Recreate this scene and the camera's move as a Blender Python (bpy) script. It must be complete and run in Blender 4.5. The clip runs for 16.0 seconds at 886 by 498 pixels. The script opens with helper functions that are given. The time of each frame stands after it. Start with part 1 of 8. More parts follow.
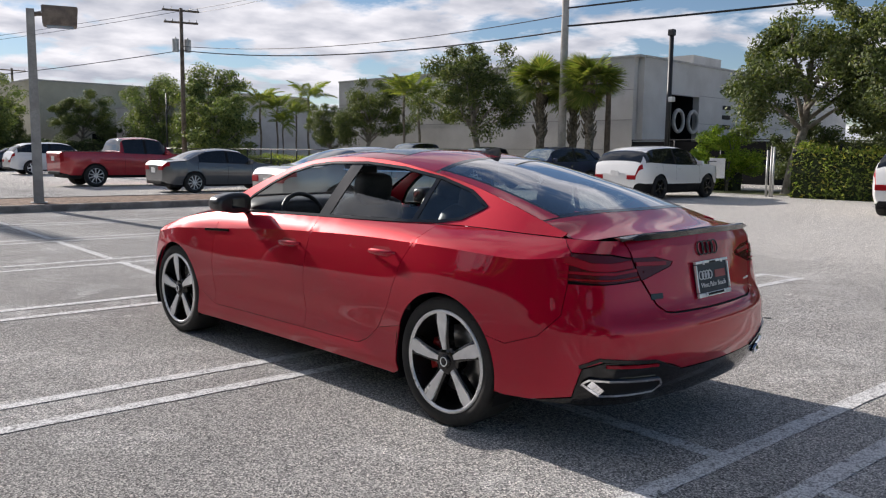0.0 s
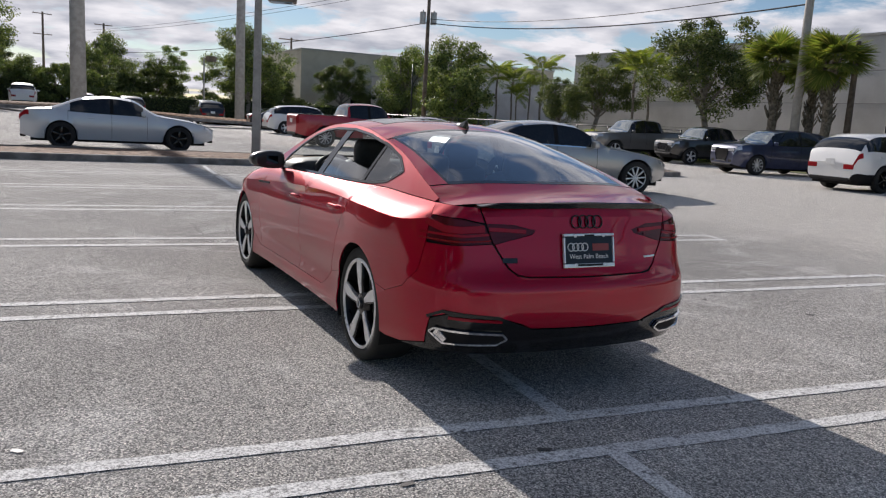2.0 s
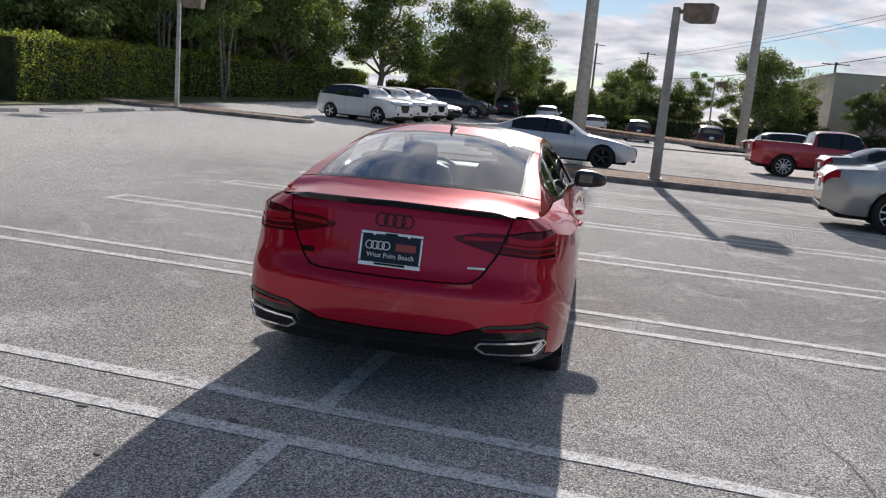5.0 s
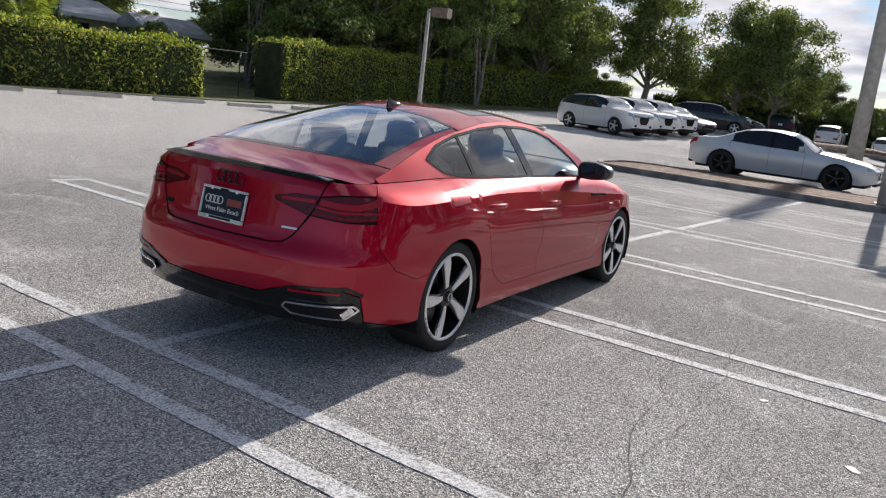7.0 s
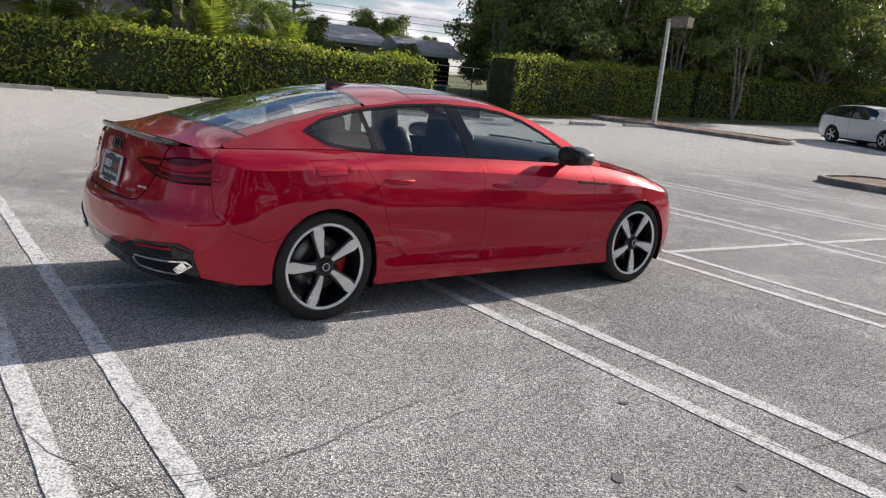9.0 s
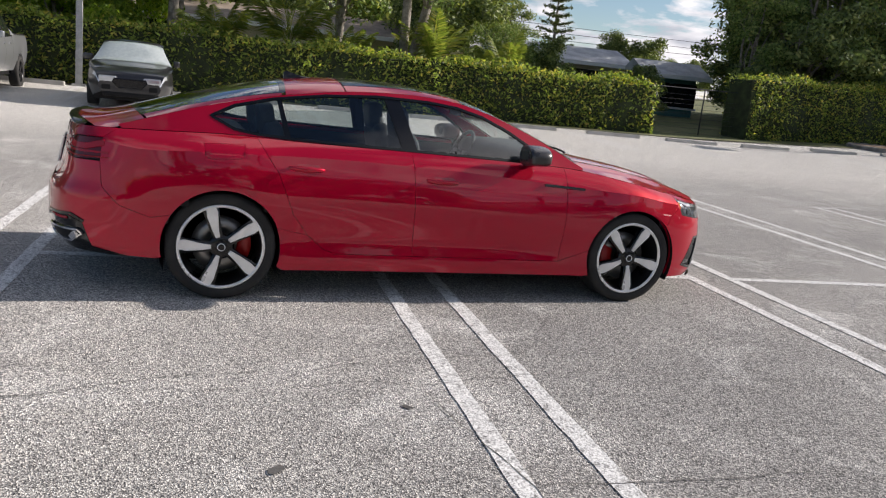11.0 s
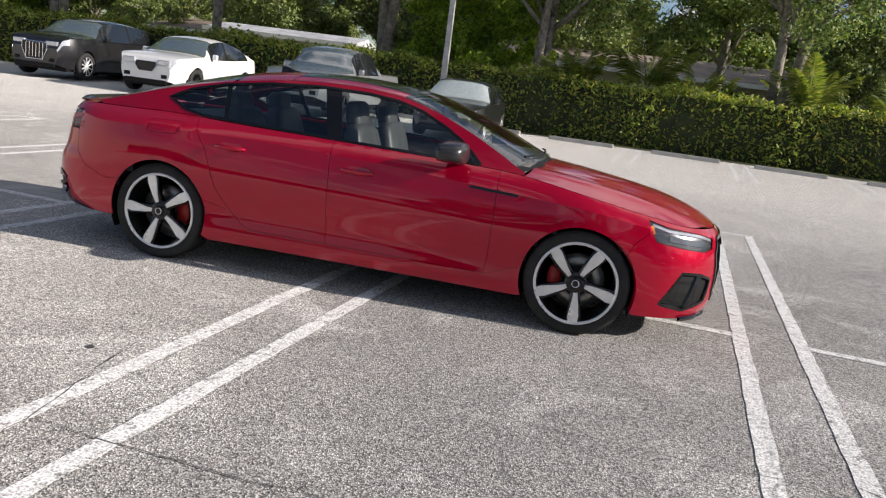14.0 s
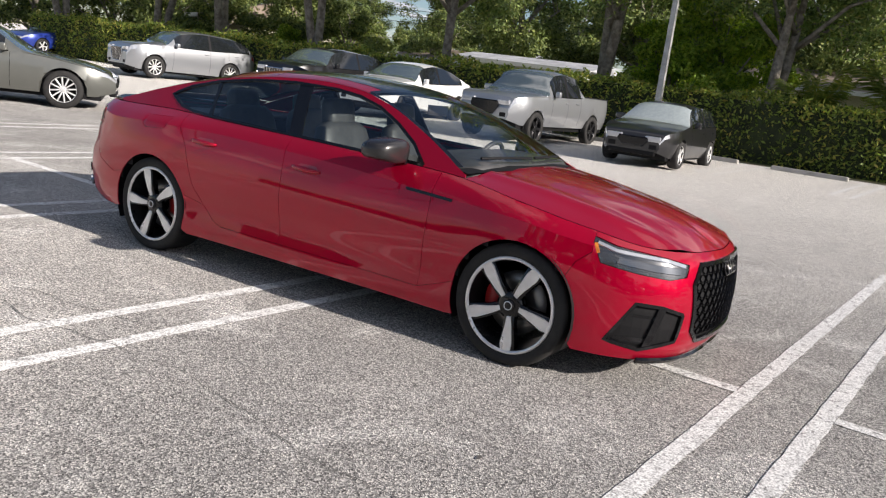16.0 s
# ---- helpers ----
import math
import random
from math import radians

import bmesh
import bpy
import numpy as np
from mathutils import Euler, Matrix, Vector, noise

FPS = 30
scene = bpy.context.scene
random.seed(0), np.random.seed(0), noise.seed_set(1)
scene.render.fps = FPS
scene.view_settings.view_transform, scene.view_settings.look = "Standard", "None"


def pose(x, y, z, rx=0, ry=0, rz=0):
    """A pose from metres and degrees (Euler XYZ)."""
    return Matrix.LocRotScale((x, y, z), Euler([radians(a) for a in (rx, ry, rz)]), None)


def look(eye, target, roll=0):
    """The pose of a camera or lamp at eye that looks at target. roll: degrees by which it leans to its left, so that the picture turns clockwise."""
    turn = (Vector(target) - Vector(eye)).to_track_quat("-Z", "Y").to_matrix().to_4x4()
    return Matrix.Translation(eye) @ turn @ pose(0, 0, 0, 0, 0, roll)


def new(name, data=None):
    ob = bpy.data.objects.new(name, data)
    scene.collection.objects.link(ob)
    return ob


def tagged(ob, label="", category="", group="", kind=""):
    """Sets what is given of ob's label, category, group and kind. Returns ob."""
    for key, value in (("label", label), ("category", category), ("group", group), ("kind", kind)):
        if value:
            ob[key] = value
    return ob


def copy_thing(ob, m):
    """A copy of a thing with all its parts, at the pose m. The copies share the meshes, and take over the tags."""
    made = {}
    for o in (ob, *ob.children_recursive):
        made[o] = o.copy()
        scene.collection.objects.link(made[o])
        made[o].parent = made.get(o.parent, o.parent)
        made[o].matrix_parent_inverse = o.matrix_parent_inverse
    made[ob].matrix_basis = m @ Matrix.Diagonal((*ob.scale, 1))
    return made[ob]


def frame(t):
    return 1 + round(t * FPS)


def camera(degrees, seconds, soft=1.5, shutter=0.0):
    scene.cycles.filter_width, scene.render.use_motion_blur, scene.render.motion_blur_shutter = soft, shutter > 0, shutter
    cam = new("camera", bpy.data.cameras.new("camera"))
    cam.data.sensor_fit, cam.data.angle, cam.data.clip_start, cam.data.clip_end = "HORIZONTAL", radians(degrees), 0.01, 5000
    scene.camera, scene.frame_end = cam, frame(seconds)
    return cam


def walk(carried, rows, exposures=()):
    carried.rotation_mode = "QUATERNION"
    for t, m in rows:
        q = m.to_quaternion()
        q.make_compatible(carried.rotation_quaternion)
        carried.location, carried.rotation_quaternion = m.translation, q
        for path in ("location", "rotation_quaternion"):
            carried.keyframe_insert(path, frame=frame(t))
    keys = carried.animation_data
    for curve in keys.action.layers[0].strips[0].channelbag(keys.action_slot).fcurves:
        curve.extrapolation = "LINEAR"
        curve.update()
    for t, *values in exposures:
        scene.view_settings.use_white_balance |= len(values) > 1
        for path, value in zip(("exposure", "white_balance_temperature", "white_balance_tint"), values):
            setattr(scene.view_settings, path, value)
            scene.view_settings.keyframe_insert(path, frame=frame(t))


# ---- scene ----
cam = camera(58.0, 16.0, 1.2)
PATH = [
    (0, (-3.601, -4.185, 1.36), (-2.21, -2.767, 1.122), 0.7),
    (0.5, (-3.672, -4.541, 1.378), (-2.344, -3.069, 1.12), 1.1),
    (1, (-3.401, -5.055, 1.373), (-2.169, -3.504, 1.092), 1.9),
    (1.5, (-2.988, -5.365, 1.367), (-1.902, -3.712, 1.062), 2.6),
    (2, (-2.492, -5.627, 1.405), (-1.596, -3.869, 1.083), 3.2),
    (2.5, (-1.949, -5.843, 1.42), (-1.259, -3.997, 1.082), 3.5),
    (3, (-1.386, -5.977, 1.457), (-0.906, -4.067, 1.112), 3.7),
    (3.5, (-0.812, -6.142, 1.468), (-0.539, -4.192, 1.118), 3.8),
    (4, (-0.229, -6.179, 1.468), (-0.171, -4.211, 1.112), 4.2),
    (4.5, (0.341, -6.202, 1.48), (0.194, -4.24, 1.12), 5.1),
    (4.7, (0.582, -6.193, 1.501), (0.353, -4.238, 1.148), 5.0),
    (6.8, (2.867, -5.45, 1.512), (1.937, -3.723, 1.121), 6.9),
    (7, (3.051, -5.338, 1.488), (2.07, -3.638, 1.102), 6.7),
    (7.5, (3.524, -5.012, 1.45), (2.4, -3.404, 1.059), 6.4),
    (8, (3.975, -4.666, 1.448), (2.718, -3.163, 1.048), 6.3),
    (8.5, (4.41, -4.246, 1.436), (3.022, -2.864, 1.033), 5.9),
    (9, (4.791, -3.801, 1.459), (3.285, -2.551, 1.048), 5.7),
    (9.2, (4.945, -3.627, 1.436), (3.398, -2.428, 1.023), 5.6),
    (11.3, (5.838, -1.436, 1.464), (3.965, -0.866, 1.054), 6.3),
    (11.5, (5.898, -1.208, 1.428), (4.005, -0.707, 1.023), 6.5),
    (12, (5.997, -0.642, 1.437), (4.065, -0.317, 1.035), 6.8),
    (12.5, (6.012, -0.065, 1.447), (4.057, 0.075, 1.047), 7.0),
    (13, (6.017, 0.509, 1.448), (4.058, 0.47, 1.046), 7.2),
    (13.5, (5.887, 1.044, 1.436), (3.94, 0.828, 1.031), 7.3),
    (14, (5.731, 1.574, 1.427), (3.812, 1.184, 1.023), 7.4),
    (14.5, (5.508, 2.05, 1.422), (3.63, 1.495, 1.018), 7.6),
    (15, (5.215, 2.487, 1.443), (3.393, 1.767, 1.04), 7.7),
    (15.5, (4.912, 2.896, 1.45), (3.159, 2.024, 1.044), 7.7),
    (16, (4.542, 3.19, 1.44), (2.861, 2.187, 1.027), 7.4),
]
LIGHTING = [(0.0, 0.5, 6500, 15), (1.5, 0.38, 6500, 15), (3.0, 0.3, 6500, 16), (4.5, 0.38, 6500, 15), (7.0, 0.52, 6550, 15), (9.0, 0.58, 6650, 15), (11.5, 0.66, 6700, 15), (13.0, 0.64, 6700, 15), (16.0, 0.58, 6700, 15)]
walk(cam, [(t, look(eye, target, roll)) for t, eye, target, roll in PATH], LIGHTING)

# ---- world, sun ----
world = bpy.data.worlds.new("world")
scene.world = world
world.use_nodes = True
SUN_EL, SUN_AZ = radians(24.5), radians(-1.5)   # azimuth from +y towards +x


def build_sky():
    nt = world.node_tree
    nt.nodes.clear()
    out = nt.nodes.new("ShaderNodeOutputWorld")
    bg = nt.nodes.new("ShaderNodeBackground")
    sky = nt.nodes.new("ShaderNodeTexSky")
    sky.sky_type = "NISHITA"
    sky.sun_disc = False
    sky.sun_elevation, sky.sun_rotation = SUN_EL, SUN_AZ
    sky.air_density, sky.dust_density, sky.ozone_density = 1.0, 0.1, 3.4
    # broken white cloud, flattened towards the horizon
    tc = nt.nodes.new("ShaderNodeTexCoord")
    sep = nt.nodes.new("ShaderNodeSeparateXYZ")
    nt.links.new(tc.outputs["Generated"], sep.inputs[0])
    zz = nt.nodes.new("ShaderNodeMath"); zz.operation = "ADD"; zz.inputs[1].default_value = 0.16
    nt.links.new(sep.outputs[2], zz.inputs[0])
    dx = nt.nodes.new("ShaderNodeMath"); dx.operation = "DIVIDE"
    dy = nt.nodes.new("ShaderNodeMath"); dy.operation = "DIVIDE"
    nt.links.new(sep.outputs[0], dx.inputs[0]); nt.links.new(zz.outputs[0], dx.inputs[1])
    nt.links.new(sep.outputs[1], dy.inputs[0]); nt.links.new(zz.outputs[0], dy.inputs[1])
    cmb = nt.nodes.new("ShaderNodeCombineXYZ")
    nt.links.new(dx.outputs[0], cmb.inputs[0]); nt.links.new(dy.outputs[0], cmb.inputs[1])
    n1 = nt.nodes.new("ShaderNodeTexNoise")
    n1.inputs["Scale"].default_value, n1.inputs["Detail"].default_value, n1.inputs["Roughness"].default_value = 1.7, 9, 0.58
    n1.inputs["Distortion"].default_value = 0.25
    nt.links.new(cmb.outputs[0], n1.inputs["Vector"])
    ramp = nt.nodes.new("ShaderNodeValToRGB")
    ramp.color_ramp.elements[0].position, ramp.color_ramp.elements[1].position = 0.50, 0.59
    cover = nt.nodes.new("ShaderNodeMath"); cover.operation = "MULTIPLY_ADD"; cover.inputs[1].default_value = 0.10
    nt.links.new(sep.outputs[1], cover.inputs[0]); nt.links.new(n1.outputs["Fac"], cover.inputs[2])
    nt.links.new(cover.outputs[0], ramp.inputs[0])
    # grey cloud bases, white tops
    n2 = nt.nodes.new("ShaderNodeTexNoise")
    n2.inputs["Scale"].default_value, n2.inputs["Detail"].default_value = 3.0, 6
    nt.links.new(cmb.outputs[0], n2.inputs["Vector"])
    tone = nt.nodes.new("ShaderNodeValToRGB")
    tone.color_ramp.elements[0].position, tone.color_ramp.elements[1].position = 0.35, 0.62
    tone.color_ramp.elements[0].color = (5.6, 6.0, 6.8, 1)
    tone.color_ramp.elements[1].color = (11.0, 11.1, 11.4, 1)
    nt.links.new(n2.outputs["Fac"], tone.inputs[0])
    mix = nt.nodes.new("ShaderNodeMix"); mix.data_type = "RGBA"
    nt.links.new(ramp.outputs[0], mix.inputs[0])
    nt.links.new(sky.outputs[0], mix.inputs[6])
    nt.links.new(tone.outputs[0], mix.inputs[7])
    nt.links.new(mix.outputs[2], bg.inputs["Color"])
    bg.inputs["Strength"].default_value = 0.062
    nt.links.new(bg.outputs[0], out.inputs["Surface"])


build_sky()
sun = new("sun", bpy.data.lights.new("sun", "SUN"))
sun.data.energy, sun.data.angle, sun.data.color = 4.8, radians(0.6), (1.0, 0.955, 0.88)
sun_dir = Vector((math.sin(SUN_AZ) * math.cos(SUN_EL), math.cos(SUN_AZ) * math.cos(SUN_EL), math.sin(SUN_EL)))
sun.matrix_world = look(sun_dir * 60, (0, 0, 0))


# ---- materials ----
def nodes_of(name):
    m = bpy.data.materials.new(name)
    m.use_nodes = True
    nt = m.node_tree
    return m, nt, nt.nodes["Principled BSDF"]


def noise_tex(nt, scale, detail=4, rough=0.55, space="Object", dist=0.0):
    tc = nt.nodes.new("ShaderNodeTexCoord")
    n = nt.nodes.new("ShaderNodeTexNoise")
    n.inputs["Scale"].default_value, n.inputs["Detail"].default_value = scale, detail
    n.inputs["Roughness"].default_value, n.inputs["Distortion"].default_value = rough, dist
    nt.links.new(tc.outputs[space], n.inputs["Vector"])
    return n.outputs["Fac"]


def ramp_of(nt, fac, stops):
    r = nt.nodes.new("ShaderNodeValToRGB")
    el = r.color_ramp.elements
    while len(el) < len(stops):
        el.new(0.5)
    for e, (p, c) in zip(el, stops):
        e.position, e.color = p, (*c, 1) if len(c) == 3 else c
    nt.links.new(fac, r.inputs[0])
    return r.outputs[0]


def mixed(nt, fac, a, b, kind="MIX"):
    m = nt.nodes.new("ShaderNodeMix")
    m.data_type, m.blend_type = "RGBA", kind
    for sock, v in ((m.inputs[0], fac), (m.inputs[6], a), (m.inputs[7], b)):
        if isinstance(v, (int, float)):
            sock.default_value = v
        elif isinstance(v, tuple):
            sock.default_value = (*v, 1)
        else:
            nt.links.new(v, sock)
    return m.outputs[2]


def bumped(nt, b, height, strength=0.3, dist=0.01):
    bp = nt.nodes.new("ShaderNodeBump")
    bp.inputs["Strength"].default_value, bp.inputs["Distance"].default_value = strength, dist
    nt.links.new(height, bp.inputs["Height"])
    nt.links.new(bp.outputs[0], b.inputs["Normal"])


def grainy(name, c1, c2, rough=0.7, scale=8.0, fine=60.0, bump=0.2, metal=0.0, spread=0.12, dist=0.004):
    """Two tones mixed at a large and a fine scale, with relief."""
    m, nt, b = nodes_of(name)
    big, small = noise_tex(nt, scale), noise_tex(nt, fine, 3)
    col = ramp_of(nt, big, [(0.5 - spread, c1), (0.5 + spread, c2)])
    shade = ramp_of(nt, small, [(0.3, (0.82, 0.82, 0.82)), (0.7, (1.1, 1.1, 1.1))])
    nt.links.new(mixed(nt, 1.0, col, shade, "MULTIPLY"), b.inputs["Base Color"])
    b.inputs["Roughness"].default_value, b.inputs["Metallic"].default_value = rough, metal
    if bump:
        bumped(nt, b, small, bump, dist)
    return m


def plain(name, c, rough=0.5, metal=0.0, coat=0.0, spec=0.5, vary=0.06):
    m, nt, b = nodes_of(name)
    n = noise_tex(nt, 14, 3)
    lo, hi = tuple(v * (1 - vary) for v in c), tuple(min(1, v * (1 + vary)) for v in c)
    nt.links.new(ramp_of(nt, n, [(0.35, lo), (0.65, hi)]), b.inputs["Base Color"])
    r = ramp_of(nt, noise_tex(nt, 5, 5), [(0.3, (rough * 0.85,) * 3), (0.7, (min(1, rough * 1.15),) * 3)])
    nt.links.new(r, b.inputs["Roughness"])
    b.inputs["Metallic"].default_value = metal
    b.inputs["Coat Weight"].default_value, b.inputs["Coat Roughness"].default_value = coat, 0.03
    b.inputs["Specular IOR Level"].default_value = spec
    return m


def car_paint(name, c, metal=0.35, rough=0.32, dust=0.012):
    """Clear-coated metallic paint with a little dust."""
    m, nt, b = nodes_of(name)
    d = noise_tex(nt, 3.5, 6, 0.6)
    col = mixed(nt, ramp_of(nt, d, [(0.45, (0, 0, 0)), (0.8, (dust * 4,) * 3)]), c, (0.4, 0.38, 0.35))
    nt.links.new(col, b.inputs["Base Color"])
    b.inputs["Metallic"].default_value, b.inputs["Roughness"].default_value = metal, rough
    b.inputs["Coat Weight"].default_value, b.inputs["Coat IOR"].default_value = 1.0, 1.5
    nt.links.new(ramp_of(nt, d, [(0.4, (0.015,) * 3), (0.8, (0.06,) * 3)]), b.inputs["Coat Roughness"])
    return m


def asphalt():
    m, nt, b = nodes_of("worn_asphalt")
    big = noise_tex(nt, 0.16, 6, 0.62)
    mid = noise_tex(nt, 1.1, 6, 0.65, dist=0.6)
    fine = noise_tex(nt, 130, 3, 0.7)
    tc = nt.nodes.new("ShaderNodeTexCoord")
    vor = nt.nodes.new("ShaderNodeTexVoronoi")
    vor.inputs["Scale"].default_value = 150
    nt.links.new(tc.outputs["Object"], vor.inputs["Vector"])
    col = ramp_of(nt, big, [(0.34, (0.24, 0.234, 0.225)), (0.64, (0.40, 0.387, 0.367))])
    pale = ramp_of(nt, mid, [(0.53, (0, 0, 0)), (0.68, (0.7, 0.7, 0.7))])
    col = mixed(nt, pale, col, (0.52, 0.512, 0.495))
    # the driving lane towards the hedge is bleached paler
    px = nt.nodes.new("ShaderNodeSeparateXYZ")
    nt.links.new(tc.outputs["Object"], px.inputs[0])
    mr = nt.nodes.new("ShaderNodeMapRange")
    mr.inputs["From Min"].default_value, mr.inputs["From Max"].default_value = -4.5, -10.0
    mr.inputs["To Max"].default_value = 0.8
    nt.links.new(px.outputs[0], mr.inputs["Value"])
    col = mixed(nt, mr.outputs[0], col, (0.56, 0.542, 0.51))
    me_ = nt.nodes.new("ShaderNodeMapRange")
    me_.inputs["From Min"].default_value, me_.inputs["From Max"].default_value = 4.8, 8.5
    me_.inputs["To Max"].default_value = 0.75
    nt.links.new(px.outputs[0], me_.inputs["Value"])
    col = mixed(nt, me_.outputs[0], col, (0.56, 0.535, 0.495))
    stone = ramp_of(nt, vor.outputs["Color"], [(0.1, (0.12, 0.12, 0.125)), (0.5, (0.9, 0.9, 0.9)), (0.9, (2.5, 2.47, 2.4))])
    col = mixed(nt, 0.85, col, stone, "MULTIPLY")
    col = mixed(nt, 1.0, col, ramp_of(nt, fine, [(0.3, (0.6, 0.6, 0.6)), (0.7, (1.4, 1.4, 1.4))]), "MULTIPLY")
    nt.links.new(col, b.inputs["Base Color"])
    b.inputs["Roughness"].default_value = 0.9
    b.inputs["Specular IOR Level"].default_value = 0.1
    b.inputs["Diffuse Roughness"].default_value = 0.3
    bumped(nt, b, mixed(nt, 0.5, vor.outputs["Distance"], fine), 0.9, 0.008)
    return m


def line_paint():
    """White road paint, cracked and worn through to the asphalt."""
    m, nt, b = nodes_of("worn_line_paint")
    wear = noise_tex(nt, 14, 9, 0.82)
    fine = noise_tex(nt, 110, 3)
    col = ramp_of(nt, wear, [(0.405, (0.24, 0.236, 0.226)), (0.45, (0.72, 0.715, 0.70)), (0.7, (0.88, 0.875, 0.85))])
    col = mixed(nt, 1.0, col, ramp_of(nt, fine, [(0.36, (0.42, 0.42, 0.42)), (0.56, (1.08, 1.08, 1.08))]), "MULTIPLY")
    nt.links.new(col, b.inputs["Base Color"])
    b.inputs["Roughness"].default_value = 0.85
    b.inputs["Specular IOR Level"].default_value = 0.2
    b.inputs["Diffuse Roughness"].default_value = 0.25
    bumped(nt, b, fine, 0.5, 0.004)
    return m


def leaf_mat(name, dark, light, warm=(0.16, 0.15, 0.03), thin=0.22):
    m, nt, b = nodes_of(name)
    geo = nt.nodes.new("ShaderNodeNewGeometry")
    col = ramp_of(nt, geo.outputs["Random Per Island"], [(0.0, dark), (0.7, light), (1.0, warm)])
    patch = noise_tex(nt, 0.9, 3)
    col = mixed(nt, 1.0, col, ramp_of(nt, patch, [(0.3, (0.75, 0.78, 0.8)), (0.7, (1.2, 1.15, 1.0))]), "MULTIPLY")
    nt.links.new(col, b.inputs["Base Color"])
    b.inputs["Roughness"].default_value = 0.6
    b.inputs["Specular IOR Level"].default_value = 0.3
    tr = nt.nodes.new("ShaderNodeBsdfTranslucent")
    nt.links.new(mixed(nt, 1.0, col, (1.6, 1.65, 0.75), "MULTIPLY"), tr.inputs["Color"])
    mx = nt.nodes.new("ShaderNodeMixShader")
    mx.inputs[0].default_value = thin
    nt.links.new(b.outputs[0], mx.inputs[1])
    nt.links.new(tr.outputs[0], mx.inputs[2])
    nt.links.new(mx.outputs[0], nt.nodes["Material Output"].inputs["Surface"])
    return m


def glass_mat(name, tint, rough=0.0, gloss=1.15, base=0.02):
    """A thin pane: clear gloss over a tinted see-through sheet."""
    m, nt, b = nodes_of(name)
    nt.nodes.remove(b)
    lw = nt.nodes.new("ShaderNodeLayerWeight")
    lw.inputs["Blend"].default_value = 0.5
    p5 = nt.nodes.new("ShaderNodeMath")
    p5.operation, p5.inputs[1].default_value = "POWER", 5.0
    nt.links.new(lw.outputs["Facing"], p5.inputs[0])
    fr = nt.nodes.new("ShaderNodeMath")
    fr.operation, fr.inputs[1].default_value, fr.inputs[2].default_value = "MULTIPLY_ADD", 0.955, 0.045
    nt.links.new(p5.outputs[0], fr.inputs[0])
    gl = nt.nodes.new("ShaderNodeBsdfGlossy")
    gl.inputs["Roughness"].default_value = rough
    tr = nt.nodes.new("ShaderNodeBsdfTransparent")
    tr.inputs["Color"].default_value = (*tint, 1)
    mx = nt.nodes.new("ShaderNodeMixShader")
    boost = nt.nodes.new("ShaderNodeMath")
    boost.operation, boost.use_clamp = "MULTIPLY_ADD", True
    boost.inputs[1].default_value, boost.inputs[2].default_value = gloss, base
    nt.links.new(fr.outputs[0], boost.inputs[0])
    nt.links.new(boost.outputs[0], mx.inputs[0])
    nt.links.new(tr.outputs[0], mx.inputs[1])
    nt.links.new(gl.outputs[0], mx.inputs[2])
    nt.links.new(mx.outputs[0], nt.nodes["Material Output"].inputs["Surface"])
    return m


M_ASPHALT, M_LINE = asphalt(), line_paint()
M_CONCRETE = grainy("concrete", (0.36, 0.35, 0.32), (0.48, 0.46, 0.43), 0.85, 2.5, 40, 0.4)
M_KERB = grainy("kerb_concrete", (0.17, 0.15, 0.135), (0.33, 0.3, 0.27), 0.88, 3.0, 45, 0.5)
M_MULCH = grainy("mulch", (0.10, 0.055, 0.03), (0.26, 0.16, 0.10), 0.95, 6, 35, 1.0, dist=0.03)
M_GRASS = grainy("dry_grass", (0.07, 0.095, 0.025), (0.14, 0.14, 0.05), 0.95, 1.2, 25, 0.8, dist=0.03)
M_BARK = grainy("bark", (0.15, 0.13, 0.105), (0.31, 0.28, 0.24), 0.95, 5, 25, 0.9, dist=0.03)
M_PALMBARK = grainy("palm_bark", (0.12, 0.10, 0.075), (0.28, 0.24, 0.18), 0.95, 9, 30, 0.9, dist=0.03)
M_LEAF = leaf_mat("oak_leaf", (0.045, 0.07, 0.02), (0.20, 0.305, 0.092), (0.34, 0.35, 0.125))
M_LEAF_DARK = leaf_mat("dark_leaf", (0.04, 0.06, 0.02), (0.19, 0.255, 0.087), (0.31, 0.33, 0.115))
M_LEAF_STREET = leaf_mat("street_oak_leaf", (0.03, 0.045, 0.015), (0.13, 0.17, 0.06), (0.19, 0.20, 0.08))
M_LEAF_DULL = leaf_mat("dull_leaf", (0.035, 0.052, 0.02), (0.085, 0.115, 0.042), (0.13, 0.14, 0.055))
M_LEAF_LIGHT = leaf_mat("light_leaf", (0.08, 0.15, 0.018), (0.27, 0.39, 0.06), (0.36, 0.4, 0.08), 0.5)
M_HEDGE = leaf_mat("hedge_leaf", (0.035, 0.06, 0.013), (0.26, 0.345, 0.085), (0.46, 0.375, 0.11), 0.42)
M_PALM = leaf_mat("palm_frond", (0.09, 0.13, 0.035), (0.18, 0.23, 0.06), (0.28, 0.26, 0.09), 0.42)
# near-black green: the shade between hedge leaves, put into the core's colour
M_CORE_SHADE = grainy("hedge_core_shade", (0.015, 0.022, 0.008), (0.035, 0.05, 0.016), 0.95, 3, 20, 0.5)
M_GALV = grainy("galvanised_steel", (0.36, 0.36, 0.35), (0.5, 0.5, 0.49), 0.5, 4, 40, 0.1, metal=0.4)
M_POLE = grainy("grey_pole_paint", (0.26, 0.25, 0.235), (0.36, 0.35, 0.33), 0.6, 3, 40, 0.15)
M_POLECONC = grainy("pole_concrete", (0.36, 0.34, 0.31), (0.47, 0.45, 0.42), 0.85, 3, 50, 0.3)
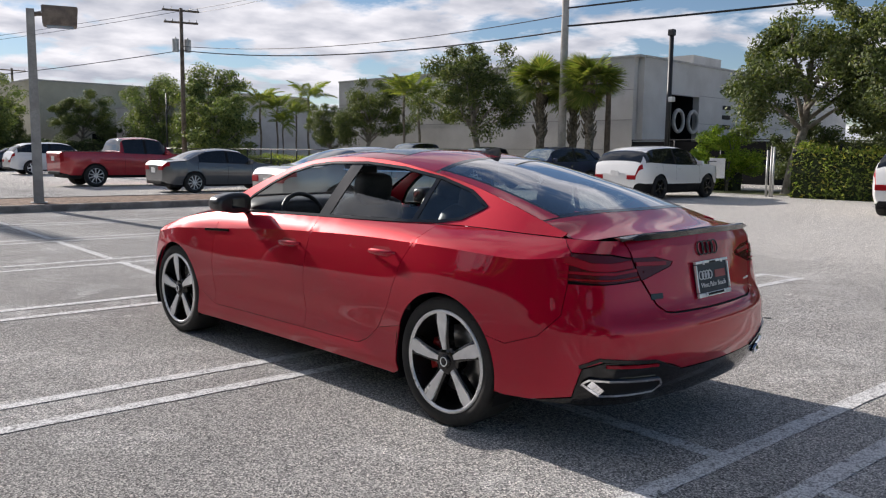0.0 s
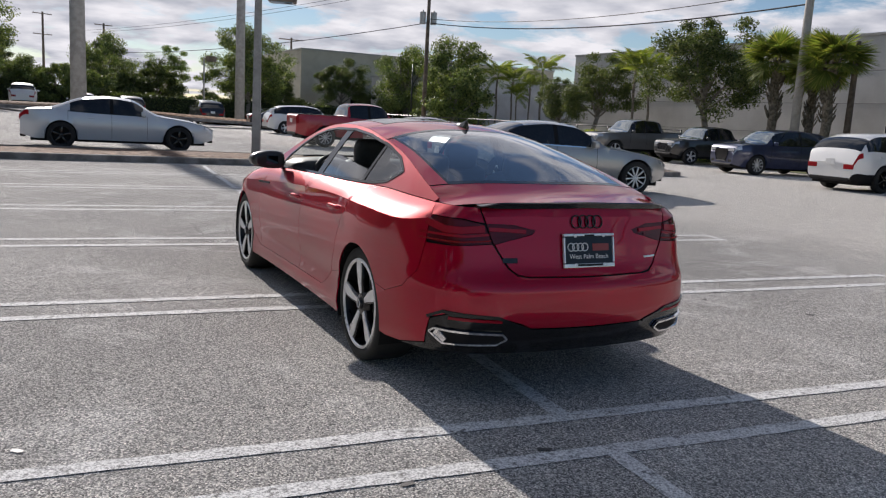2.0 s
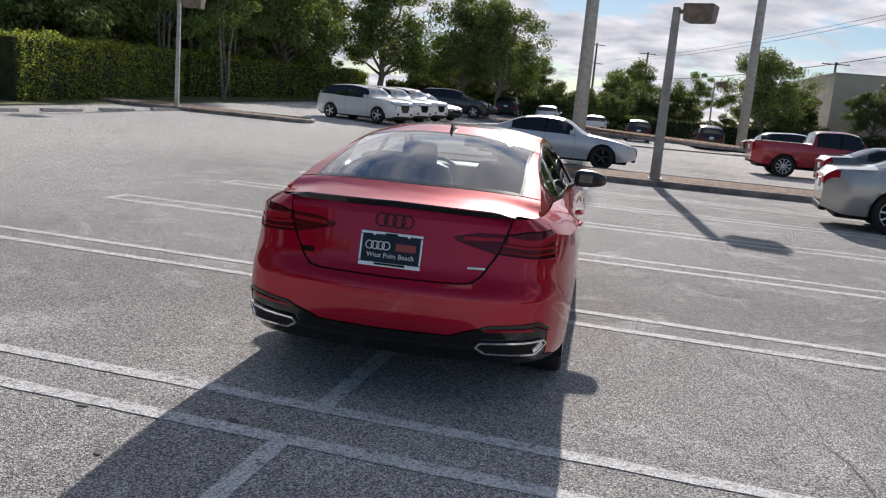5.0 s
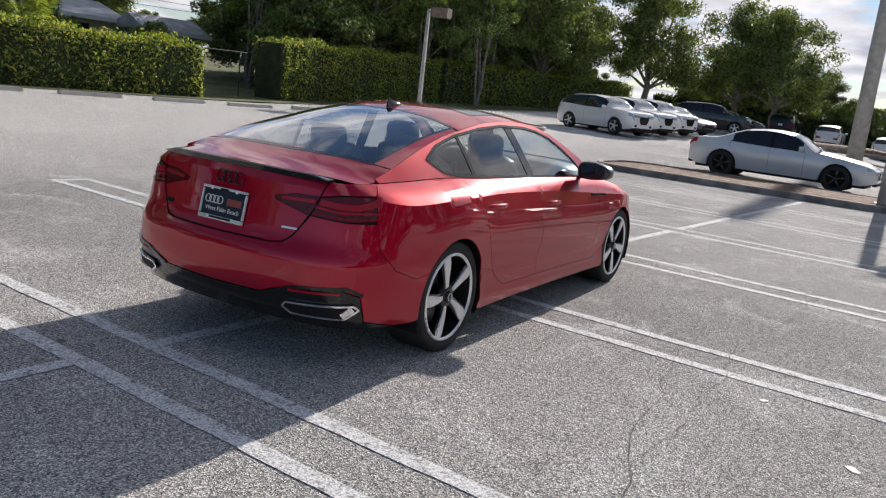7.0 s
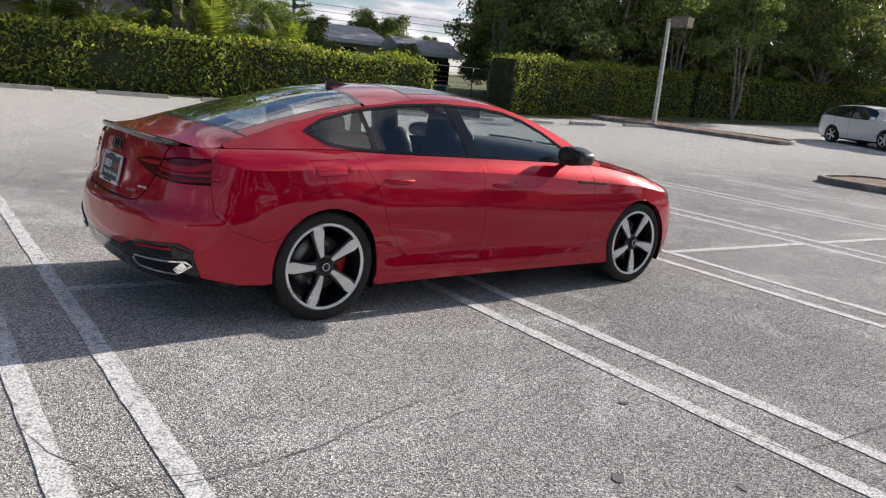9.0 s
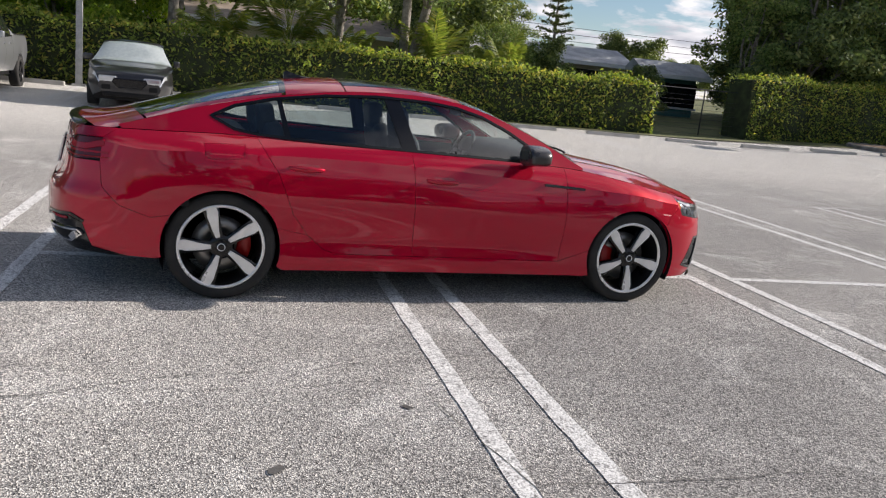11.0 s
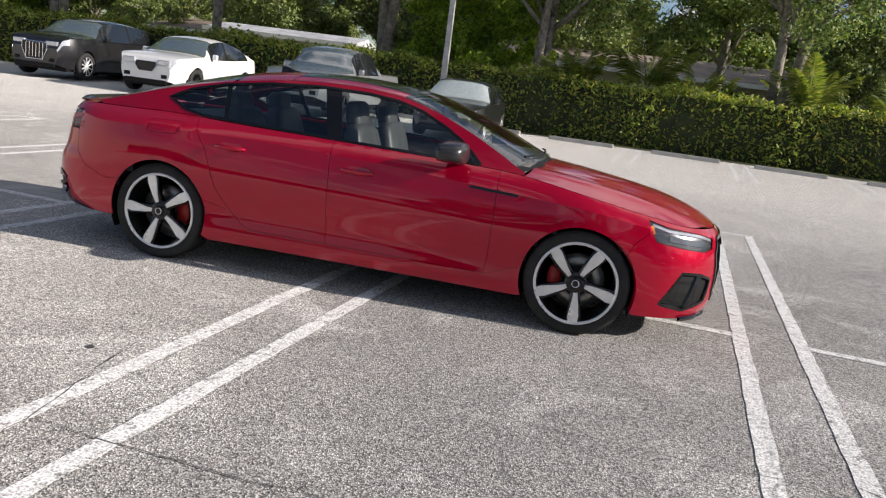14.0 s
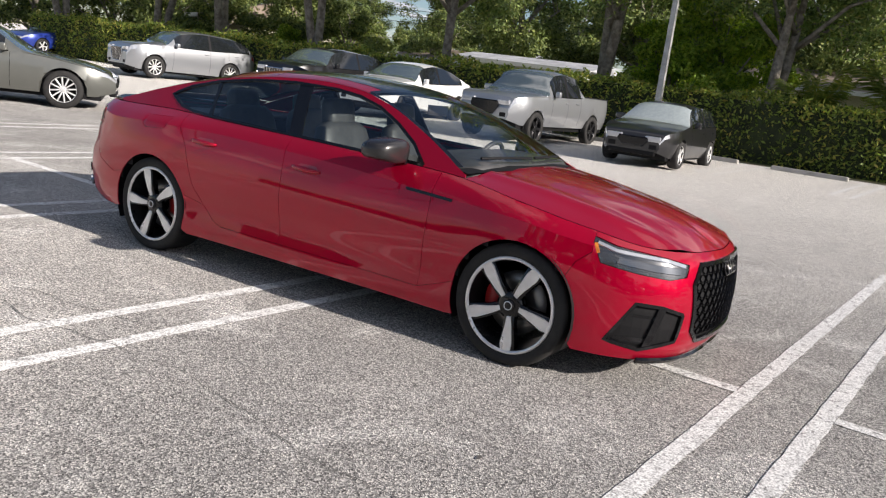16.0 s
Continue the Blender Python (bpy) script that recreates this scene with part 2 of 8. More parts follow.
M_WOODPOLE = grainy("wood_pole", (0.10, 0.075, 0.055), (0.19, 0.15, 0.115), 0.9, 4, 35, 0.5)
M_BROWN = grainy("brown_lamp_paint", (0.13, 0.10, 0.08), (0.21, 0.165, 0.13), 0.55, 6, 50, 0.1)
M_STUCCO = grainy("grey_stucco", (0.50, 0.48, 0.45), (0.60, 0.58, 0.55), 0.9, 0.5, 30, 0.25)
M_STUCCO_CREAM = grainy("cream_stucco", (0.50, 0.45, 0.34), (0.6, 0.55, 0.43), 0.9, 0.5, 30, 0.25)
M_ROOFRED = grainy("tan_shingle", (0.22, 0.17, 0.13), (0.31, 0.25, 0.20), 0.9, 1.5, 20, 0.5)
M_ROOFGREY = grainy("grey_roof", (0.34, 0.35, 0.37), (0.5, 0.51, 0.53), 0.75, 1.5, 20, 0.3)
M_BLACKSTEEL = plain("black_steel", (0.02, 0.02, 0.022), 0.5)
M_BLACK = plain("matt_black", (0.008, 0.008, 0.009), 0.6, spec=0.2)
M_GLOSSBLACK = plain("gloss_black", (0.006, 0.006, 0.007), 0.15, coat=0.3, spec=0.35)
M_RUBBER = grainy("tyre_rubber", (0.012, 0.012, 0.012), (0.022, 0.021, 0.02), 0.8, 10, 60, 0.15)
M_ALLOY = plain("machined_alloy", (0.80, 0.80, 0.80), 0.3, metal=0.55)
M_ALLOY_DARK = plain("dark_alloy", (0.03, 0.03, 0.032), 0.3, metal=0.6)
M_CHROME = plain("chrome", (0.75, 0.75, 0.76), 0.08, metal=1.0)
M_DARKGLASS = plain("tinted_car_glass", (0.012, 0.014, 0.016), 0.04, coat=0.5)
M_LIGHTGLASS = plain("car_glass", (0.10, 0.13, 0.135), 0.03, coat=1.0, spec=1.0)
M_LIGHTGLASS.node_tree.nodes["Principled BSDF"].inputs["Coat IOR"].default_value = 2.2
M_SHADE = plain("windscreen_with_sunshade", (0.38, 0.43, 0.43), 0.05, coat=1.0)
M_HEADLAMP = plain("headlamp_lens", (0.55, 0.57, 0.6), 0.08, metal=0.5, coat=1.0)
M_TAILRED = plain("tail_lens", (0.30, 0.008, 0.012), 0.4, spec=0.12)
M_AMBER = plain("amber_lens", (0.6, 0.2, 0.03), 0.12, coat=1.0)
M_WHITE = plain("white_paint", (0.72, 0.72, 0.71), 0.5)
M_WIRE = plain("wire", (0.012, 0.012, 0.013), 0.6)


# ---- building tools ----
def mesh_of(name, bm, material, smooth=True):
    me = bpy.data.meshes.new(name)
    bm.to_mesh(me)
    bm.free()
    me.materials.append(material)
    if smooth:
        me.polygons.foreach_set("use_smooth", [True] * len(me.polygons))
    me.update()
    return me


def part(name, bm, material, parent=None, label="", smooth=False):
    """One mesh object under a thing or a part."""
    ob = new(name, mesh_of(name, bm, material, smooth))
    ob.parent = parent
    if label:
        ob["label"] = label
    return ob


def raw(name, verts, faces, material, parent=None, label="", smooth=False):
    me = bpy.data.meshes.new(name)
    me.from_pydata([tuple(v) for v in verts], [], faces)
    me.materials.append(material)
    if smooth:
        me.polygons.foreach_set("use_smooth", [True] * len(me.polygons))
    me.update()
    ob = new(name, me)
    ob.parent = parent
    if label:
        ob["label"] = label
    return ob


def thing(name, m, label, category, group="", kind=""):
    ob = new(name)
    ob.matrix_world = m
    ob.empty_display_size = 0.2
    return tagged(ob, label, category, group, kind)


def box(bm, x0, x1, y0, y1, z0, z1, bevel=0.0, m=None):
    vs = [bm.verts.new((x, y, z)) for z in (z0, z1) for y in (y0, y1) for x in (x0, x1)]
    fs = [bm.faces.new([vs[i] for i in q]) for q in ((0, 2, 3, 1), (4, 5, 7, 6), (0, 1, 5, 4), (2, 6, 7, 3), (0, 4, 6, 2), (1, 3, 7, 5))]
    if bevel:
        es = list({e for f in fs for e in f.edges})
        r = bmesh.ops.bevel(bm, geom=es, offset=bevel, segments=2, affect="EDGES", profile=0.6)
        vs = list({v for f in r["faces"] for v in f.verts} | {v for v in vs if v.is_valid})
    if m is not None:
        bmesh.ops.transform(bm, matrix=m, verts=vs)
    return vs


def tube(bm, pts, radii, seg=10, cap=True):
    """A tapered tube along points."""
    pts = [Vector(p) for p in pts]
    if isinstance(radii, (int, float)):
        radii = [radii] * len(pts)
    rings = []
    side = None
    for i, p in enumerate(pts):
        d = (pts[min(i + 1, len(pts) - 1)] - pts[max(i - 1, 0)]).normalized()
        if side is None:
            side = d.orthogonal().normalized()
        side = (side - d * side.dot(d)).normalized()
        up = d.cross(side)
        rings.append([bm.verts.new(p + (side * math.cos(a) + up * math.sin(a)) * radii[i]) for a in (2 * math.pi * k / seg for k in range(seg))])
    for a, b in zip(rings, rings[1:]):
        for k in range(seg):
            bm.faces.new((a[k], a[(k + 1) % seg], b[(k + 1) % seg], b[k]))
    if cap:
        bm.faces.new(rings[0][::-1])
        bm.faces.new(rings[-1])
    return rings


def spun(bm, prof, seg=32, m=None, closed=False):
    """A profile of (radius, height) turned about the x axis; height runs along x."""
    rings = [[bm.verts.new((h, r * math.cos(2 * math.pi * k / seg), r * math.sin(2 * math.pi * k / seg))) for k in range(seg)] for r, h in prof]
    pairs = list(zip(rings, rings[1:])) + ([(rings[-1], rings[0])] if closed else [])
    for a, b in pairs:
        for k in range(seg):
            bm.faces.new((a[k], a[(k + 1) % seg], b[(k + 1) % seg], b[k]))
    if m is not None:
        bmesh.ops.transform(bm, matrix=m, verts=[v for r in rings for v in r])


def curve(keys):
    """A smooth curve through (t, value) keys, with no overshoot between them."""
    ts, vs = [k[0] for k in keys], [k[1] for k in keys]
    n = len(ts)
    d = [(vs[i + 1] - vs[i]) / (ts[i + 1] - ts[i]) for i in range(n - 1)]
    s = [d[0]] + [0 if d[i - 1] * d[i] <= 0 else 2 * d[i - 1] * d[i] / (d[i - 1] + d[i]) for i in range(1, n - 1)] + [d[-1]]

    def f(t):
        if t <= ts[0]:
            return vs[0]
        if t >= ts[-1]:
            return vs[-1]
        i = next(k for k in range(n - 1) if t <= ts[k + 1])
        h = ts[i + 1] - ts[i]
        u = (t - ts[i]) / h
        return ((2 * u ** 3 - 3 * u ** 2 + 1) * vs[i] + (u ** 3 - 2 * u ** 2 + u) * h * s[i] + (3 * u ** 2 - 2 * u ** 3) * vs[i + 1] + (u ** 3 - u ** 2) * h * s[i + 1])
    return f


def lerp(a, b, t):
    return a + (b - a) * t


def smooth01(t):
    t = max(0.0, min(1.0, t))
    return t * t * (3 - 2 * t)


def height(x, y):
    """The lot is level round the red car and rises gently to the west and north-west."""
    return 0.022 * max(0.0, -6 - x) * smooth01((-4 - x) / 6) + 0.026 * max(0.0, min(y, 60) - 16) * max(0.0, min(1.0, (2 - x) / 10))


rng = random.Random(7)


# ---- ground ----
def build_ground():
    def steps(lo, hi):
        near = [lo + (hi - lo) * k / 60 for k in range(61)]
        return [-2600, -900, -300, -160] + near + [160, 300, 900, 2600]
    xs, ys = steps(-60, 60), steps(-40, 90)
    verts = [(x, y, height(max(-60, min(60, x)), max(-40, min(90, y)))) for y in ys for x in xs]
    n = len(xs)
    faces = [(j * n + i, j * n + i + 1, (j + 1) * n + i + 1, (j + 1) * n + i) for j in range(len(ys) - 1) for i in range(n - 1)]
    ob = raw("ground", verts, faces, M_ASPHALT, smooth=True)
    tagged(ob, "worn light grey asphalt of a car park", "ground", kind="structure")


build_ground()
STALL = Matrix.Rotation(radians(-4.1), 4, "Z")   # the painted grid stands askew to the red car
PITCH = 2.79


def stripe(x0, y0, x1, y1, w=0.1):
    """A strip of road paint, ragged along its edges, in the grid's own axes."""
    a, b = Vector((x0, y0, 0)), Vector((x1, y1, 0))
    d = (b - a).normalized()
    side = Vector((-d.y, d.x, 0)) * w / 2
    n = max(2, int((b - a).length / 0.12))
    verts, faces = [], []
    for k in range(n + 1):
        p = a.lerp(b, k / n)
        for s in (-1, 1):
            q = STALL @ (p + side * s * rng.uniform(0.9, 1.08))
            verts.append((q.x, q.y, height(q.x, q.y) + 0.004))
    for k in range(n):
        faces.append((2 * k, 2 * k + 2, 2 * k + 3, 2 * k + 1))
    return verts, faces


def hairpin(y, x0, x1, cap0=True, cap1=True, gap=0.40, w=0.1):
    sets = [stripe(x0, y - gap / 2, x1, y - gap / 2, w), stripe(x0, y + gap / 2, x1, y + gap / 2, w)]
    if cap0:
        sets.append(stripe(x0 + w / 2, y - gap / 2 + w * 0.55, x0 + w / 2, y + gap / 2 - w * 0.55, w))
    if cap1:
        sets.append(stripe(x1 - w / 2, y - gap / 2 + w * 0.55, x1 - w / 2, y + gap / 2 - w * 0.55, w))
    verts, faces = [], []
    for v, f in sets:
        o = len(verts)
        verts += v
        faces += [tuple(i + o for i in q) for q in f]
    ob = raw("parking_line", verts, faces, M_LINE)
    tagged(ob, "worn white double parking line painted on asphalt", "parking line", "parking lines", "structure")


for k in range(-3, 5):
    hairpin(k * PITCH - 0.02, -5.3, 5.6)
for k in range(-3, 5):
    v, f = stripe(-0.05, k * PITCH + 0.23, -0.05, (k + 1) * PITCH - 0.27)
    tagged(raw("parking_line", v, f, M_LINE), "thin worn white stall end line on asphalt", "parking line", "stall end lines", "structure")
for k in range(-6, 8):
    hairpin(k * PITCH + 3.45, -17.6, -13.3, cap0=False)


def wheel_stop(x, y):
    bm = bmesh.new()
    prof = [(-0.085, 0), (-0.065, 0.105), (0.065, 0.105), (0.085, 0)]
    rings = []
    for yy, s in ((-0.915, 0.86), (-0.88, 1), (0.88, 1), (0.915, 0.86)):
        rings.append([bm.verts.new((a * s, yy, b * s)) for a, b in prof])
    for r, q in zip(rings, rings[1:]):
        for i in range(3):
            bm.faces.new((r[i], r[i + 1], q[i + 1], q[i]))
    bm.faces.new(rings[0][::-1])
    bm.faces.new(rings[-1])
    p = STALL @ Vector((x, y, 0))
    ob = part("wheel_stop", bm, M_CONCRETE)
    ob.matrix_world = Matrix.Translation((p.x, p.y, height(p.x, p.y))) @ STALL @ pose(0, 0, 0, 0, 0, rng.uniform(-1.5, 1.5))
    tagged(ob, "pale concrete wheel stop before the hedge", "wheel stop", "wheel stops")


for k in range(-5, 9):
    wheel_stop(-17.35 + rng.uniform(-0.06, 0.06), k * PITCH + 2.05 + rng.uniform(-0.1, 0.1))


def island(name, outline, label, h=0.15):
    """A kerbed planting island: rounded concrete kerb round a mulch bed."""
    pts = [Vector((x, y, 0)) for x, y in outline]
    n = len(pts)
    c = sum(pts, Vector()) / n
    top = thing(name, Matrix.Identity(4), label, "kerb island", kind="structure")
    bm = bmesh.new()
    rings = []
    for inset, z in ((0.0, -0.05), (0.012, h - 0.03), (0.04, h), (0.15, h), (0.16, h - 0.06)):
        ring = []
        for i, p in enumerate(pts):
            a, b = pts[i - 1], pts[(i + 1) % n]
            d = (b - a).normalized()
            q = p + Vector((-d.y, d.x, 0)) * inset
            ring.append(bm.verts.new((q.x, q.y, height(q.x, q.y) + z)))
        rings.append(ring)
    for r, q in zip(rings, rings[1:]):
        for i in range(n):
            bm.faces.new((r[i], r[(i + 1) % n], q[(i + 1) % n], q[i]))
    part("kerb", bm, M_KERB, top, "worn concrete kerb")
    bm = bmesh.new()
    vs = [bm.verts.new((lerp(p.x, c.x, 0.01), lerp(p.y, c.y, 0.01), height(p.x, p.y) + h - 0.045)) for p in (rings and pts)]
    inner = [bm.verts.new((lerp(p.x, c.x, 0.5), lerp(p.y, c.y, 0.5), height(p.x, p.y) + h + 0.01)) for p in pts]
    mid = bm.verts.new((c.x, c.y, height(c.x, c.y) + h + 0.02))
    for i in range(n):
        bm.faces.new((vs[i], vs[(i + 1) % n], inner[(i + 1) % n], inner[i]))
        bm.faces.new((inner[i], inner[(i + 1) % n], mid))
    part("mulch", bm, M_MULCH, top, "dry brown mulch and leaf litter", smooth=True)


def rounded(x0, y0, x1, y1, r, turn=0.0, seg=6):
    """A rounded rectangle's outline, anticlockwise, turned about its corner."""
    out = []
    for cx, cy, a0 in ((x1 - r, y0 + r, -90), (x1 - r, y1 - r, 0), (x0 + r, y1 - r, 90), (x0 + r, y0 + r, 180)):
        for k in range(seg + 1):
            a = radians(a0 + 90 * k / seg)
            out.append((cx + r * math.cos(a), cy + r * math.sin(a)))
    ca, sa = math.cos(radians(turn)), math.sin(radians(turn))
    return [(x0 + (x - x0) * ca - (y - y0) * sa, y0 + (x - x0) * sa + (y - y0) * ca) for x, y in out]


island("lamp_island", rounded(-4.5, 14.5, 16.0, 17.4, 1.0, -3.0), "long kerbed island with mulch in the car park")
island("hedge_island", rounded(-19.0, 23.1, -10.3, 25.0, 0.8, 10.0), "kerbed island with mulch at the hedge")
island("north_island", rounded(-8.0, 47.5, 24.0, 50.0, 1.0, 0.0), "far kerbed island with mulch")


# ---- cracks and drips on the asphalt ----
def crack(x0, y0, x1, y1, seed, w=0.0065):
    r = random.Random(seed)
    a, b = Vector((x0, y0)), Vector((x1, y1))
    d = (b - a).normalized()
    side = Vector((-d.y, d.x))
    n = int((b - a).length / 0.09)
    off, verts, faces = 0.0, [], []
    for k in range(n + 1):
        off += r.gauss(0, 0.018) - off * 0.04
        p = a.lerp(b, k / n) + side * off
        ww = w * r.uniform(0.25, 1.0)
        for s in (-1, 1):
            q = p + side * s * ww / 2
            verts.append((q.x, q.y, height(q.x, q.y) + 0.0055))
    for k in range(n):
        faces.append((2 * k, 2 * k + 2, 2 * k + 3, 2 * k + 1))
    tagged(raw("crack", verts, faces, M_CRACK), "thin dark crack in the asphalt", "crack", "cracks", "structure")


M_CRACK = grainy("crack_dirt", (0.065, 0.063, 0.06), (0.12, 0.117, 0.11), 0.95, 5, 40, 0.3)
for k, (x0, y0, x1, y1) in enumerate(((2.0, -7.0, 2.32, 1.2), (2.32, 1.2, 2.9, 6.5), (2.9, 6.5, 2.4, 14.2), (4.6, -2.2, 3.2, 3.4), (3.2, 3.4, 4.4, 9.0), (-4.5, -4.2, -1.5, -3.6), (3.0, 2.2, 4.2, 1.3), (2.2, 2.6, 3.4, 4.2), (-3.0, 2.0, -2.2, 9.5), (-7.5, -6, -6.8, 12), (7.2, -6, 6.8, 5), (-1.2, 3.2, -2.6, 3.6), (1.9, 0.2, 2.35, -2.8), (2.4, -0.6, 4.6, -0.2), (3.3, -0.4, 3.5, 2.6), (2.1, 3.5, 4.4, 2.7), (1.6, -3.2, 3.6, -2.4))):
    crack(x0, y0, x1, y1, 100 + k)


def blot(x, y, r, seed):
    q = random.Random(seed)
    n = 12
    ph = q.uniform(0, 6)
    verts = [(x, y, height(x, y) + 0.005)]
    for k in range(n):
        a = 2 * math.pi * k / n
        rr = r * (0.8 + 0.25 * math.sin(2 * a + ph) + q.uniform(-0.12, 0.12))
        verts.append((x + rr * math.cos(a), y + rr * math.sin(a) * 0.8, height(x, y) + 0.005))
    faces = [(0, 1 + k, 1 + (k + 1) % n) for k in range(n)]
    tagged(raw("oil_stain", verts, faces, M_STAIN), "small dark oil stain on the asphalt", "stain", "oil stains", "structure")


M_STAIN = grainy("oil_stain", (0.05, 0.048, 0.045), (0.10, 0.096, 0.09), 0.6, 8, 60, 0.2)
for k, (x, y, r) in enumerate(((3.05, -1.35, 0.045), (3.35, -0.95, 0.03), (2.55, -0.7, 0.03), (3.75, 0.35, 0.03), (-1.6, -3.25, 0.05), (-1.25, -3.0, 0.03), (-0.55, -2.9, 0.035), (-0.9, -3.4, 0.03), (1.9, 1.9, 0.02), (4.3, -1.9, 0.04), (-2.6, -2.2, 0.03))):
    blot(x, y, r, 300 + k)


# ---- trees, hedges ----
def leaf_cloud(n, place, size, cling=1.3, seed=1):
    """n small folded leaves; place(rng) gives centre and outward way."""
    r = random.Random(seed)
    verts, faces = [], []
    for _ in range(n):
        c, out = place(r)
        nrm = (out * cling + Vector((r.gauss(0, 1), r.gauss(0, 1), r.gauss(0.35, 1)))).normalized()
        b = nrm.cross(Vector((r.gauss(0, 1), r.gauss(0, 1), r.gauss(0, 0.8)))).normalized()
        a = b.cross(nrm)
        s = size * r.uniform(0.6, 1.3)
        o = len(verts)
        verts += [c - a * s, c + b * s * 0.42, c + a * s, c - b * s * 0.42]
        faces.append((o, o + 1, o + 2, o + 3))
    return verts, faces


def make_tree(label, h=8.0, rad=3.2, trunk=0.16, clear=0.35, clumps=26, leaves=5200, leaf=0.13, mat=None, seed=1, lean=0.0, stems=1):
    """A forked trunk, limbs that branch twice, and a flattened clump of leaves at each branch end."""
    r = random.Random(seed)
    t = thing("tree", Matrix.Identity(4), label, "tree", "trees round the lot")
    bm = bmesh.new()
    cl = []
    limbs = max(5, clumps // 6)
    boles = []
    for s in range(stems):
        a = 2 * math.pi * s / stems + r.random()
        off = 0.0 if stems == 1 else 0.09 * h * clear
        fork = Vector((lean * 0.6 + off * math.cos(a), off * math.sin(a), h * max(0.12, clear * 0.85)))
        top = Vector((lean + 2.6 * off * math.cos(a), 2.6 * off * math.sin(a), h * 0.80))
        base = Vector((0.02 * math.cos(a), 0.02 * math.sin(a), -0.1))
        pts = [base, base.lerp(fork, 0.08), base.lerp(fork, 0.5) + Vector((r.gauss(0, 0.07), r.gauss(0, 0.07), 0)), fork]
        pts += [fork.lerp(top, u) + Vector((r.gauss(0, 0.03), r.gauss(0, 0.03), 0)) * h * u for u in (0.35, 0.7, 1.0)]
        th = trunk / math.sqrt(stems)
        tube(bm, pts, [th * 1.5, th * 1.08, th, th * 0.92, th * 0.6, th * 0.36, th * 0.12], 9)
        boles.append((pts, th))
    for i in range(limbs):
        pts, th = boles[i % stems]
        v = (i + 0.5) / limbs
        a = i * 2.4 + r.uniform(-0.4, 0.4)
        env = rad * (0.5 + 0.55 * math.sin(math.pi * min(1.0, 0.18 + 0.82 * v))) * r.uniform(0.62, 1.0)
        z = h * lerp(clear + 0.05, 0.9, v)
        start = pts[3].lerp(pts[5], max(0.0, v - 0.25) * r.uniform(0.7, 1.0))
        end = Vector((lean * lerp(0.6, 1.0, v) + math.cos(a) * env * 0.8, math.sin(a) * env * 0.8, z))
        mid = start.lerp(end, 0.45) + Vector((r.gauss(0, 0.05), r.gauss(0, 0.05), 0.06 + r.gauss(0, 0.02))) * h * 0.5
        run = [start, start.lerp(mid, 0.55), mid, mid.lerp(end, 0.55) + Vector((0, 0, r.gauss(0, 0.015))) * h, end]
        tube(bm, run, [th * 0.5, th * 0.42, th * 0.3, th * 0.18, 0.012], 6)
        for k in range(max(3, clumps // limbs)):
            u = r.uniform(0.35, 1.0)
            p = run[2].lerp(run[4], u)
            d = Vector((r.gauss(0, 1), r.gauss(0, 1), r.gauss(0.15, 0.55))).normalized()
            c = p + d * rad * r.uniform(0.12, 0.42)
            c.z = max(h * clear * 0.75, min(h * 0.97, c.z))
            tube(bm, [p, p.lerp(c, 0.5) + Vector((0, 0, 0.03 * rad)), c], [th * 0.14, th * 0.09, 0.008], 5)
            cl.append((c, rad * r.uniform(0.15, 0.30)))
    part("trunk", bm, M_BARK, t, smooth=True)

    def place(rr):
        c, q = cl[rr.randrange(len(cl))]
        d = Vector((rr.gauss(0, 1), rr.gauss(0, 1), rr.gauss(0, 1))).normalized()
        k = q * (rr.random() ** 0.5)
        return c + Vector((d.x * k, d.y * k, d.z * k * 0.68)), d
    v, f = leaf_cloud(leaves, place, leaf, seed=seed + 50)
    raw("crown", v, f, mat or M_LEAF, t)
    return t


def plant(t, x, y, s=1.0, rz=0.0, z=None, sz=1.0):
    """Copy a tree to a place."""
    if x < -20 and 0.38 < (y + 0.06) / (6 - x) < 0.70:   # open ground behind the fence: low growth only
        s *= 0.45 if t is not fig else 0.62
    if 10 < y < 36 and -23 < x < -15:   # clear of the sun on the hedge
        x -= 3.0
    ob = copy_thing(t, Matrix.Identity(4))
    ob.matrix_basis = pose(x, y, height(x, y) if z is None else z, 0, 0, rz) @ Matrix.Diagonal((s, s, s * sz, 1))
    return ob


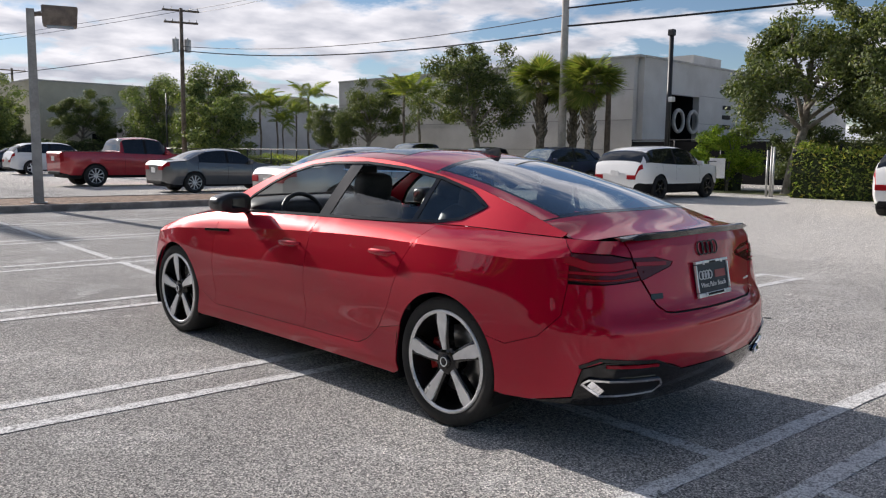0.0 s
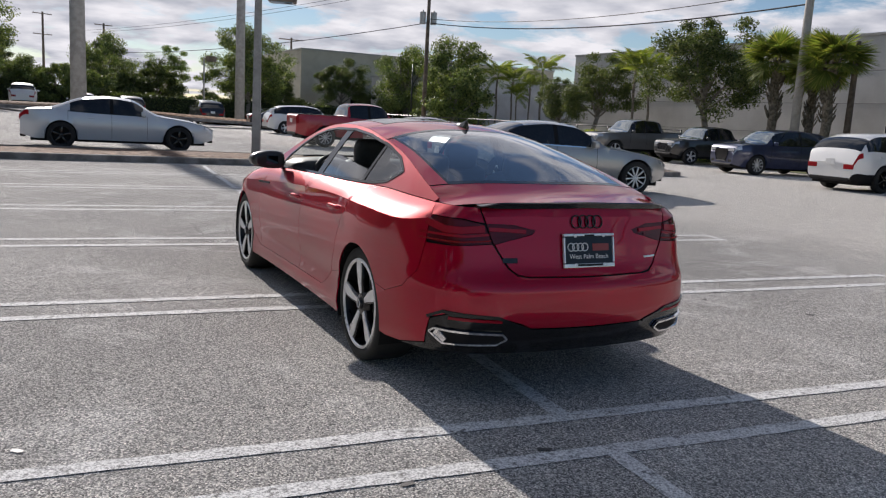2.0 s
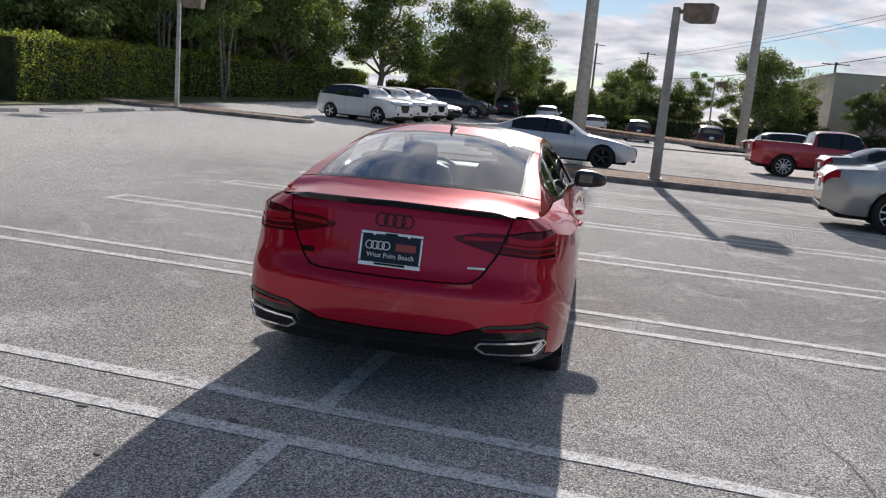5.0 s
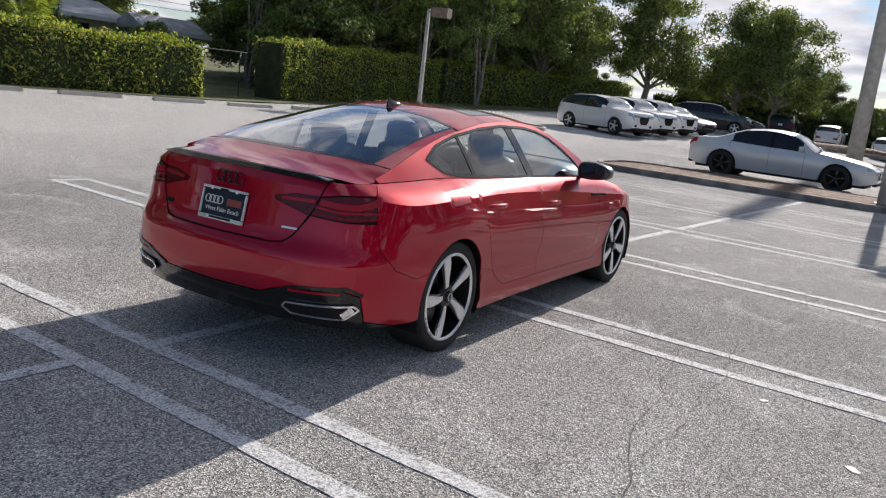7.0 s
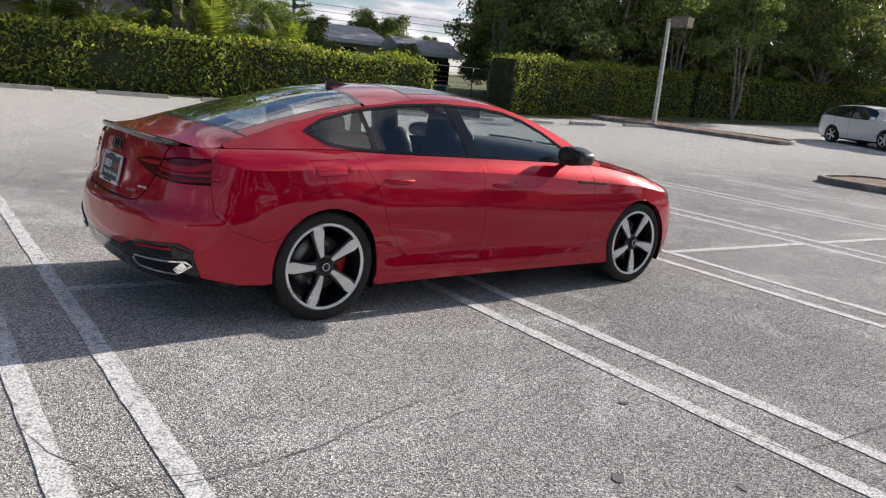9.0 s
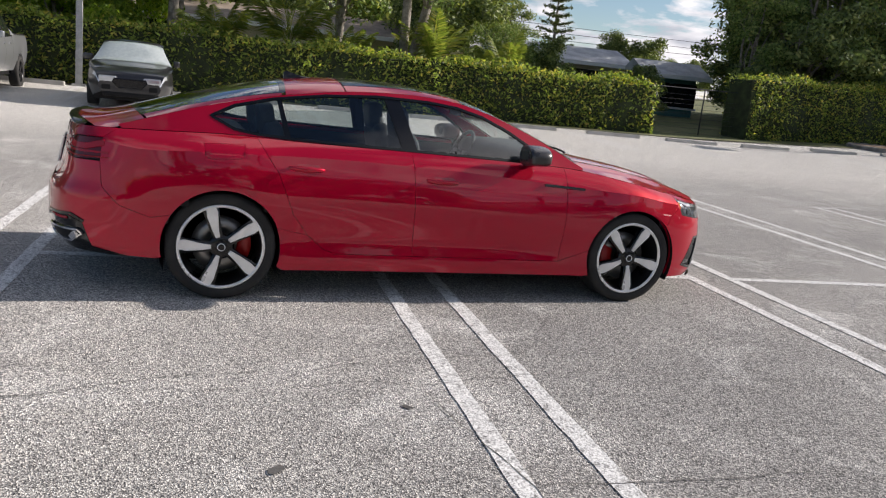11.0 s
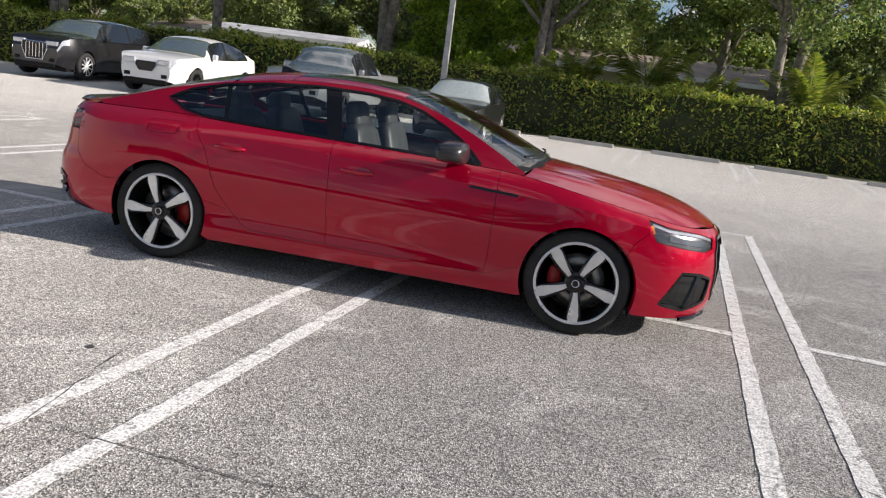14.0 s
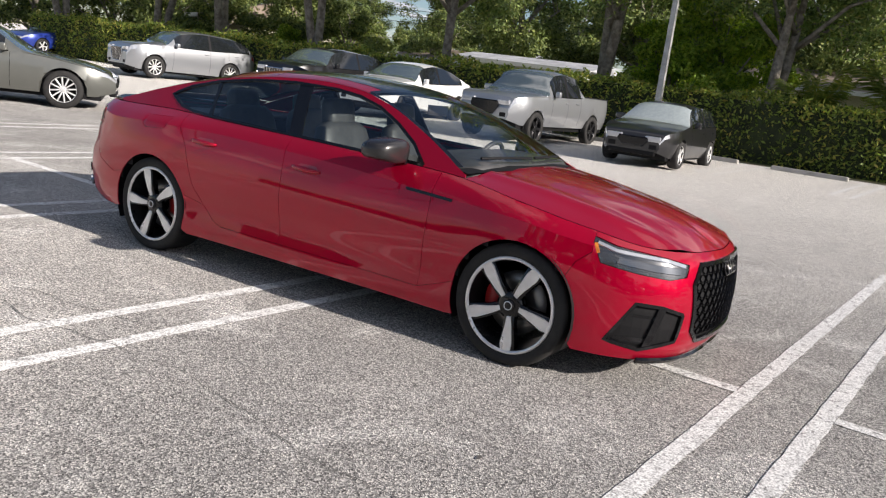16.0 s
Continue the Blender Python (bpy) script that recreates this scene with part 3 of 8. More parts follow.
def hedge(name, x0, y0, x1, y1, wide, h, label, density=330, leaf=0.062, mat=None, seed=3):
    """A clipped hedge between two points: a solid core, coloured near-black as inner shade, under a skin of leaves."""
    a, b = Vector((x0, y0, 0)), Vector((x1, y1, 0))
    d = (b - a).normalized()
    n = Vector((-d.y, d.x, 0))
    L = (b - a).length
    t = thing(name, Matrix.Identity(4), label, "hedge")
    bm = bmesh.new()
    k = max(2, int(L / 1.2))
    rings = []
    r = random.Random(seed)
    for i in range(k + 1):
        p = a.lerp(b, i / k)
        g = height(p.x, p.y)
        w, hh = wide * 0.42 * r.uniform(0.92, 1.05), (h - 0.1) * r.uniform(0.94, 1.02)
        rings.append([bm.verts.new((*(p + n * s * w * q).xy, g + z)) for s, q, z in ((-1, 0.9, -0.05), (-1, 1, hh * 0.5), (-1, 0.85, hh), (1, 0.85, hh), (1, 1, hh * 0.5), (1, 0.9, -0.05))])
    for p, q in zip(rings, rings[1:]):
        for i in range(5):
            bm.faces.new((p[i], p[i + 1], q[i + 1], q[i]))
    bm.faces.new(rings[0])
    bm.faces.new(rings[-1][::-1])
    part("shade_core", bm, M_CORE_SHADE, t)
    per = 2 * h + wide

    def place(rr):
        u, s = rr.random(), rr.uniform(0, per)
        wob = 0.11 * math.sin(u * L * 1.3 + seed) + 0.08 * math.sin(u * L * 3.1) + 0.05 * math.sin(u * L * 9.7 + s * 5.0)
        p = a.lerp(b, u)
        g = height(p.x, p.y)
        if s < h:
            off, z, out = -wide / 2 + wob * 0.6, s, -n
        elif s < h + wide:
            off, z, out = -wide / 2 + (s - h), h + wob, Vector((0, 0, 1))
        else:
            off, z, out = wide / 2 + wob * 0.6, per - s, n
        j = Vector((rr.gauss(0, 0.06), rr.gauss(0, 0.06), rr.gauss(0, 0.07)))
        return Vector((*(p + n * off).xy, g + max(0.05, z))) + j - out * rr.random() * 0.12, out
    v, f = leaf_cloud(int(L * per * density), place, leaf, 0.35, seed + 9)
    raw("leaves", v, f, mat or M_HEDGE, t)
    tagged(t, kind="stuff")


def frond_mesh(name, length, leaflets, wid, droop, parent_mat, fan=False, seed=0):
    """One palm frond along +x: a rib with narrow leaflets, or a fan of blades."""
    r = random.Random(seed)
    verts, faces = [], []
    if fan:
        for k in range(leaflets):
            a = radians(lerp(-105, 105, k / (leaflets - 1)))
            L = length * 0.55 * (0.75 + 0.25 * math.cos(a))
            d = Vector((math.cos(a), math.sin(a), 0))
            c = Vector((length * 0.45, 0, -droop * 0.1))
            tip = c + d * L + Vector((0, 0, -droop * 0.5 * r.uniform(0.7, 1.3)))
            s = Vector((-d.y, d.x, 0)) * wid
            mid = c.lerp(tip, 0.5) + Vector((0, 0, droop * 0.1))
            o = len(verts)
            verts += [c, mid + s, tip, mid - s]
            faces.append((o, o + 1, o + 2, o + 3))
        o = len(verts)
        verts += [Vector((0, -0.02, 0)), Vector((0, 0.02, 0)), Vector((length * 0.47, 0.012, -droop * 0.1)), Vector((length * 0.47, -0.012, -droop * 0.1))]
        faces.append((o, o + 1, o + 2, o + 3))
    else:
        pts = [Vector((length * u, 0, length * 0.42 * u - droop * u * u * length)) for u in (k / 10 for k in range(11))]
        for p, q in zip(pts, pts[1:]):
            o = len(verts)
            verts += [p + Vector((0, -0.025, 0)), q + Vector((0, -0.02, 0)), q + Vector((0, 0.02, 0)), p + Vector((0, 0.025, 0))]
            faces.append((o, o + 1, o + 2, o + 3))
        for k in range(leaflets):
            u = lerp(0.16, 0.99, k / leaflets)
            i = min(9, int(u * 10))
            p = pts[i].lerp(pts[i + 1], u * 10 - i)
            L = length * 0.30 * math.sin(math.pi * (0.2 + 0.75 * u)) * r.uniform(0.85, 1.1)
            for s in (-1, 1):
                tip = p + Vector((L * 0.55, s * L * 0.8, -L * r.uniform(0.25, 0.6)))
                mid = p.lerp(tip, 0.5) + Vector((0, 0, L * 0.06))
                o = len(verts)
                verts += [p, mid + Vector((wid, 0, 0)), tip, mid - Vector((wid, 0, 0))]
                faces.append((o, o + 1, o + 2, o + 3))
    me = bpy.data.meshes.new(name)
    me.from_pydata([tuple(v) for v in verts], [], faces)
    me.materials.append(parent_mat)
    return me


def make_palm(label, h, fronds, length, trunk, fan, seed, boots=False, droop=0.75, lean=0.0):
    r = random.Random(seed)
    t = thing("palm_tree", Matrix.Identity(4), label, "palm", "palms")
    bm = bmesh.new()
    pts = [Vector((lean * (k / 10) ** 2, 0.05 * math.sin(k), h * k / 10 - 0.05)) for k in range(11)]
    tube(bm, pts, [trunk * (1.3 if k == 0 else 1 + 0.06 * (k % 2)) for k in range(11)], 10)
    if boots:
        for k in range(70):
            z, a = h * r.uniform(0.45, 0.99), r.uniform(0, 6.28)
            d = Vector((math.cos(a), math.sin(a), 0))
            b = Vector((lean * (z / h) ** 2, 0, z)) + d * trunk
            tube(bm, [b, b + d * 0.1 + Vector((0, 0, 0.16)), b + d * 0.17 + Vector((0, 0, 0.34))], [0.045, 0.035, 0.02], 4)
    part("trunk", bm, M_PALMBARK, t, smooth=True)
    mes = [frond_mesh("frond", length, 52 if not fan else 40, 0.022 if not fan else 0.034, droop if not fan else 0.5, M_PALM, fan, seed + i) for i in range(3)]
    top = pts[-1]
    for k in range(fronds):
        ob = new("frond", mes[k % 3])
        ob.parent = t
        el = lerp(-40, 65, r.random() ** 0.8)
        ob.matrix_local = Matrix.Translation(top) @ pose(0, 0, 0, 0, 0, k * 137.5) @ pose(0, 0, 0, 0, -el, 0) @ pose(0, 0, 0, r.uniform(-25, 25)) @ Matrix.Scale(r.uniform(0.8, 1.1), 4)
    return t


oak_a = make_tree("broad oak with dark green foliage behind the hedge", 10.0, 4.6, 0.24, 0.22, 84, 30000, 0.12, M_LEAF_DARK, 11)
oak_b = make_tree("tall oak with thin grey trunk and open crown", 11.0, 3.8, 0.22, 0.30, 60, 24000, 0.10, M_LEAF, 23, 0.6, 2)
oak_c = make_tree("young street oak with leaning pale trunk", 6.6, 2.7, 0.15, 0.36, 66, 30000, 0.068, M_LEAF_STREET, 31, -0.7)
bush = make_tree("bright green shrub tree", 4.5, 2.4, 0.09, 0.06, 48, 22000, 0.08, M_LEAF_LIGHT, 41)
fig = make_tree("dense dark round tree", 6.0, 3.2, 0.16, 0.10, 66, 18000, 0.12, M_LEAF_DARK, 57)
fig_far = make_tree("dense dull green tree beyond the car park", 6.0, 3.2, 0.16, 0.12, 60, 15000, 0.12, M_LEAF_DULL, 59)
slim = make_tree("slender bare-stemmed tree with sparse leaves", 9.0, 2.8, 0.15, 0.3, 40, 13000, 0.075, M_LEAF, 67, 0.4, 3)
oak_d = make_tree("tall oak with a bare grey forked trunk behind the hedge", 10.5, 3.9, 0.25, 0.40, 66, 26000, 0.085, M_LEAF, 83, 0.9, 2)


def make_pine(label, h, rad, seed):
    """A tiered pine: level whorls of branches, shorter towards the tip, feathered with needles."""
    r = random.Random(seed)
    t = thing("pine_tree", Matrix.Identity(4), label, "tree", "trees round the lot")
    bm = bmesh.new()
    tube(bm, [(0, 0, -0.1), (0, 0, h * 0.5), (0, 0, h)], [0.2, 0.12, 0.02], 8)
    runs = []
    for k in range(15):
        z = h * (0.16 + 0.82 * k / 14)
        L = rad * (1.0 - 0.9 * k / 14)
        for q in range(6):
            a = q * 1.047 + k * 0.5 + r.uniform(-0.2, 0.2)
            tip = Vector((math.cos(a) * L, math.sin(a) * L, z + L * 0.22))
            tube(bm, [(0, 0, z), tip], [0.03, 0.008], 4)
            runs.append((Vector((0, 0, z)), tip))
    part("trunk", bm, M_BARK, t, smooth=True)

    def place(rr):
        a, b = runs[rr.randrange(len(runs))]
        d = Vector((rr.gauss(0, 1), rr.gauss(0, 1), rr.gauss(0.3, 0.6))).normalized()
        return a.lerp(b, rr.uniform(0.2, 1.0)) + d * rr.uniform(0.02, 0.22), d
    v, f = leaf_cloud(9000, place, 0.11, seed=seed)
    raw("crown", v, f, M_LEAF_DULL, t)
    return t


sabal = make_palm("sabal palm with fan fronds and booted trunk", 4.6, 46, 1.75, 0.19, True, 5, True)
coco = make_palm("slender palm with drooping feather fronds", 5.0, 13, 2.0, 0.075, False, 9)
areca = make_palm("low feather palm clump behind the hedge", 1.5, 18, 1.9, 0.10, False, 14, droop=0.34)
SOURCES = [fig_far, oak_d, oak_a, oak_b, oak_c, bush, fig, slim, sabal, coco, areca]


def park_sources():
    """The first of each kind takes a place of its own."""
    spots = [(18, 80, 0.9, 30), (-21.2, -7.0, 1.0, 30), (-27, 27, 1.0, 0), (-30, 62, 1.0, 40), (28.4, 25.6, 1.2, -90), (-22.2, -4.9, 0.95, 0), (27, 52, 1.0, 0), (-22, 33, 1.0, 0), (27.2, 20.6, 1.05, 0), (30.0, 33.7, 1.0, 0), (-20.5, 3.6, 0.85, 0)]
    for ob, (x, y, s, rz) in zip(SOURCES, spots):
        ob.matrix_basis = pose(x, y, height(x, y), 0, 0, rz) @ Matrix.Scale(s, 4)


# west side, behind the hedge
for x, y, s, rz in ((-44, -22, 1.05, 10), (-46, -14, 1.1, 80), (-35, 12, 0.95, 200), (-26, 40, 1.2, 130), (-21, 47, 1.1, 60), (-24, 56, 1.2, 250), (-18, 62, 1.15, 20), (-34, 34, 1.1, 310), (-12, 68, 1.1, 170), (-40, -2, 1.0, 15), (-38, 24, 1.0, 99), (-31, 48, 1.25, 45)):
    plant(oak_a, x, y, s, rz)
for x, y, s, rz in ((-21, 26.5, 0.9, 200), (-20.5, 30, 0.95, 300), (-26, 4.5, 1.0, 140), (-22.5, 37, 1.0, 10), (-30, -30, 1.0, 77)):
    plant(oak_b, x, y, s, rz)
for x, y, s, rz in ((-21.5, 22.5, 0.9, 0), (-19.8, 36, 1.0, 120), (-21.5, 41, 1.0, 200)):
    plant(slim, x, y, s, rz)
for x, y, s, rz in ((-22.6, -3.4, 1.15, 70), (-22.2, -21.5, 0.6, 130), (-20.8, 16.5, 0.8, 220), (-21.5, 29, 0.9, 20), (-22, 12.0, 0.7, 300)):
    plant(bush, x, y, s, rz)
for x, y, s, rz in ((-23, 24.5, 1.0, 60), (-24.5, 30, 1.1, 100), (-25, 35, 1.1, 200), (-46, 4, 1.1, 20), (-47, 16, 1.2, 20), (-44, -10, 1.1, 20), (-45, 30, 1.3, 70)):
    plant(fig, x, y, s, rz)
for x, y, s, rz in ((-20.8, 6.8, 1.05, 50), (-21.0, 9.5, 0.95, 100), (-20.8, -0.2, 0.95, 150), (-21.2, 14, 0.8, 220), (-20.9, 2.0, 1.1, 10), (-21.4, 11.6, 0.9, 70)):
    plant(areca, x, y, s, rz)
for x, y, s, rz in ((-21, -13.0, 0.95, 200), (-21, -1.6, 0.9, 150), (-21.3, -19.3, 1.0, 260), (-21, -24.6, 1.05, 10), (-21.4, -29.8, 1.0, 120), (-21, -36, 1.0, 330)):
    plant(oak_d, x, y, s, rz)
for x, y, s, rz in ((-24.2, -20.3, 0.72, 20), (-25.5, -24.5, 0.8, 80), (-24.5, -28.6, 0.8, 150), (-25.5, -33.5, 0.9, 210), (-26, -39.5, 0.95, 300), (-24.5, -45, 1.0, 40)):
    plant(fig, x, y, s, rz)
pine = make_pine("tall tiered pine far behind the houses", 11.0, 2.4, 91)
pine.matrix_basis = pose(-58.0, 29.5, height(-58.0, 29.5) - 0.3)
for x, y, s, rz in ((-21, 5.7, 0.92, 40), (-21.4, 11.0, 0.8, 190)):
    plant(oak_d, x, y, s, rz)
for x, y, s, rz in ((-45, -1, 1.45, 20), (-46, 7, 1.5, 140), (-45, 12.5, 1.3, 250), (-44, -7, 1.4, 80)):
    plant(fig, x, y, s, rz)
# low thickets that close the view below the crowns
for k in range(26):
    y = -36 + k * 4.2
    plant(fig, (-29 if y > 8 else -52) + 3 * math.sin(k * 2.1), y, 0.75 + 0.2 * math.sin(k * 1.7), k * 67)
for k in range(22):
    plant((fig_far, oak_c, fig_far, oak_c)[k % 4], -20 + k * 4.3, 84 + 5 * math.sin(k * 1.9), (0.62 if k % 2 == 0 else 0.95) + 0.16 * math.sin(k * 2.3), k * 49)
for k in range(9):
    plant((oak_a, oak_b, fig_far)[k % 3], -18 + k * 7.5, 98 + 4 * math.sin(k * 2.2), (0.95, 0.8, 0.7)[k % 3], k * 71)
for k in range(9):
    plant(oak_a, -60 - 3 * (k % 2), -78 + k * 7.5, 0.9 + 0.1 * math.sin(k * 2.7), k * 53)
for k in range(13):
    plant((fig, oak_a, fig)[k % 3], -60 - 4 * (k % 2), -12 + k * 5.5, (0.95, 0.8, 1.1)[k % 3], k * 83)
for k in range(14):
    plant(fig, -27 + 1.6 * math.sin(k * 2.4), 38 + k * 2.4, 0.7 + 0.12 * math.sin(k * 1.3), k * 57)
for x, y, s, rz in ((-31, 29, 0.9, 10), (-33, 33, 1.0, 80), (-31.5, 37, 0.9, 150), (-34, 42, 1.0, 210)):
    plant(fig, x, y, s, rz)
for k in range(7):
    plant(fig, -17 + k * 3.2, 72 + 1.2 * math.sin(k * 2.0), 0.72, k * 91)
for k in range(5):
    plant(fig_far, 31.4 + 0.6 * (k % 2), 9.5 - k * 3.0, 0.55, k * 73)
# north
for x, y, s, rz in ((-4, 74, 0.6, 0), (5, 78, 0.8, 60), (8.1, 80, 0.95, 100), (30, 70, 0.7, 200), (-10, 80, 0.9, 240), (38, 66, 0.7, 15), (20.5, 80, 0.8, 150)):
    plant(fig_far, x, y, s, rz)
for x, y, s, rz in ((15.2, 71, 0.92, 0), (29.6, 58, 0.86, 90), (30, 68, 0.84, 200), (2.7, 90, 0.72, 60), (-8, 64, 1.0, 30)):
    plant(oak_a, x, y, s, rz)
# east, along the street
for x, y, s, rz in ((30, 37.8, 0.98, 140), (30.4, 42, 0.76, 60), (25.3, 75, 1.12, 200), (31, 60, 0.92, 20), (25.9, 8.0, 1.15, 130), (26.4, 4.7, 1.05, 30), (28.2, 0.2, 1.0, 300), (29, -5, 1.05, 250)):
    plant(oak_c, x, y, s, rz)
plant(bush, 26.6, 10.6, 0.62, 40)
for x, y, s, rz in ((26.6, 17.3, 1.0, 50), (27.6, 18.9, 0.9, 120)):
    plant(sabal, x, y, s, rz)
for x, y, s, rz in ((30.0, 32.3, 0.95, 50), (31, 52, 1.02, 80), (31, 49.6, 0.92, 20), (31, 47, 0.82, 170), (31, 45.4, 1.05, 220), (30.6, 48.2, 0.7, 0)):
    plant(coco, x, y, s, rz)
park_sources()
hedge("west_hedge", -18.35, -34, -19.2, 14.4, 1.3, 1.75, "clipped green hedge along the west edge of the lot", 300, 0.07)
hedge("tall_hedge", -19.6, 18.6, -21.5, 33.5, 1.5, 2.3, "tall unclipped green hedge with bare gaps", 330, seed=5)
hedge("north_west_hedge", -21.5, 34.0, -20.0, 62.0, 1.6, 2.3, "dark hedge below tall oaks", 130, 0.09, M_HEDGE, 6)
hedge("north_hedge", -20.0, 71.5, 34.0, 71.5, 1.5, 2.0, "dark hedge along the far edge of the lot", 70, 0.13, M_LEAF_DULL, 12)
hedge("gate_hedge", 24.3, 7.0, 24.6, -22, 1.2, 1.65, "clipped dark hedge beside the gate", 360, seed=8)
hedge("street_hedge", 27.2, 10.5, 26.2, 46, 1.1, 1.0, "low clipped hedge along the street", 200, seed=10)


# ---- lamps, poles, wires ----
def lamp_post(x, y, h, label, head=0.0, r=0.075, paint_=None, z=None, lean=0.0):
    t = thing("parking_lamp", pose(x, y, height(x, y) + (0 if z is None else z), 0, lean, head), label, "street lamp", "parking lamps")
    bm = bmesh.new()
    tube(bm, [(0, 0, -0.1), (0, 0, h * 0.5), (0, 0, h)], [r * 1.15, r, r * 0.85], 4)
    part("pole", bm, paint_ or M_POLE, t)
    bm = bmesh.new()
    box(bm, -0.17, 0.17, -0.17, 0.17, -0.02, 0.05, 0.01)
    part("base_plate", bm, paint_ or M_POLE, t)
    bm = bmesh.new()
    tube(bm, [(0, 0, h - 0.12), (0.22, 0, h - 0.08)], 0.05, 6)
    part("arm", bm, M_BROWN, t)
    bm = bmesh.new()
    vs = [bm.verts.new(p) for p in ((0.24, -0.26, h - 0.34), (0.92, -0.26, h - 0.34), (0.92, 0.26, h - 0.34), (0.24, 0.26, h - 0.34), (0.22, -0.3, h + 0.07), (0.95, -0.3, h + 0.07), (0.95, 0.3, h + 0.07), (0.22, 0.3, h + 0.07))]
    for q in ((0, 3, 2, 1), (4, 5, 6, 7), (0, 1, 5, 4), (2, 3, 7, 6), (0, 4, 7, 3), (1, 2, 6, 5)):
        bm.faces.new([vs[i] for i in q])
    bmesh.ops.bevel(bm, geom=bm.edges[:], offset=0.02, segments=2, affect="EDGES")
    hd = part("lamp_head", bm, M_BROWN, t, "brown shoebox lamp head")
    bm = bmesh.new()
    box(bm, 0.31, 0.85, -0.2, 0.2, h - 0.355, h - 0.342)
    part("lens", bm, M_LIGHTGLASS, hd)
    return t


lamp_post(2.45, 14.9, 4.25, "grey square lamp post with a brown shoebox head", -20, 0.13, z=0.12)
lamp_post(-15.9, 24.0, 4.25, "pale lamp post at the hedge with a shoebox head", 10, 0.095, M_GALV, z=0.1)
lamp_post(-18.0, -3.9, 5.6, "pale lamp post rising from the hedge", 180, 0.105, M_GALV)
lamp_post(9.5, 62, 5.2, "distant lamp post with a shoebox head", -30)


def utility_pole(x, y, h, label, arms=((0, 1.3),), r=0.15, mat=None, trafo=False, rz=0.0):
    t = thing("utility_pole", pose(x, y, height(x, y), 0, 0, rz), label, "utility pole", "utility poles")
    bm = bmesh.new()
    tube(bm, [(0, 0, -0.3), (0, 0, h * 0.5), (0, 0, h)], [r * 1.15, r, r * 0.75], 12)
    part("pole", bm, mat or M_WOODPOLE, t, smooth=True)
    for dz, w in arms:
        bm = bmesh.new()
        box(bm, -w, w, 0.08, 0.2, h - dz - 0.07, h - dz + 0.07, 0.01)
        a = part("cross_arm", bm, M_WOODPOLE, t)
        for k in (-0.9, -0.5, 0.5, 0.9):
            bm = bmesh.new()
            spun(bm, [(0.03, 0), (0.05, 0.05), (0.03, 0.1), (0.045, 0.14), (0.01, 0.18)], 8, Matrix.Translation((k * w, 0.14, h - dz + 0.07)) @ Matrix.Rotation(radians(-90), 4, "Y"))
            part("insulator", bm, M_GALV, a)
    if trafo:
        for s in (-1, 1):
            bm = bmesh.new()
            tube(bm, [(s * 0.42, 0.1, h - 3.1), (s * 0.42, 0.1, h - 2.2)], 0.24, 12)
            tube(bm, [(s * 0.42, 0.1, h - 2.2), (s * 0.42, 0.1, h - 2.05)], [0.1, 0.04], 8)
            part("transformer", bm, M_GALV, t)
    return t


utility_pole(24.5, 52.0, 11.6, "wooden utility pole with cross arms and two grey transformers", ((0.15, 1.3), (1.0, 1.2)), 0.16, None, True, -20)
utility_pole(26.6, 18.8, 13.5, "tall pale concrete utility pole among the palms", (), 0.17, M_POLECONC)
utility_pole(-0.4, 46, 17, "thick pale concrete pole in the far island", (), 0.40, M_POLECONC)
utility_pole(11.5, 58, 18, "thick pale concrete pole beyond the parked cars", (), 0.33, M_POLECONC)
utility_pole(27.2, 16.7, 5.4, "short wooden stub pole by the palms", (), 0.13)
utility_pole(8.0, 150, 14.5, "distant wooden pole with cross arms", ((0.3, 1.6), (3.6, 1.6)), 0.22, None, False, 20)
utility_pole(-1.5, 155, 15.5, "distant wooden pole with cross arms", ((0.3, 1.6), (3.8, 1.6)), 0.22, None, False, 20)
utility_pole(33, 120, 12.5, "distant wooden pole with one cross arm", ((0.3, 1.9),), 0.2)
utility_pole(27, 60, 6.0, "thin dark pole by the fence", (), 0.07, M_BLACKSTEEL)
bm = bmesh.new()
tube(bm, [(0, 0, -0.1), (0, 0, 6.4)], [0.12, 0.09], 10)
dp = thing("camera_pole", pose(26.2, 13.1, 0), "black steel pole with a white camera and small arm", "pole")
part("pole", bm, M_BLACKSTEEL, dp, smooth=True)
bm = bmesh.new()
box(bm, -0.22, -0.02, -0.3, -0.08, 3.55, 3.75, 0.03)
part("camera_box", bm, M_WHITE, dp)
bm = bmesh.new()
box(bm, -0.12, 0.12, -0.12, 0.12, 6.2, 6.45, 0.02)
part("cap", bm, M_BLACKSTEEL, dp)


def wire(a, b, sag, r=0.022, label="black overhead power line"):
    bm = bmesh.new()
    a, b = Vector(a), Vector(b)
    tube(bm, [a.lerp(b, k / 24) - Vector((0, 0, sag * 4 * (k / 24) * (1 - k / 24))) for k in range(25)], r, 5)
    tagged(part("power_line", bm, M_WIRE), label, "cable", "power lines")


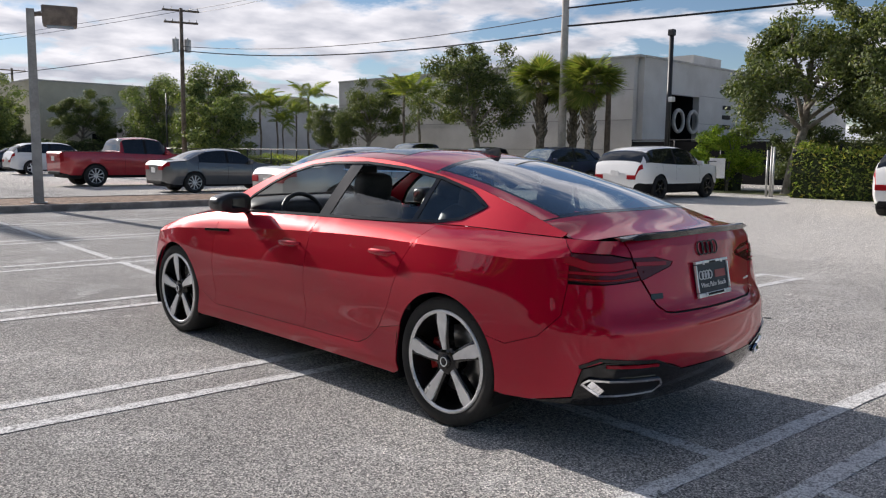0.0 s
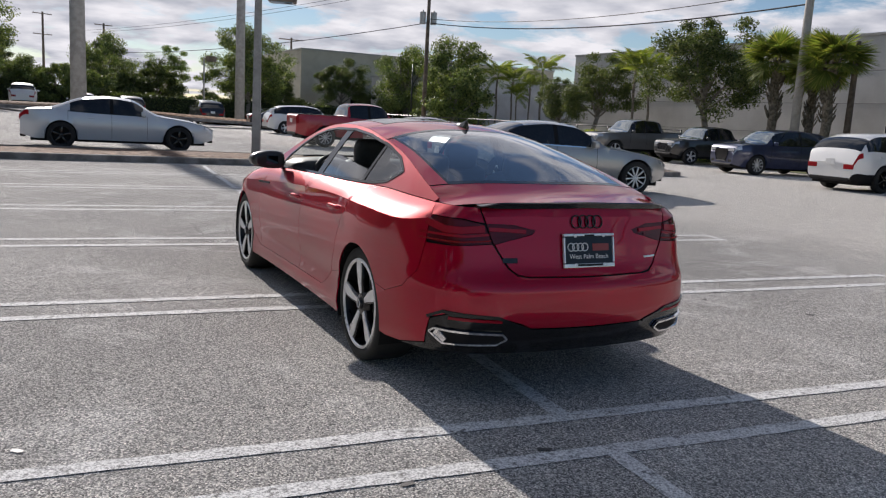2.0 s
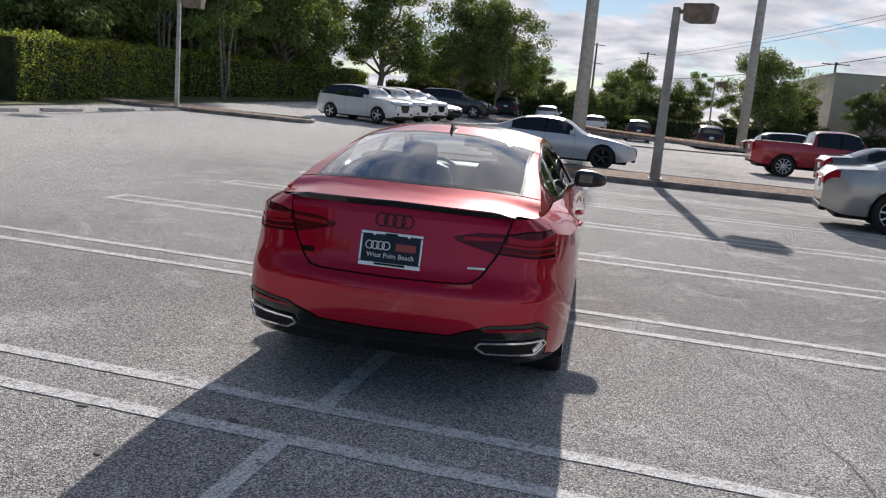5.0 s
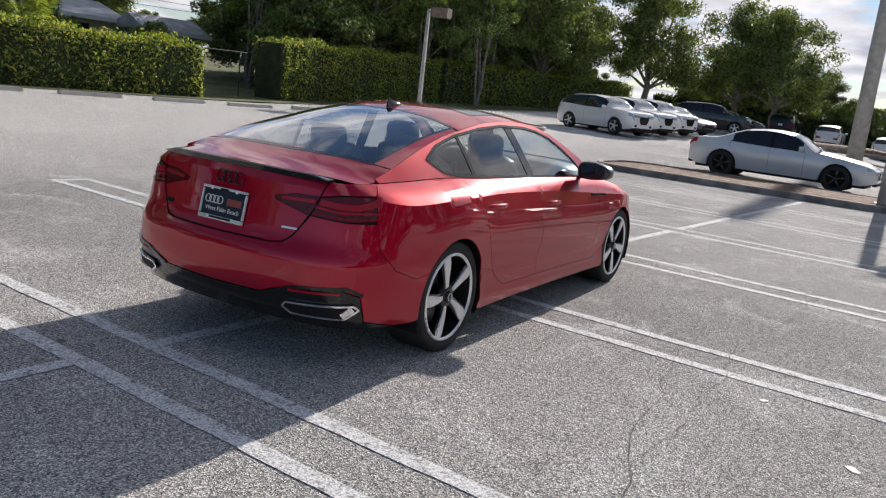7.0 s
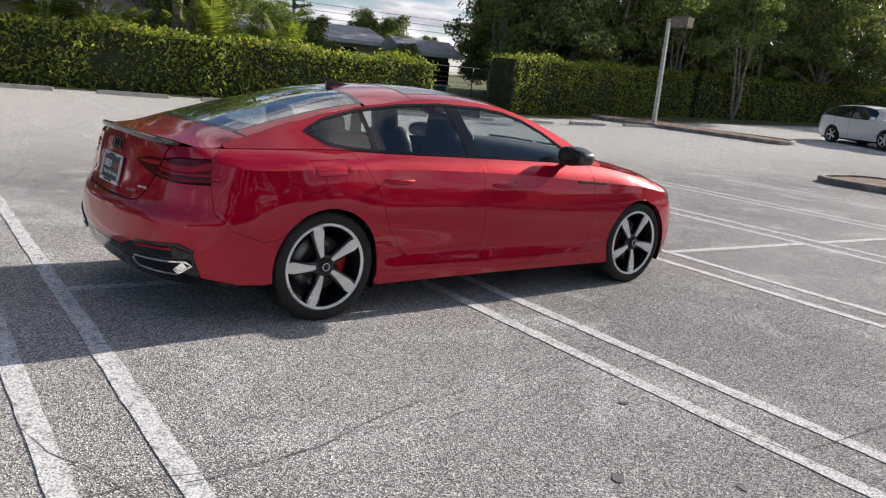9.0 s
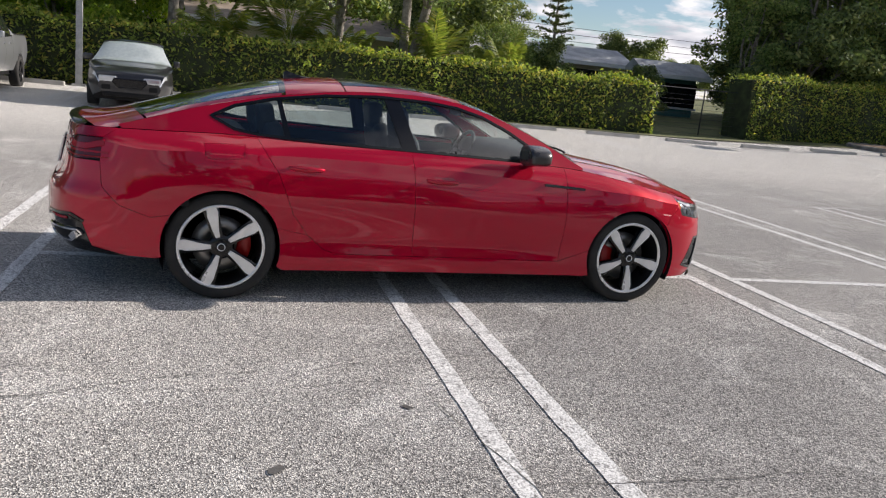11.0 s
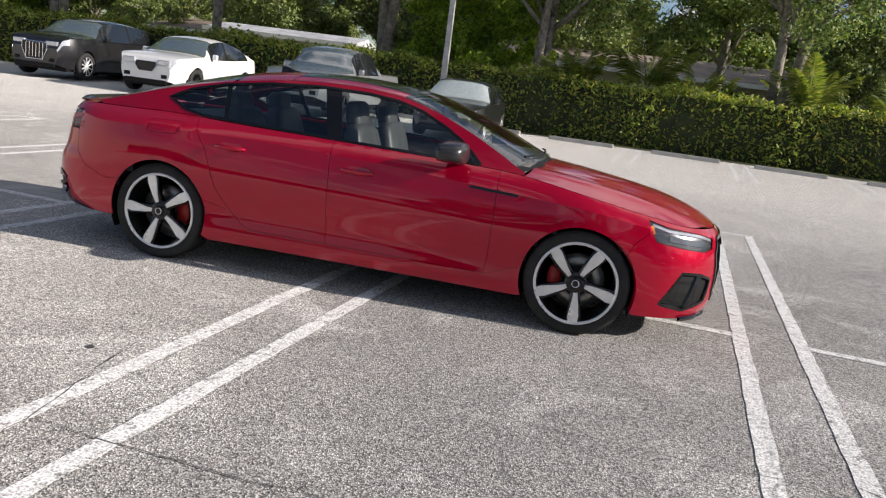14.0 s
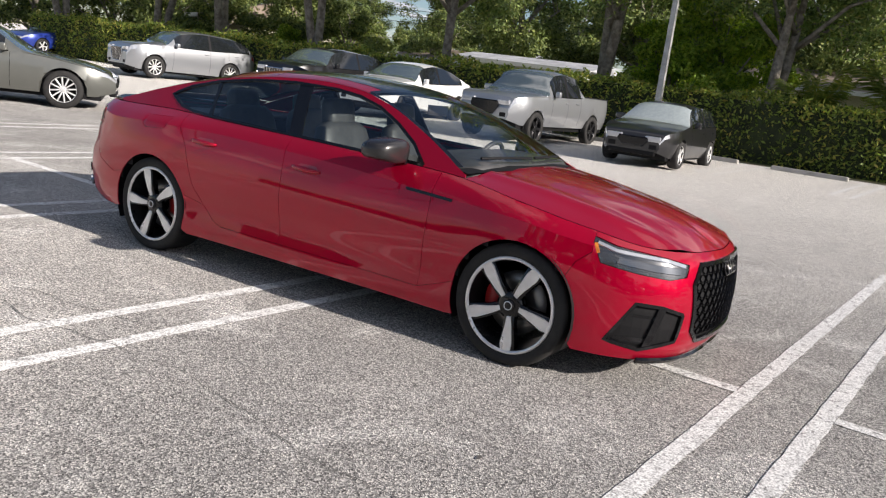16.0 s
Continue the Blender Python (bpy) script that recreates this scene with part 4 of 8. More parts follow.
wire((26.6, 18.8, 7.0), (24.5, 52, 8.6), 0.7, 0.035, "thick black telephone cable between the poles")
wire((26.6, 18.8, 7.7), (24.5, 52, 8.9), 0.7)
wire((26.6, 18.8, 7.2), (28.5, -45, 8.6), 0.8, 0.045, "thick black telephone cable between the poles")
wire((26.6, 18.8, 8.0), (28.5, -45, 9.4), 0.7, 0.04)
wire((26.6, 18.8, 12.6), (24.5, 52, 11.4), 0.6, 0.016)
wire((26.9, 18.8, 12.8), (25.6, 52, 11.4), 0.6, 0.016)
wire((24.5, 52, 8.6), (4, 112, 7.5), 0.8, 0.03)
wire((24.5, 52, 11.4), (4, 112, 10), 0.6, 0.016)
wire((23.5, 52, 11.4), (2, 112, 10), 0.6, 0.016)
for dz in (0.0, 0.45, 0.9):
    wire((-46, -40, 5.4 + dz), (-44, 40, 5.0 + dz), 0.5, 0.016, "thin overhead wires behind the houses")

# ---- buildings ----
def slab(t, name, x0, x1, y0, y1, z0, z1, mat, label="", bevel=0.0):
    bm = bmesh.new()
    box(bm, x0, x1, y0, y1, z0, z1, bevel)
    return part(name, bm, mat, t, label)


store = thing("warehouse_building", Matrix.Identity(4), "pale grey stucco warehouse with a deep black service opening", "building")
H = 6.7
slab(store, "wall", 35.0, 35.4, 20.4, 47, -0.2, H, M_STUCCO)
slab(store, "wall", 35.4, 38.2, 20.0, 20.4, -0.2, H, M_STUCCO)
slab(store, "wall", 41.6, 66, 20.0, 20.4, -0.2, H, M_STUCCO)
slab(store, "wall", 38.2, 41.6, 20.0, 20.4, 4.9, H, M_STUCCO)
slab(store, "roof", 35.4, 66, 20.4, 47, H - 0.5, H - 0.3, M_ROOFGREY)
slab(store, "parapet_cap", 34.92, 35.48, 20.0, 47, H, H + 0.12, M_CONCRETE)
slab(store, "parapet_cap", 35.48, 66, 19.92, 20.48, H, H + 0.12, M_CONCRETE)
slab(store, "back_wall", 38.0, 42.0, 22.4, 22.6, -0.2, 5.2, M_BLACK)
slab(store, "recess_side", 37.9, 38.2, 20.4, 22.4, -0.2, 5.2, M_BLACK)
slab(store, "recess_side", 41.6, 41.9, 20.4, 22.4, -0.2, 5.2, M_BLACK)
for k in range(1, 4):
    slab(store, "wall_groove", 34.985, 35.0, 20.4, 47, k * 1.65, k * 1.65 + 0.04, M_POLE)
    slab(store, "wall_groove", 41.6, 66, 19.985, 20.0, k * 1.65, k * 1.65 + 0.04, M_POLE)
for x in (39.2, 40.9):
    bm = bmesh.new()
    tube(bm, [Vector((x + 0.55 * math.cos(a), 19.97, 3.4 + 0.62 * math.sin(a))) for a in (2 * math.pi * k / 24 for k in range(25))], 0.11, 6, False)
    part("ring_sign", bm, M_CONCRETE, store, "round pale ring sign", smooth=True)
for z in (0.9, 1.5, 2.1):
    slab(store, "louvre", 44.6, 45.6, 19.94, 19.985, z + 2.2, z + 2.45, M_BLACK)
slab(store, "roof_unit", 48, 52, 24, 28, H - 0.3, H + 1.6, M_STUCCO)


def low_building(name, x0, x1, y0, y1, h, mat, label, windows=()):
    t = thing(name, Matrix.Identity(4), label, "building")
    slab(t, "wall", x0, x1, y0, y1, -0.3, h, mat)
    slab(t, "parapet_cap", x0 - 0.08, x1 + 0.08, y0 - 0.08, y1 + 0.08, h, h + 0.15, M_CONCRETE)
    for a, b, z0, z1 in windows:
        slab(t, "opening", a, b, y0 - 0.05, y0 + 0.3, z0, z1, M_DARKGLASS)
    return t


low_building("cream_building", 24, 58, 84, 110, 8.2, M_STUCCO_CREAM, "cream low commercial building beyond the trees", ((30, 33, 0, 3), (36, 40, 0, 3)))
low_building("north_building", 31, 50, 64, 80, 5.5, M_STUCCO, "white low warehouse wall with a black gate", ((31.5, 36, 0, 3.2),))


def house(x, y, rz, w, d, h, roof, label, rise=1.3, wall=None):
    t = thing("house", pose(x, y, height(-30, 0), 0, 0, rz), label, "house", "houses behind the hedge")
    slab(t, "wall", -w / 2, w / 2, -d / 2, d / 2, -0.5, h, wall or M_STUCCO_CREAM)
    bm = bmesh.new()
    e = 0.6
    a = [bm.verts.new(p) for p in ((-w / 2 - e, -d / 2 - e, h - 0.05), (w / 2 + e, -d / 2 - e, h - 0.05), (w / 2 + e, d / 2 + e, h - 0.05), (-w / 2 - e, d / 2 + e, h - 0.05), (-w / 2 - e, 0, h + rise), (w / 2 + e, 0, h + rise))]
    for q in ((0, 1, 5, 4), (2, 3, 4, 5), (0, 4, 3), (1, 2, 5), (3, 2, 1, 0)):
        bm.faces.new([a[i] for i in q])
    part("roof", bm, roof, t)
    for s in (-1, 1):
        bm = bmesh.new()
        box(bm, -w / 2 - e, w / 2 + e, s * (d / 2 + e) - 0.03, s * (d / 2 + e) + 0.03, h - 0.2, h, 0.0)
        part("fascia", bm, M_WHITE, t)
    for k in (-0.3, 0.25):
        win = slab(t, "window", w * k - 0.7, w * k + 0.7, -d / 2 - 0.04, -d / 2 + 0.1, h - 1.6, h - 0.4, M_DARKGLASS)
        bm = bmesh.new()
        box(bm, w * k - 0.8, w * k + 0.8, -d / 2 - 0.1, -d / 2 - 0.02, h - 1.7, h - 1.6)
        part("sill", bm, M_WHITE, win)


house(-38, 2.5, 88, 15, 8, 2.6, M_ROOFRED, "low cream bungalow with a tan shingle roof", 1.0)
house(-50, -27.5, 75, 12.5, 8, 2.3, M_ROOFRED, "low cream bungalow with a tan gabled roof", 0.95)
house(-35, -16, 95, 6.5, 5, 2.2, M_ROOFGREY, "white flat-roofed carport behind the hedge", 0.4, M_WHITE)
house(-37, 18.4, 80, 8, 6, 2.6, M_ROOFGREY, "low house with grey solar roof panels", 0.9)
house(-31.5, 23.2, 80, 2.5, 2.4, 2.3, M_ROOFGREY, "small green garden shed with a grey roof", 0.7, grainy("green_boards", (0.05, 0.15, 0.15), (0.07, 0.19, 0.18), 0.8))
house(-31, -33, 60, 12, 8, 2.6, M_ROOFRED, "bungalow with a tan roof by the lot's corner", 1.2)


# ---- fences and gate ----
M_MESH = glass_mat("chain_link", (0.62, 0.62, 0.62), 0.6)


def fence(name, pts, h, label, mat, step=2.4, wires=7, r=0.025):
    t = thing(name, Matrix.Identity(4), label, "fence")
    n = 0
    for (x0, y0), (x1, y1) in zip(pts, pts[1:]):
        L = math.hypot(x1 - x0, y1 - y0)
        k = max(1, int(L / step))
        for i in range(k + 1):
            x, y = lerp(x0, x1, i / k), lerp(y0, y1, i / k)
            bm = bmesh.new()
            tube(bm, [(x, y, height(x, y) - 0.1), (x, y, height(x, y) + h)], r, 8)
            part("post", bm, mat, t, smooth=True)
        for i in range(wires):
            z = h * (i + 0.5) / wires if i else 0.06
            z = h - 0.02 if i == wires - 1 else z
            bm = bmesh.new()
            tube(bm, [(x0, y0, height(x0, y0) + z), (x1, y1, height(x1, y1) + z)], r * 0.7 if i == wires - 1 else 0.005, 6)
            part("rail" if i == wires - 1 else "wire", bm, mat, t)


fence("chain_link_fence", [(-19.4, 12.8), (-19.7, 19.2)], 1.7, "dark chain-link fence closing the gap in the hedge", M_BLACKSTEEL, 2.0, 10)
fence("rail_fence", [(24.2, 10.2), (26.0, 10.4)], 1.2, "black rail fence beside the gate", M_BLACKSTEEL, 1.9, 5)
fence("street_fence", [(26.0, 25), (24.0, 60)], 1.5, "dark chain-link fence along the street", M_BLACKSTEEL, 2.6, 6, 0.04)
fence("screen_fence", [(33.8, 19.6), (33.8, 12), (46, 2), (52, -20)], 2.2, "black fence with dark screening", M_BLACKSTEEL, 2.4, 4, 0.04)
scr = thing("privacy_screen", Matrix.Identity(4), "black fabric screening on the fence by the warehouse", "fence")
for (x0, y0), (x1, y1) in (((33.8, 19.6), (33.8, 12)), ((33.8, 12), (46, 2)), ((46, 2), (52, -20))):
    d = Vector((x1 - x0, y1 - y0, 0)).normalized()
    nn = Vector((-d.y, d.x, 0)) * 0.02
    vs = []
    bm = bmesh.new()
    for p, z in (((x0, y0), 0.05), ((x1, y1), 0.05), ((x1, y1), 2.1), ((x0, y0), 2.1)):
        vs.append((bm.verts.new((p[0] + nn.x, p[1] + nn.y, z)), bm.verts.new((p[0] - nn.x, p[1] - nn.y, z))))
    bm.faces.new([v[0] for v in vs])
    bm.faces.new([v[1] for v in vs[::-1]])
    for k in range(4):
        bm.faces.new((vs[k][0], vs[k][1], vs[(k + 1) % 4][1], vs[(k + 1) % 4][0]))
    part("screen", bm, M_BLACK, scr)
gate = thing("gate_post", pose(23.6, 7.5, 0), "galvanised gate post with a folded chain-link leaf", "gate")
for x, y, h in ((0, 0, 1.72), (0.3, 0.35, 1.6), (0.15, 0.15, 1.72)):
    bm = bmesh.new()
    tube(bm, [(x, y, -0.1), (x, y, h)], 0.04, 8)
    part("post", bm, M_GALV, gate, smooth=True)
sg = thing("white_sign", pose(25.0, 10.25, 0.55, 0, 0, 95), "blank white sign board on the fence", "sign")
bm = bmesh.new()
box(bm, -0.3, 0.3, -0.02, 0.02, 0, 0.75, 0.006)
part("board", bm, M_WHITE, sg)
for z, w in ((0.6, 0.2), (0.45, 0.16), (0.3, 0.2)):
    bm = bmesh.new()
    box(bm, -w, w, -0.026, -0.021, z, z + 0.05)
    part("print_bar", bm, M_POLE, sg)
# street beyond the gate and the verge
for nm, x0, x1, y0, y1, z, mat, lab in (("verge", 24.9, 27.9, -30, 62, 0.02, M_GRASS, "dry grass verge under the street trees"), ("pavement", 27.9, 29.6, -30, 62, 0.03, M_CONCRETE, "pale concrete pavement beyond the verge"), ("west_verge", -60, -18.0, -60, 90, 0.0, M_GRASS, "shaded grass behind the hedge")):
    v, fcs = [], []
    n = 40
    for k in range(n + 1):
        yy = lerp(y0, y1, k / n)
        for x in (x0, (x0 + x1) / 2, x1):
            v.append((x, yy, height(x, yy) + z + (0.03 if nm == "west_verge" else 0)))
    for k in range(n):
        for j in (0, 1):
            fcs.append((k * 3 + j, k * 3 + j + 1, k * 3 + j + 4, k * 3 + j + 3))
    tagged(raw(nm, v, fcs, mat), lab, "ground", kind="structure")


# ---- parked cars ----
PAINT = {}


def paint(name, c, metal=0.3):
    if name not in PAINT:
        PAINT[name] = car_paint(name + "_paint", c, metal)
    return PAINT[name]


def wheel_meshes(radius, width, spokes, rim_mat, dark=True):
    """Tyre and rim, axle along x, outer face at +x."""
    bm = bmesh.new()
    rr, w = radius * 0.72, width / 2
    spun(bm, [(rr, -w * 0.9), (radius * 0.94, -w), (radius, -w * 0.7), (radius, w * 0.7), (radius * 0.94, w), (rr, w * 0.9)], 32)
    tyre = mesh_of("tyre", bm, M_RUBBER)
    bm = bmesh.new()
    spun(bm, [(rr, w * 0.9), (rr * 0.95, w * 0.95), (rr * 0.92, w * 0.7), (rr * 0.9, -w * 0.3), (0.02, -w * 0.3)], 32)
    barrel = mesh_of("barrel", bm, M_ALLOY_DARK)
    bm = bmesh.new()
    for k in range(spokes):
        a = 2 * math.pi * k / spokes
        m = Matrix.Rotation(a, 4, "X")
        sw = rr * (0.12 if spokes < 8 else 0.055)
        box(bm, w * 0.5, w * 0.8, -sw, sw, rr * 0.12, rr * 0.97, 0.006, m)
    spun(bm, [(rr * 0.99, w * 0.86), (rr * 0.93, w * 0.9), (rr * 0.90, w * 0.8)], 32)
    spun(bm, [(rr * 0.2, w * 0.45), (rr * 0.2, w * 0.82), (rr * 0.14, w * 0.88), (0.005, w * 0.88)], 16)
    rim = mesh_of("rim", bm, rim_mat)
    return tyre, barrel, rim


WHEELS = {}


def add_wheels(car, hubs, radius, width, spokes, rim_mat):
    key = (radius, width, spokes, rim_mat.name)
    if key not in WHEELS:
        WHEELS[key] = wheel_meshes(*key[:3], rim_mat)
    tyre, barrel, rim = WHEELS[key]
    for x, y in hubs:
        w = new("wheel", tyre)
        w.parent = car
        w.matrix_local = pose(x, y, radius, 0, 0, 0 if x > 0 else 180) @ pose(0, 0, 0, rng.uniform(0, 70))
        for nm, me in (("barrel", barrel), ("rim", rim)):
            o = new(nm, me)
            o.parent = w


def generic_car(name, m, label, category, body, L, W, H, base, top, belt, radius=0.34, front_over=0.9, spokes=5, rim=None, glass=None, cabin=None, bed=None, zb=0.26, tumble=0.26, group="parked cars", clad=False, chrome=False, slats=0, screen=None, face=1.0):
    """A parked car. top: roof line keys (u, z), u from 0 at the nose to 1 at the tail; belt: belt line keys; cabin: (windscreen foot, roof front, roof rear, rear glass foot) as u."""
    rim, glass = rim or M_ALLOY, glass or M_DARKGLASS
    car = thing(name, m, label, category, group)
    ftop, fbelt = curve(top), curve(belt)
    yf = L / 2
    ax = [yf - front_over, yf - front_over - base]
    R = radius * 1.13
    ys = [yf - L * k / 110 for k in range(111)]
    half = W / 2
    shells = {}

    def shell(key):
        if key not in shells:
            shells[key] = bmesh.new()
        return shells[key]

    def section(y):
        u = (yf - y) / L
        end = min(u, 1 - u) * L
        nose = 1 - 0.30 * max(0, 1 - u * L / 0.75) ** 2.2 - 0.22 * max(0, 1 - (1 - u) * L / 0.6) ** 2.2
        w = half * nose
        zt, zbelt = ftop(u), fbelt(u)
        zlow = zb + 0.10 * max(0, 1 - end / 0.35)
        arch = zlow
        for a in ax:
            if abs(y - a) < R:
                arch = max(arch, radius + math.sqrt(R * R - (y - a) ** 2))
        ze = min(zbelt, zt - 0.015)
        rise = max(0.0, zt - ze)
        wr = w * (1 - tumble * min(1, rise / 0.42)) * (0.99 if rise > 0.2 else 1.0)
        drop = min(0.07, rise * 0.6)
        pts = [(w * 0.9, zlow), (w * 0.975, lerp(zlow, ze, 0.28)), (w, lerp(zlow, ze, 0.55)), (w * 0.985, lerp(zlow, ze, 0.82)), (w * 0.95, ze), (lerp(w * 0.945, wr, 0.5) + 0.012, lerp(ze, zt - drop, 0.5)), (wr, zt - drop), (wr * 0.78, zt - drop * 0.35), (wr * 0.4, zt - drop * 0.06), (0, zt)]
        return [(x, max(z, arch if i < 4 else z)) for i, (x, z) in enumerate(pts)], u
    secs = [section(y) for y in ys]
    c0, c1, c2, c3 = cabin
    pill = [lerp(c1, c2, 0.42)]

    def key_of(u, i):
        if i in (4, 5):
            lo, hi = (c0 + c1) / 2 + 0.012, (c2 + c3) / 2 - 0.006
            if bed:
                hi = min(hi, c2 + 0.005)
            if lo < u < hi:
                for p in pill:
                    if abs(u - p) < 0.009:
                        return "trim"
                return "side_window_front" if u < pill[0] else "side_window_rear"
        if i >= 6:
            if c0 + 0.008 < u < c1 - 0.004:
                return "windscreen"
            if c2 + 0.004 < u < c3 - 0.008:
                return "rear_window"
        if clad and i == 0:
            return "trim"
        if u < 0.052 and i == 3:
            return "headlight_wrap"
        if u > 0.952 and i == 3 and not bed:
            return "taillight_wrap"
        if u > 0.985 and i in (2, 3) and bed:
            return "taillight_wrap"
        return "body"
    for s in (1, -1):
        verts = {}
        for j in range(len(ys) - 1):
            for i in range(9):
                u = (secs[j][1] + secs[j + 1][1]) / 2
                k = key_of(u, i)
                bm = shell(k + (("_l" if s < 0 else "_r") if k.startswith("side") or k.endswith("wrap") or k == "trim" else ""))
                quad = []
                for jj, ii in ((j, i), (j, i + 1), (j + 1, i + 1), (j + 1, i)):
                    kk = (id(bm), jj, ii if ii < 9 else 99)
                    if kk not in verts:
                        x, z = secs[jj][0][ii]
                        verts[kk] = bm.verts.new((s * x, ys[jj], z))
                    quad.append(verts[kk])
                p = [v.co for v in quad]
                if (p[0] - p[2]).cross(p[1] - p[3]).length < 1e-7:
                    continue
                bm.faces.new(quad if s < 0 else quad[::-1])
    # nose and tail caps, floor
    bm = shell("body")
    for j, flip in ((0, False), (-1, True)):
        y = ys[j]
        pr = secs[j][0]
        loop = [bm.verts.new((x, y, z)) for x, z in pr] + [bm.verts.new((-x, y, z)) for x, z in pr[-2::-1]]
        bm.faces.new(loop if flip else loop[::-1])
    bmesh.ops.remove_doubles(bm, verts=bm.verts[:], dist=0.0005)
    mats = {"body": body, "trim_l": M_BLACK, "trim_r": M_BLACK, "windscreen": screen or M_LIGHTGLASS, "headlight_wrap_l": M_HEADLAMP, "headlight_wrap_r": M_HEADLAMP, "taillight_wrap_l": M_TAILRED, "taillight_wrap_r": M_TAILRED}
    names = {"trim_l": "trim", "trim_r": "trim", "headlight_wrap_l": "headlight", "headlight_wrap_r": "headlight", "taillight_wrap_l": "taillight", "taillight_wrap_r": "taillight", "side_window_front_l": "side_window", "side_window_front_r": "side_window", "side_window_rear_l": "side_window", "side_window_rear_r": "side_window"}
    for k, b in shells.items():
        o_ = part(names.get(k, k), b, mats.get(k, glass), car, smooth=True)
        if k == "body":
            o_.data.set_sharp_from_angle(angle=radians(24))
    bm = bmesh.new()
    box(bm, -half * 0.8, half * 0.8, -yf + 0.25, yf - 0.25, zb * 0.75, zb + 0.12)
    for a in ax:
        box(bm, -half * 0.86, half * 0.86, a - R, a + R, zb * 0.8, radius + R * 0.9)
    part("underbody", bm, M_BLACK, car)
    trk = half - 0.115
    add_wheels(car, [(s * trk, a) for s in (1, -1) for a in ax], radius, 0.22, spokes, rim)
    zl = fbelt(0.03)
    znose, ztail = min(ftop(0.03), fbelt(0.03)), fbelt(0.97)
    for s in (1, -1):
        bm = bmesh.new()
        box(bm, s * half * 0.5 - 0.17, s * half * 0.5 + 0.17, yf - 0.17, yf + 0.012, znose - 0.17, znose - 0.05, 0.025)
        part("headlight", bm, M_HEADLAMP, car)
        bm = bmesh.new()
        box(bm, s * half * 0.62 - 0.16, s * half * 0.62 + 0.16, -yf - 0.012, -yf + 0.14, ftop(1.0) - 0.17, ftop(1.0) - 0.03, 0.025)
        part("taillight", bm, M_TAILRED, car)
        bm = bmesh.new()
        u = (c0 + c1) / 2 + 0.015
        box(bm, s * (half * 0.97) - 0.02, s * (half * 0.97) + 0.02 + s * 0.17, yf - u * L - 0.06, yf - u * L + 0.06, fbelt(u) + 0.0, fbelt(u) + 0.14, 0.03)
        part("mirror", bm, body, car, smooth=True)
        for uu in (lerp(c1, c2, 0.36), lerp(c1, c2, 0.86)):
            if bed and uu > c2:
                continue
            bm = bmesh.new()
            box(bm, s * half * 0.985 - 0.02, s * half * 0.985 + 0.02, yf - uu * L - 0.09, yf - uu * L + 0.09, fbelt(uu) - 0.16, fbelt(uu) - 0.125, 0.012)
            part("door_handle", bm, body, car)
    bm = bmesh.new()
    gw, g0, g1 = half * 0.36 * (0.5 + 0.5 * face), zb + 0.20 + 0.22 * (1 - face), znose - 0.10 - 0.05 * (1 - face)
    ring = [(-gw, g1), (gw, g1), (gw * 1.08, lerp(g0, g1, 0.62)), (gw * 0.72, g0), (-gw * 0.72, g0), (-gw * 1.08, lerp(g0, g1, 0.62))]
    a_ = [bm.verts.new((x, yf + 0.014, z)) for x, z in ring]
    b_ = [bm.verts.new((x, yf - 0.1, z)) for x, z in ring]
    bm.faces.new(a_)
    for i in range(6):
        bm.faces.new((a_[i], b_[i], b_[i - 1], a_[i - 1]))
    bmesh.ops.recalc_face_normals(bm, faces=bm.faces[:])
    gr_ = part("grille", bm, M_GLOSSBLACK, car)
    bm = bmesh.new()
    tube(bm, [(x, yf + 0.016, z) for x, z in ring + ring[:1]], 0.016, 6, False)
    part("grille_frame", bm, M_CHROME if slats else M_GLOSSBLACK, gr_)
    for k in range(1, slats):
        bm = bmesh.new()
        xx = lerp(-gw, gw, k / slats)
        box(bm, xx - 0.009, xx + 0.009, yf + 0.012, yf + 0.022, lerp(g0, g1, 0.08), lerp(g0, g1, 0.93))
        part("slat", bm, M_CHROME, gr_)
    for s in (1, -1):
        bm = bmesh.new()
        box(bm, s * half * 0.53 - 0.10, s * half * 0.53 + 0.10, yf - 0.2, yf + 0.004, zb + 0.14, zb + 0.27, 0.03)
        part("lower_intake", bm, M_BLACK, car)
    bm = bmesh.new()
    box(bm, -half * 0.60, half * 0.60, yf - 0.12, yf + 0.01, zb + 0.02, zb + 0.12, 0.03)
    part("front_bumper_trim", bm, M_BLACK, car)
    bm = bmesh.new()
    box(bm, -half * 0.70, half * 0.70, -yf - 0.01, -yf + 0.12, zb + 0.02, zb + 0.14, 0.03)
    part("rear_bumper_trim", bm, M_BLACK, car)
    # door seams, belt moulding and lower trim laid on the flank
    for s in (1, -1):
        for uu in ((c0 + c1) / 2 - 0.005, pill[0], min((c2 + c3) / 2, (base + front_over - 0.1) / L) if not bed else c2 + 0.006):
            bm = bmesh.new()
            rows = []
            for dy in (-0.004, 0.004):
                pts, _ = section(yf - uu * L + dy)
                zl, zt_ = pts[0][1] + 0.06, pts[4][1]
                row = []
                for k in range(9):
                    z = lerp(zl, zt_, k / 8)
                    j = next((i for i in range(4) if pts[i][1] <= z <= pts[i + 1][1]), 3)
                    w_ = (z - pts[j][1]) / max(1e-6, pts[j + 1][1] - pts[j][1])
                    row.append(bm.verts.new((s * (lerp(pts[j][0], pts[j + 1][0], w_) + 0.0025), yf - uu * L + dy, z)))
                rows.append(row)
            for k in range(8):
                bm.faces.new((rows[0][k], rows[1][k], rows[1][k + 1], rows[0][k + 1]))
            part("door_seam", bm, M_BLACK, car)
        bm = bmesh.new()
        rows = [[], []]
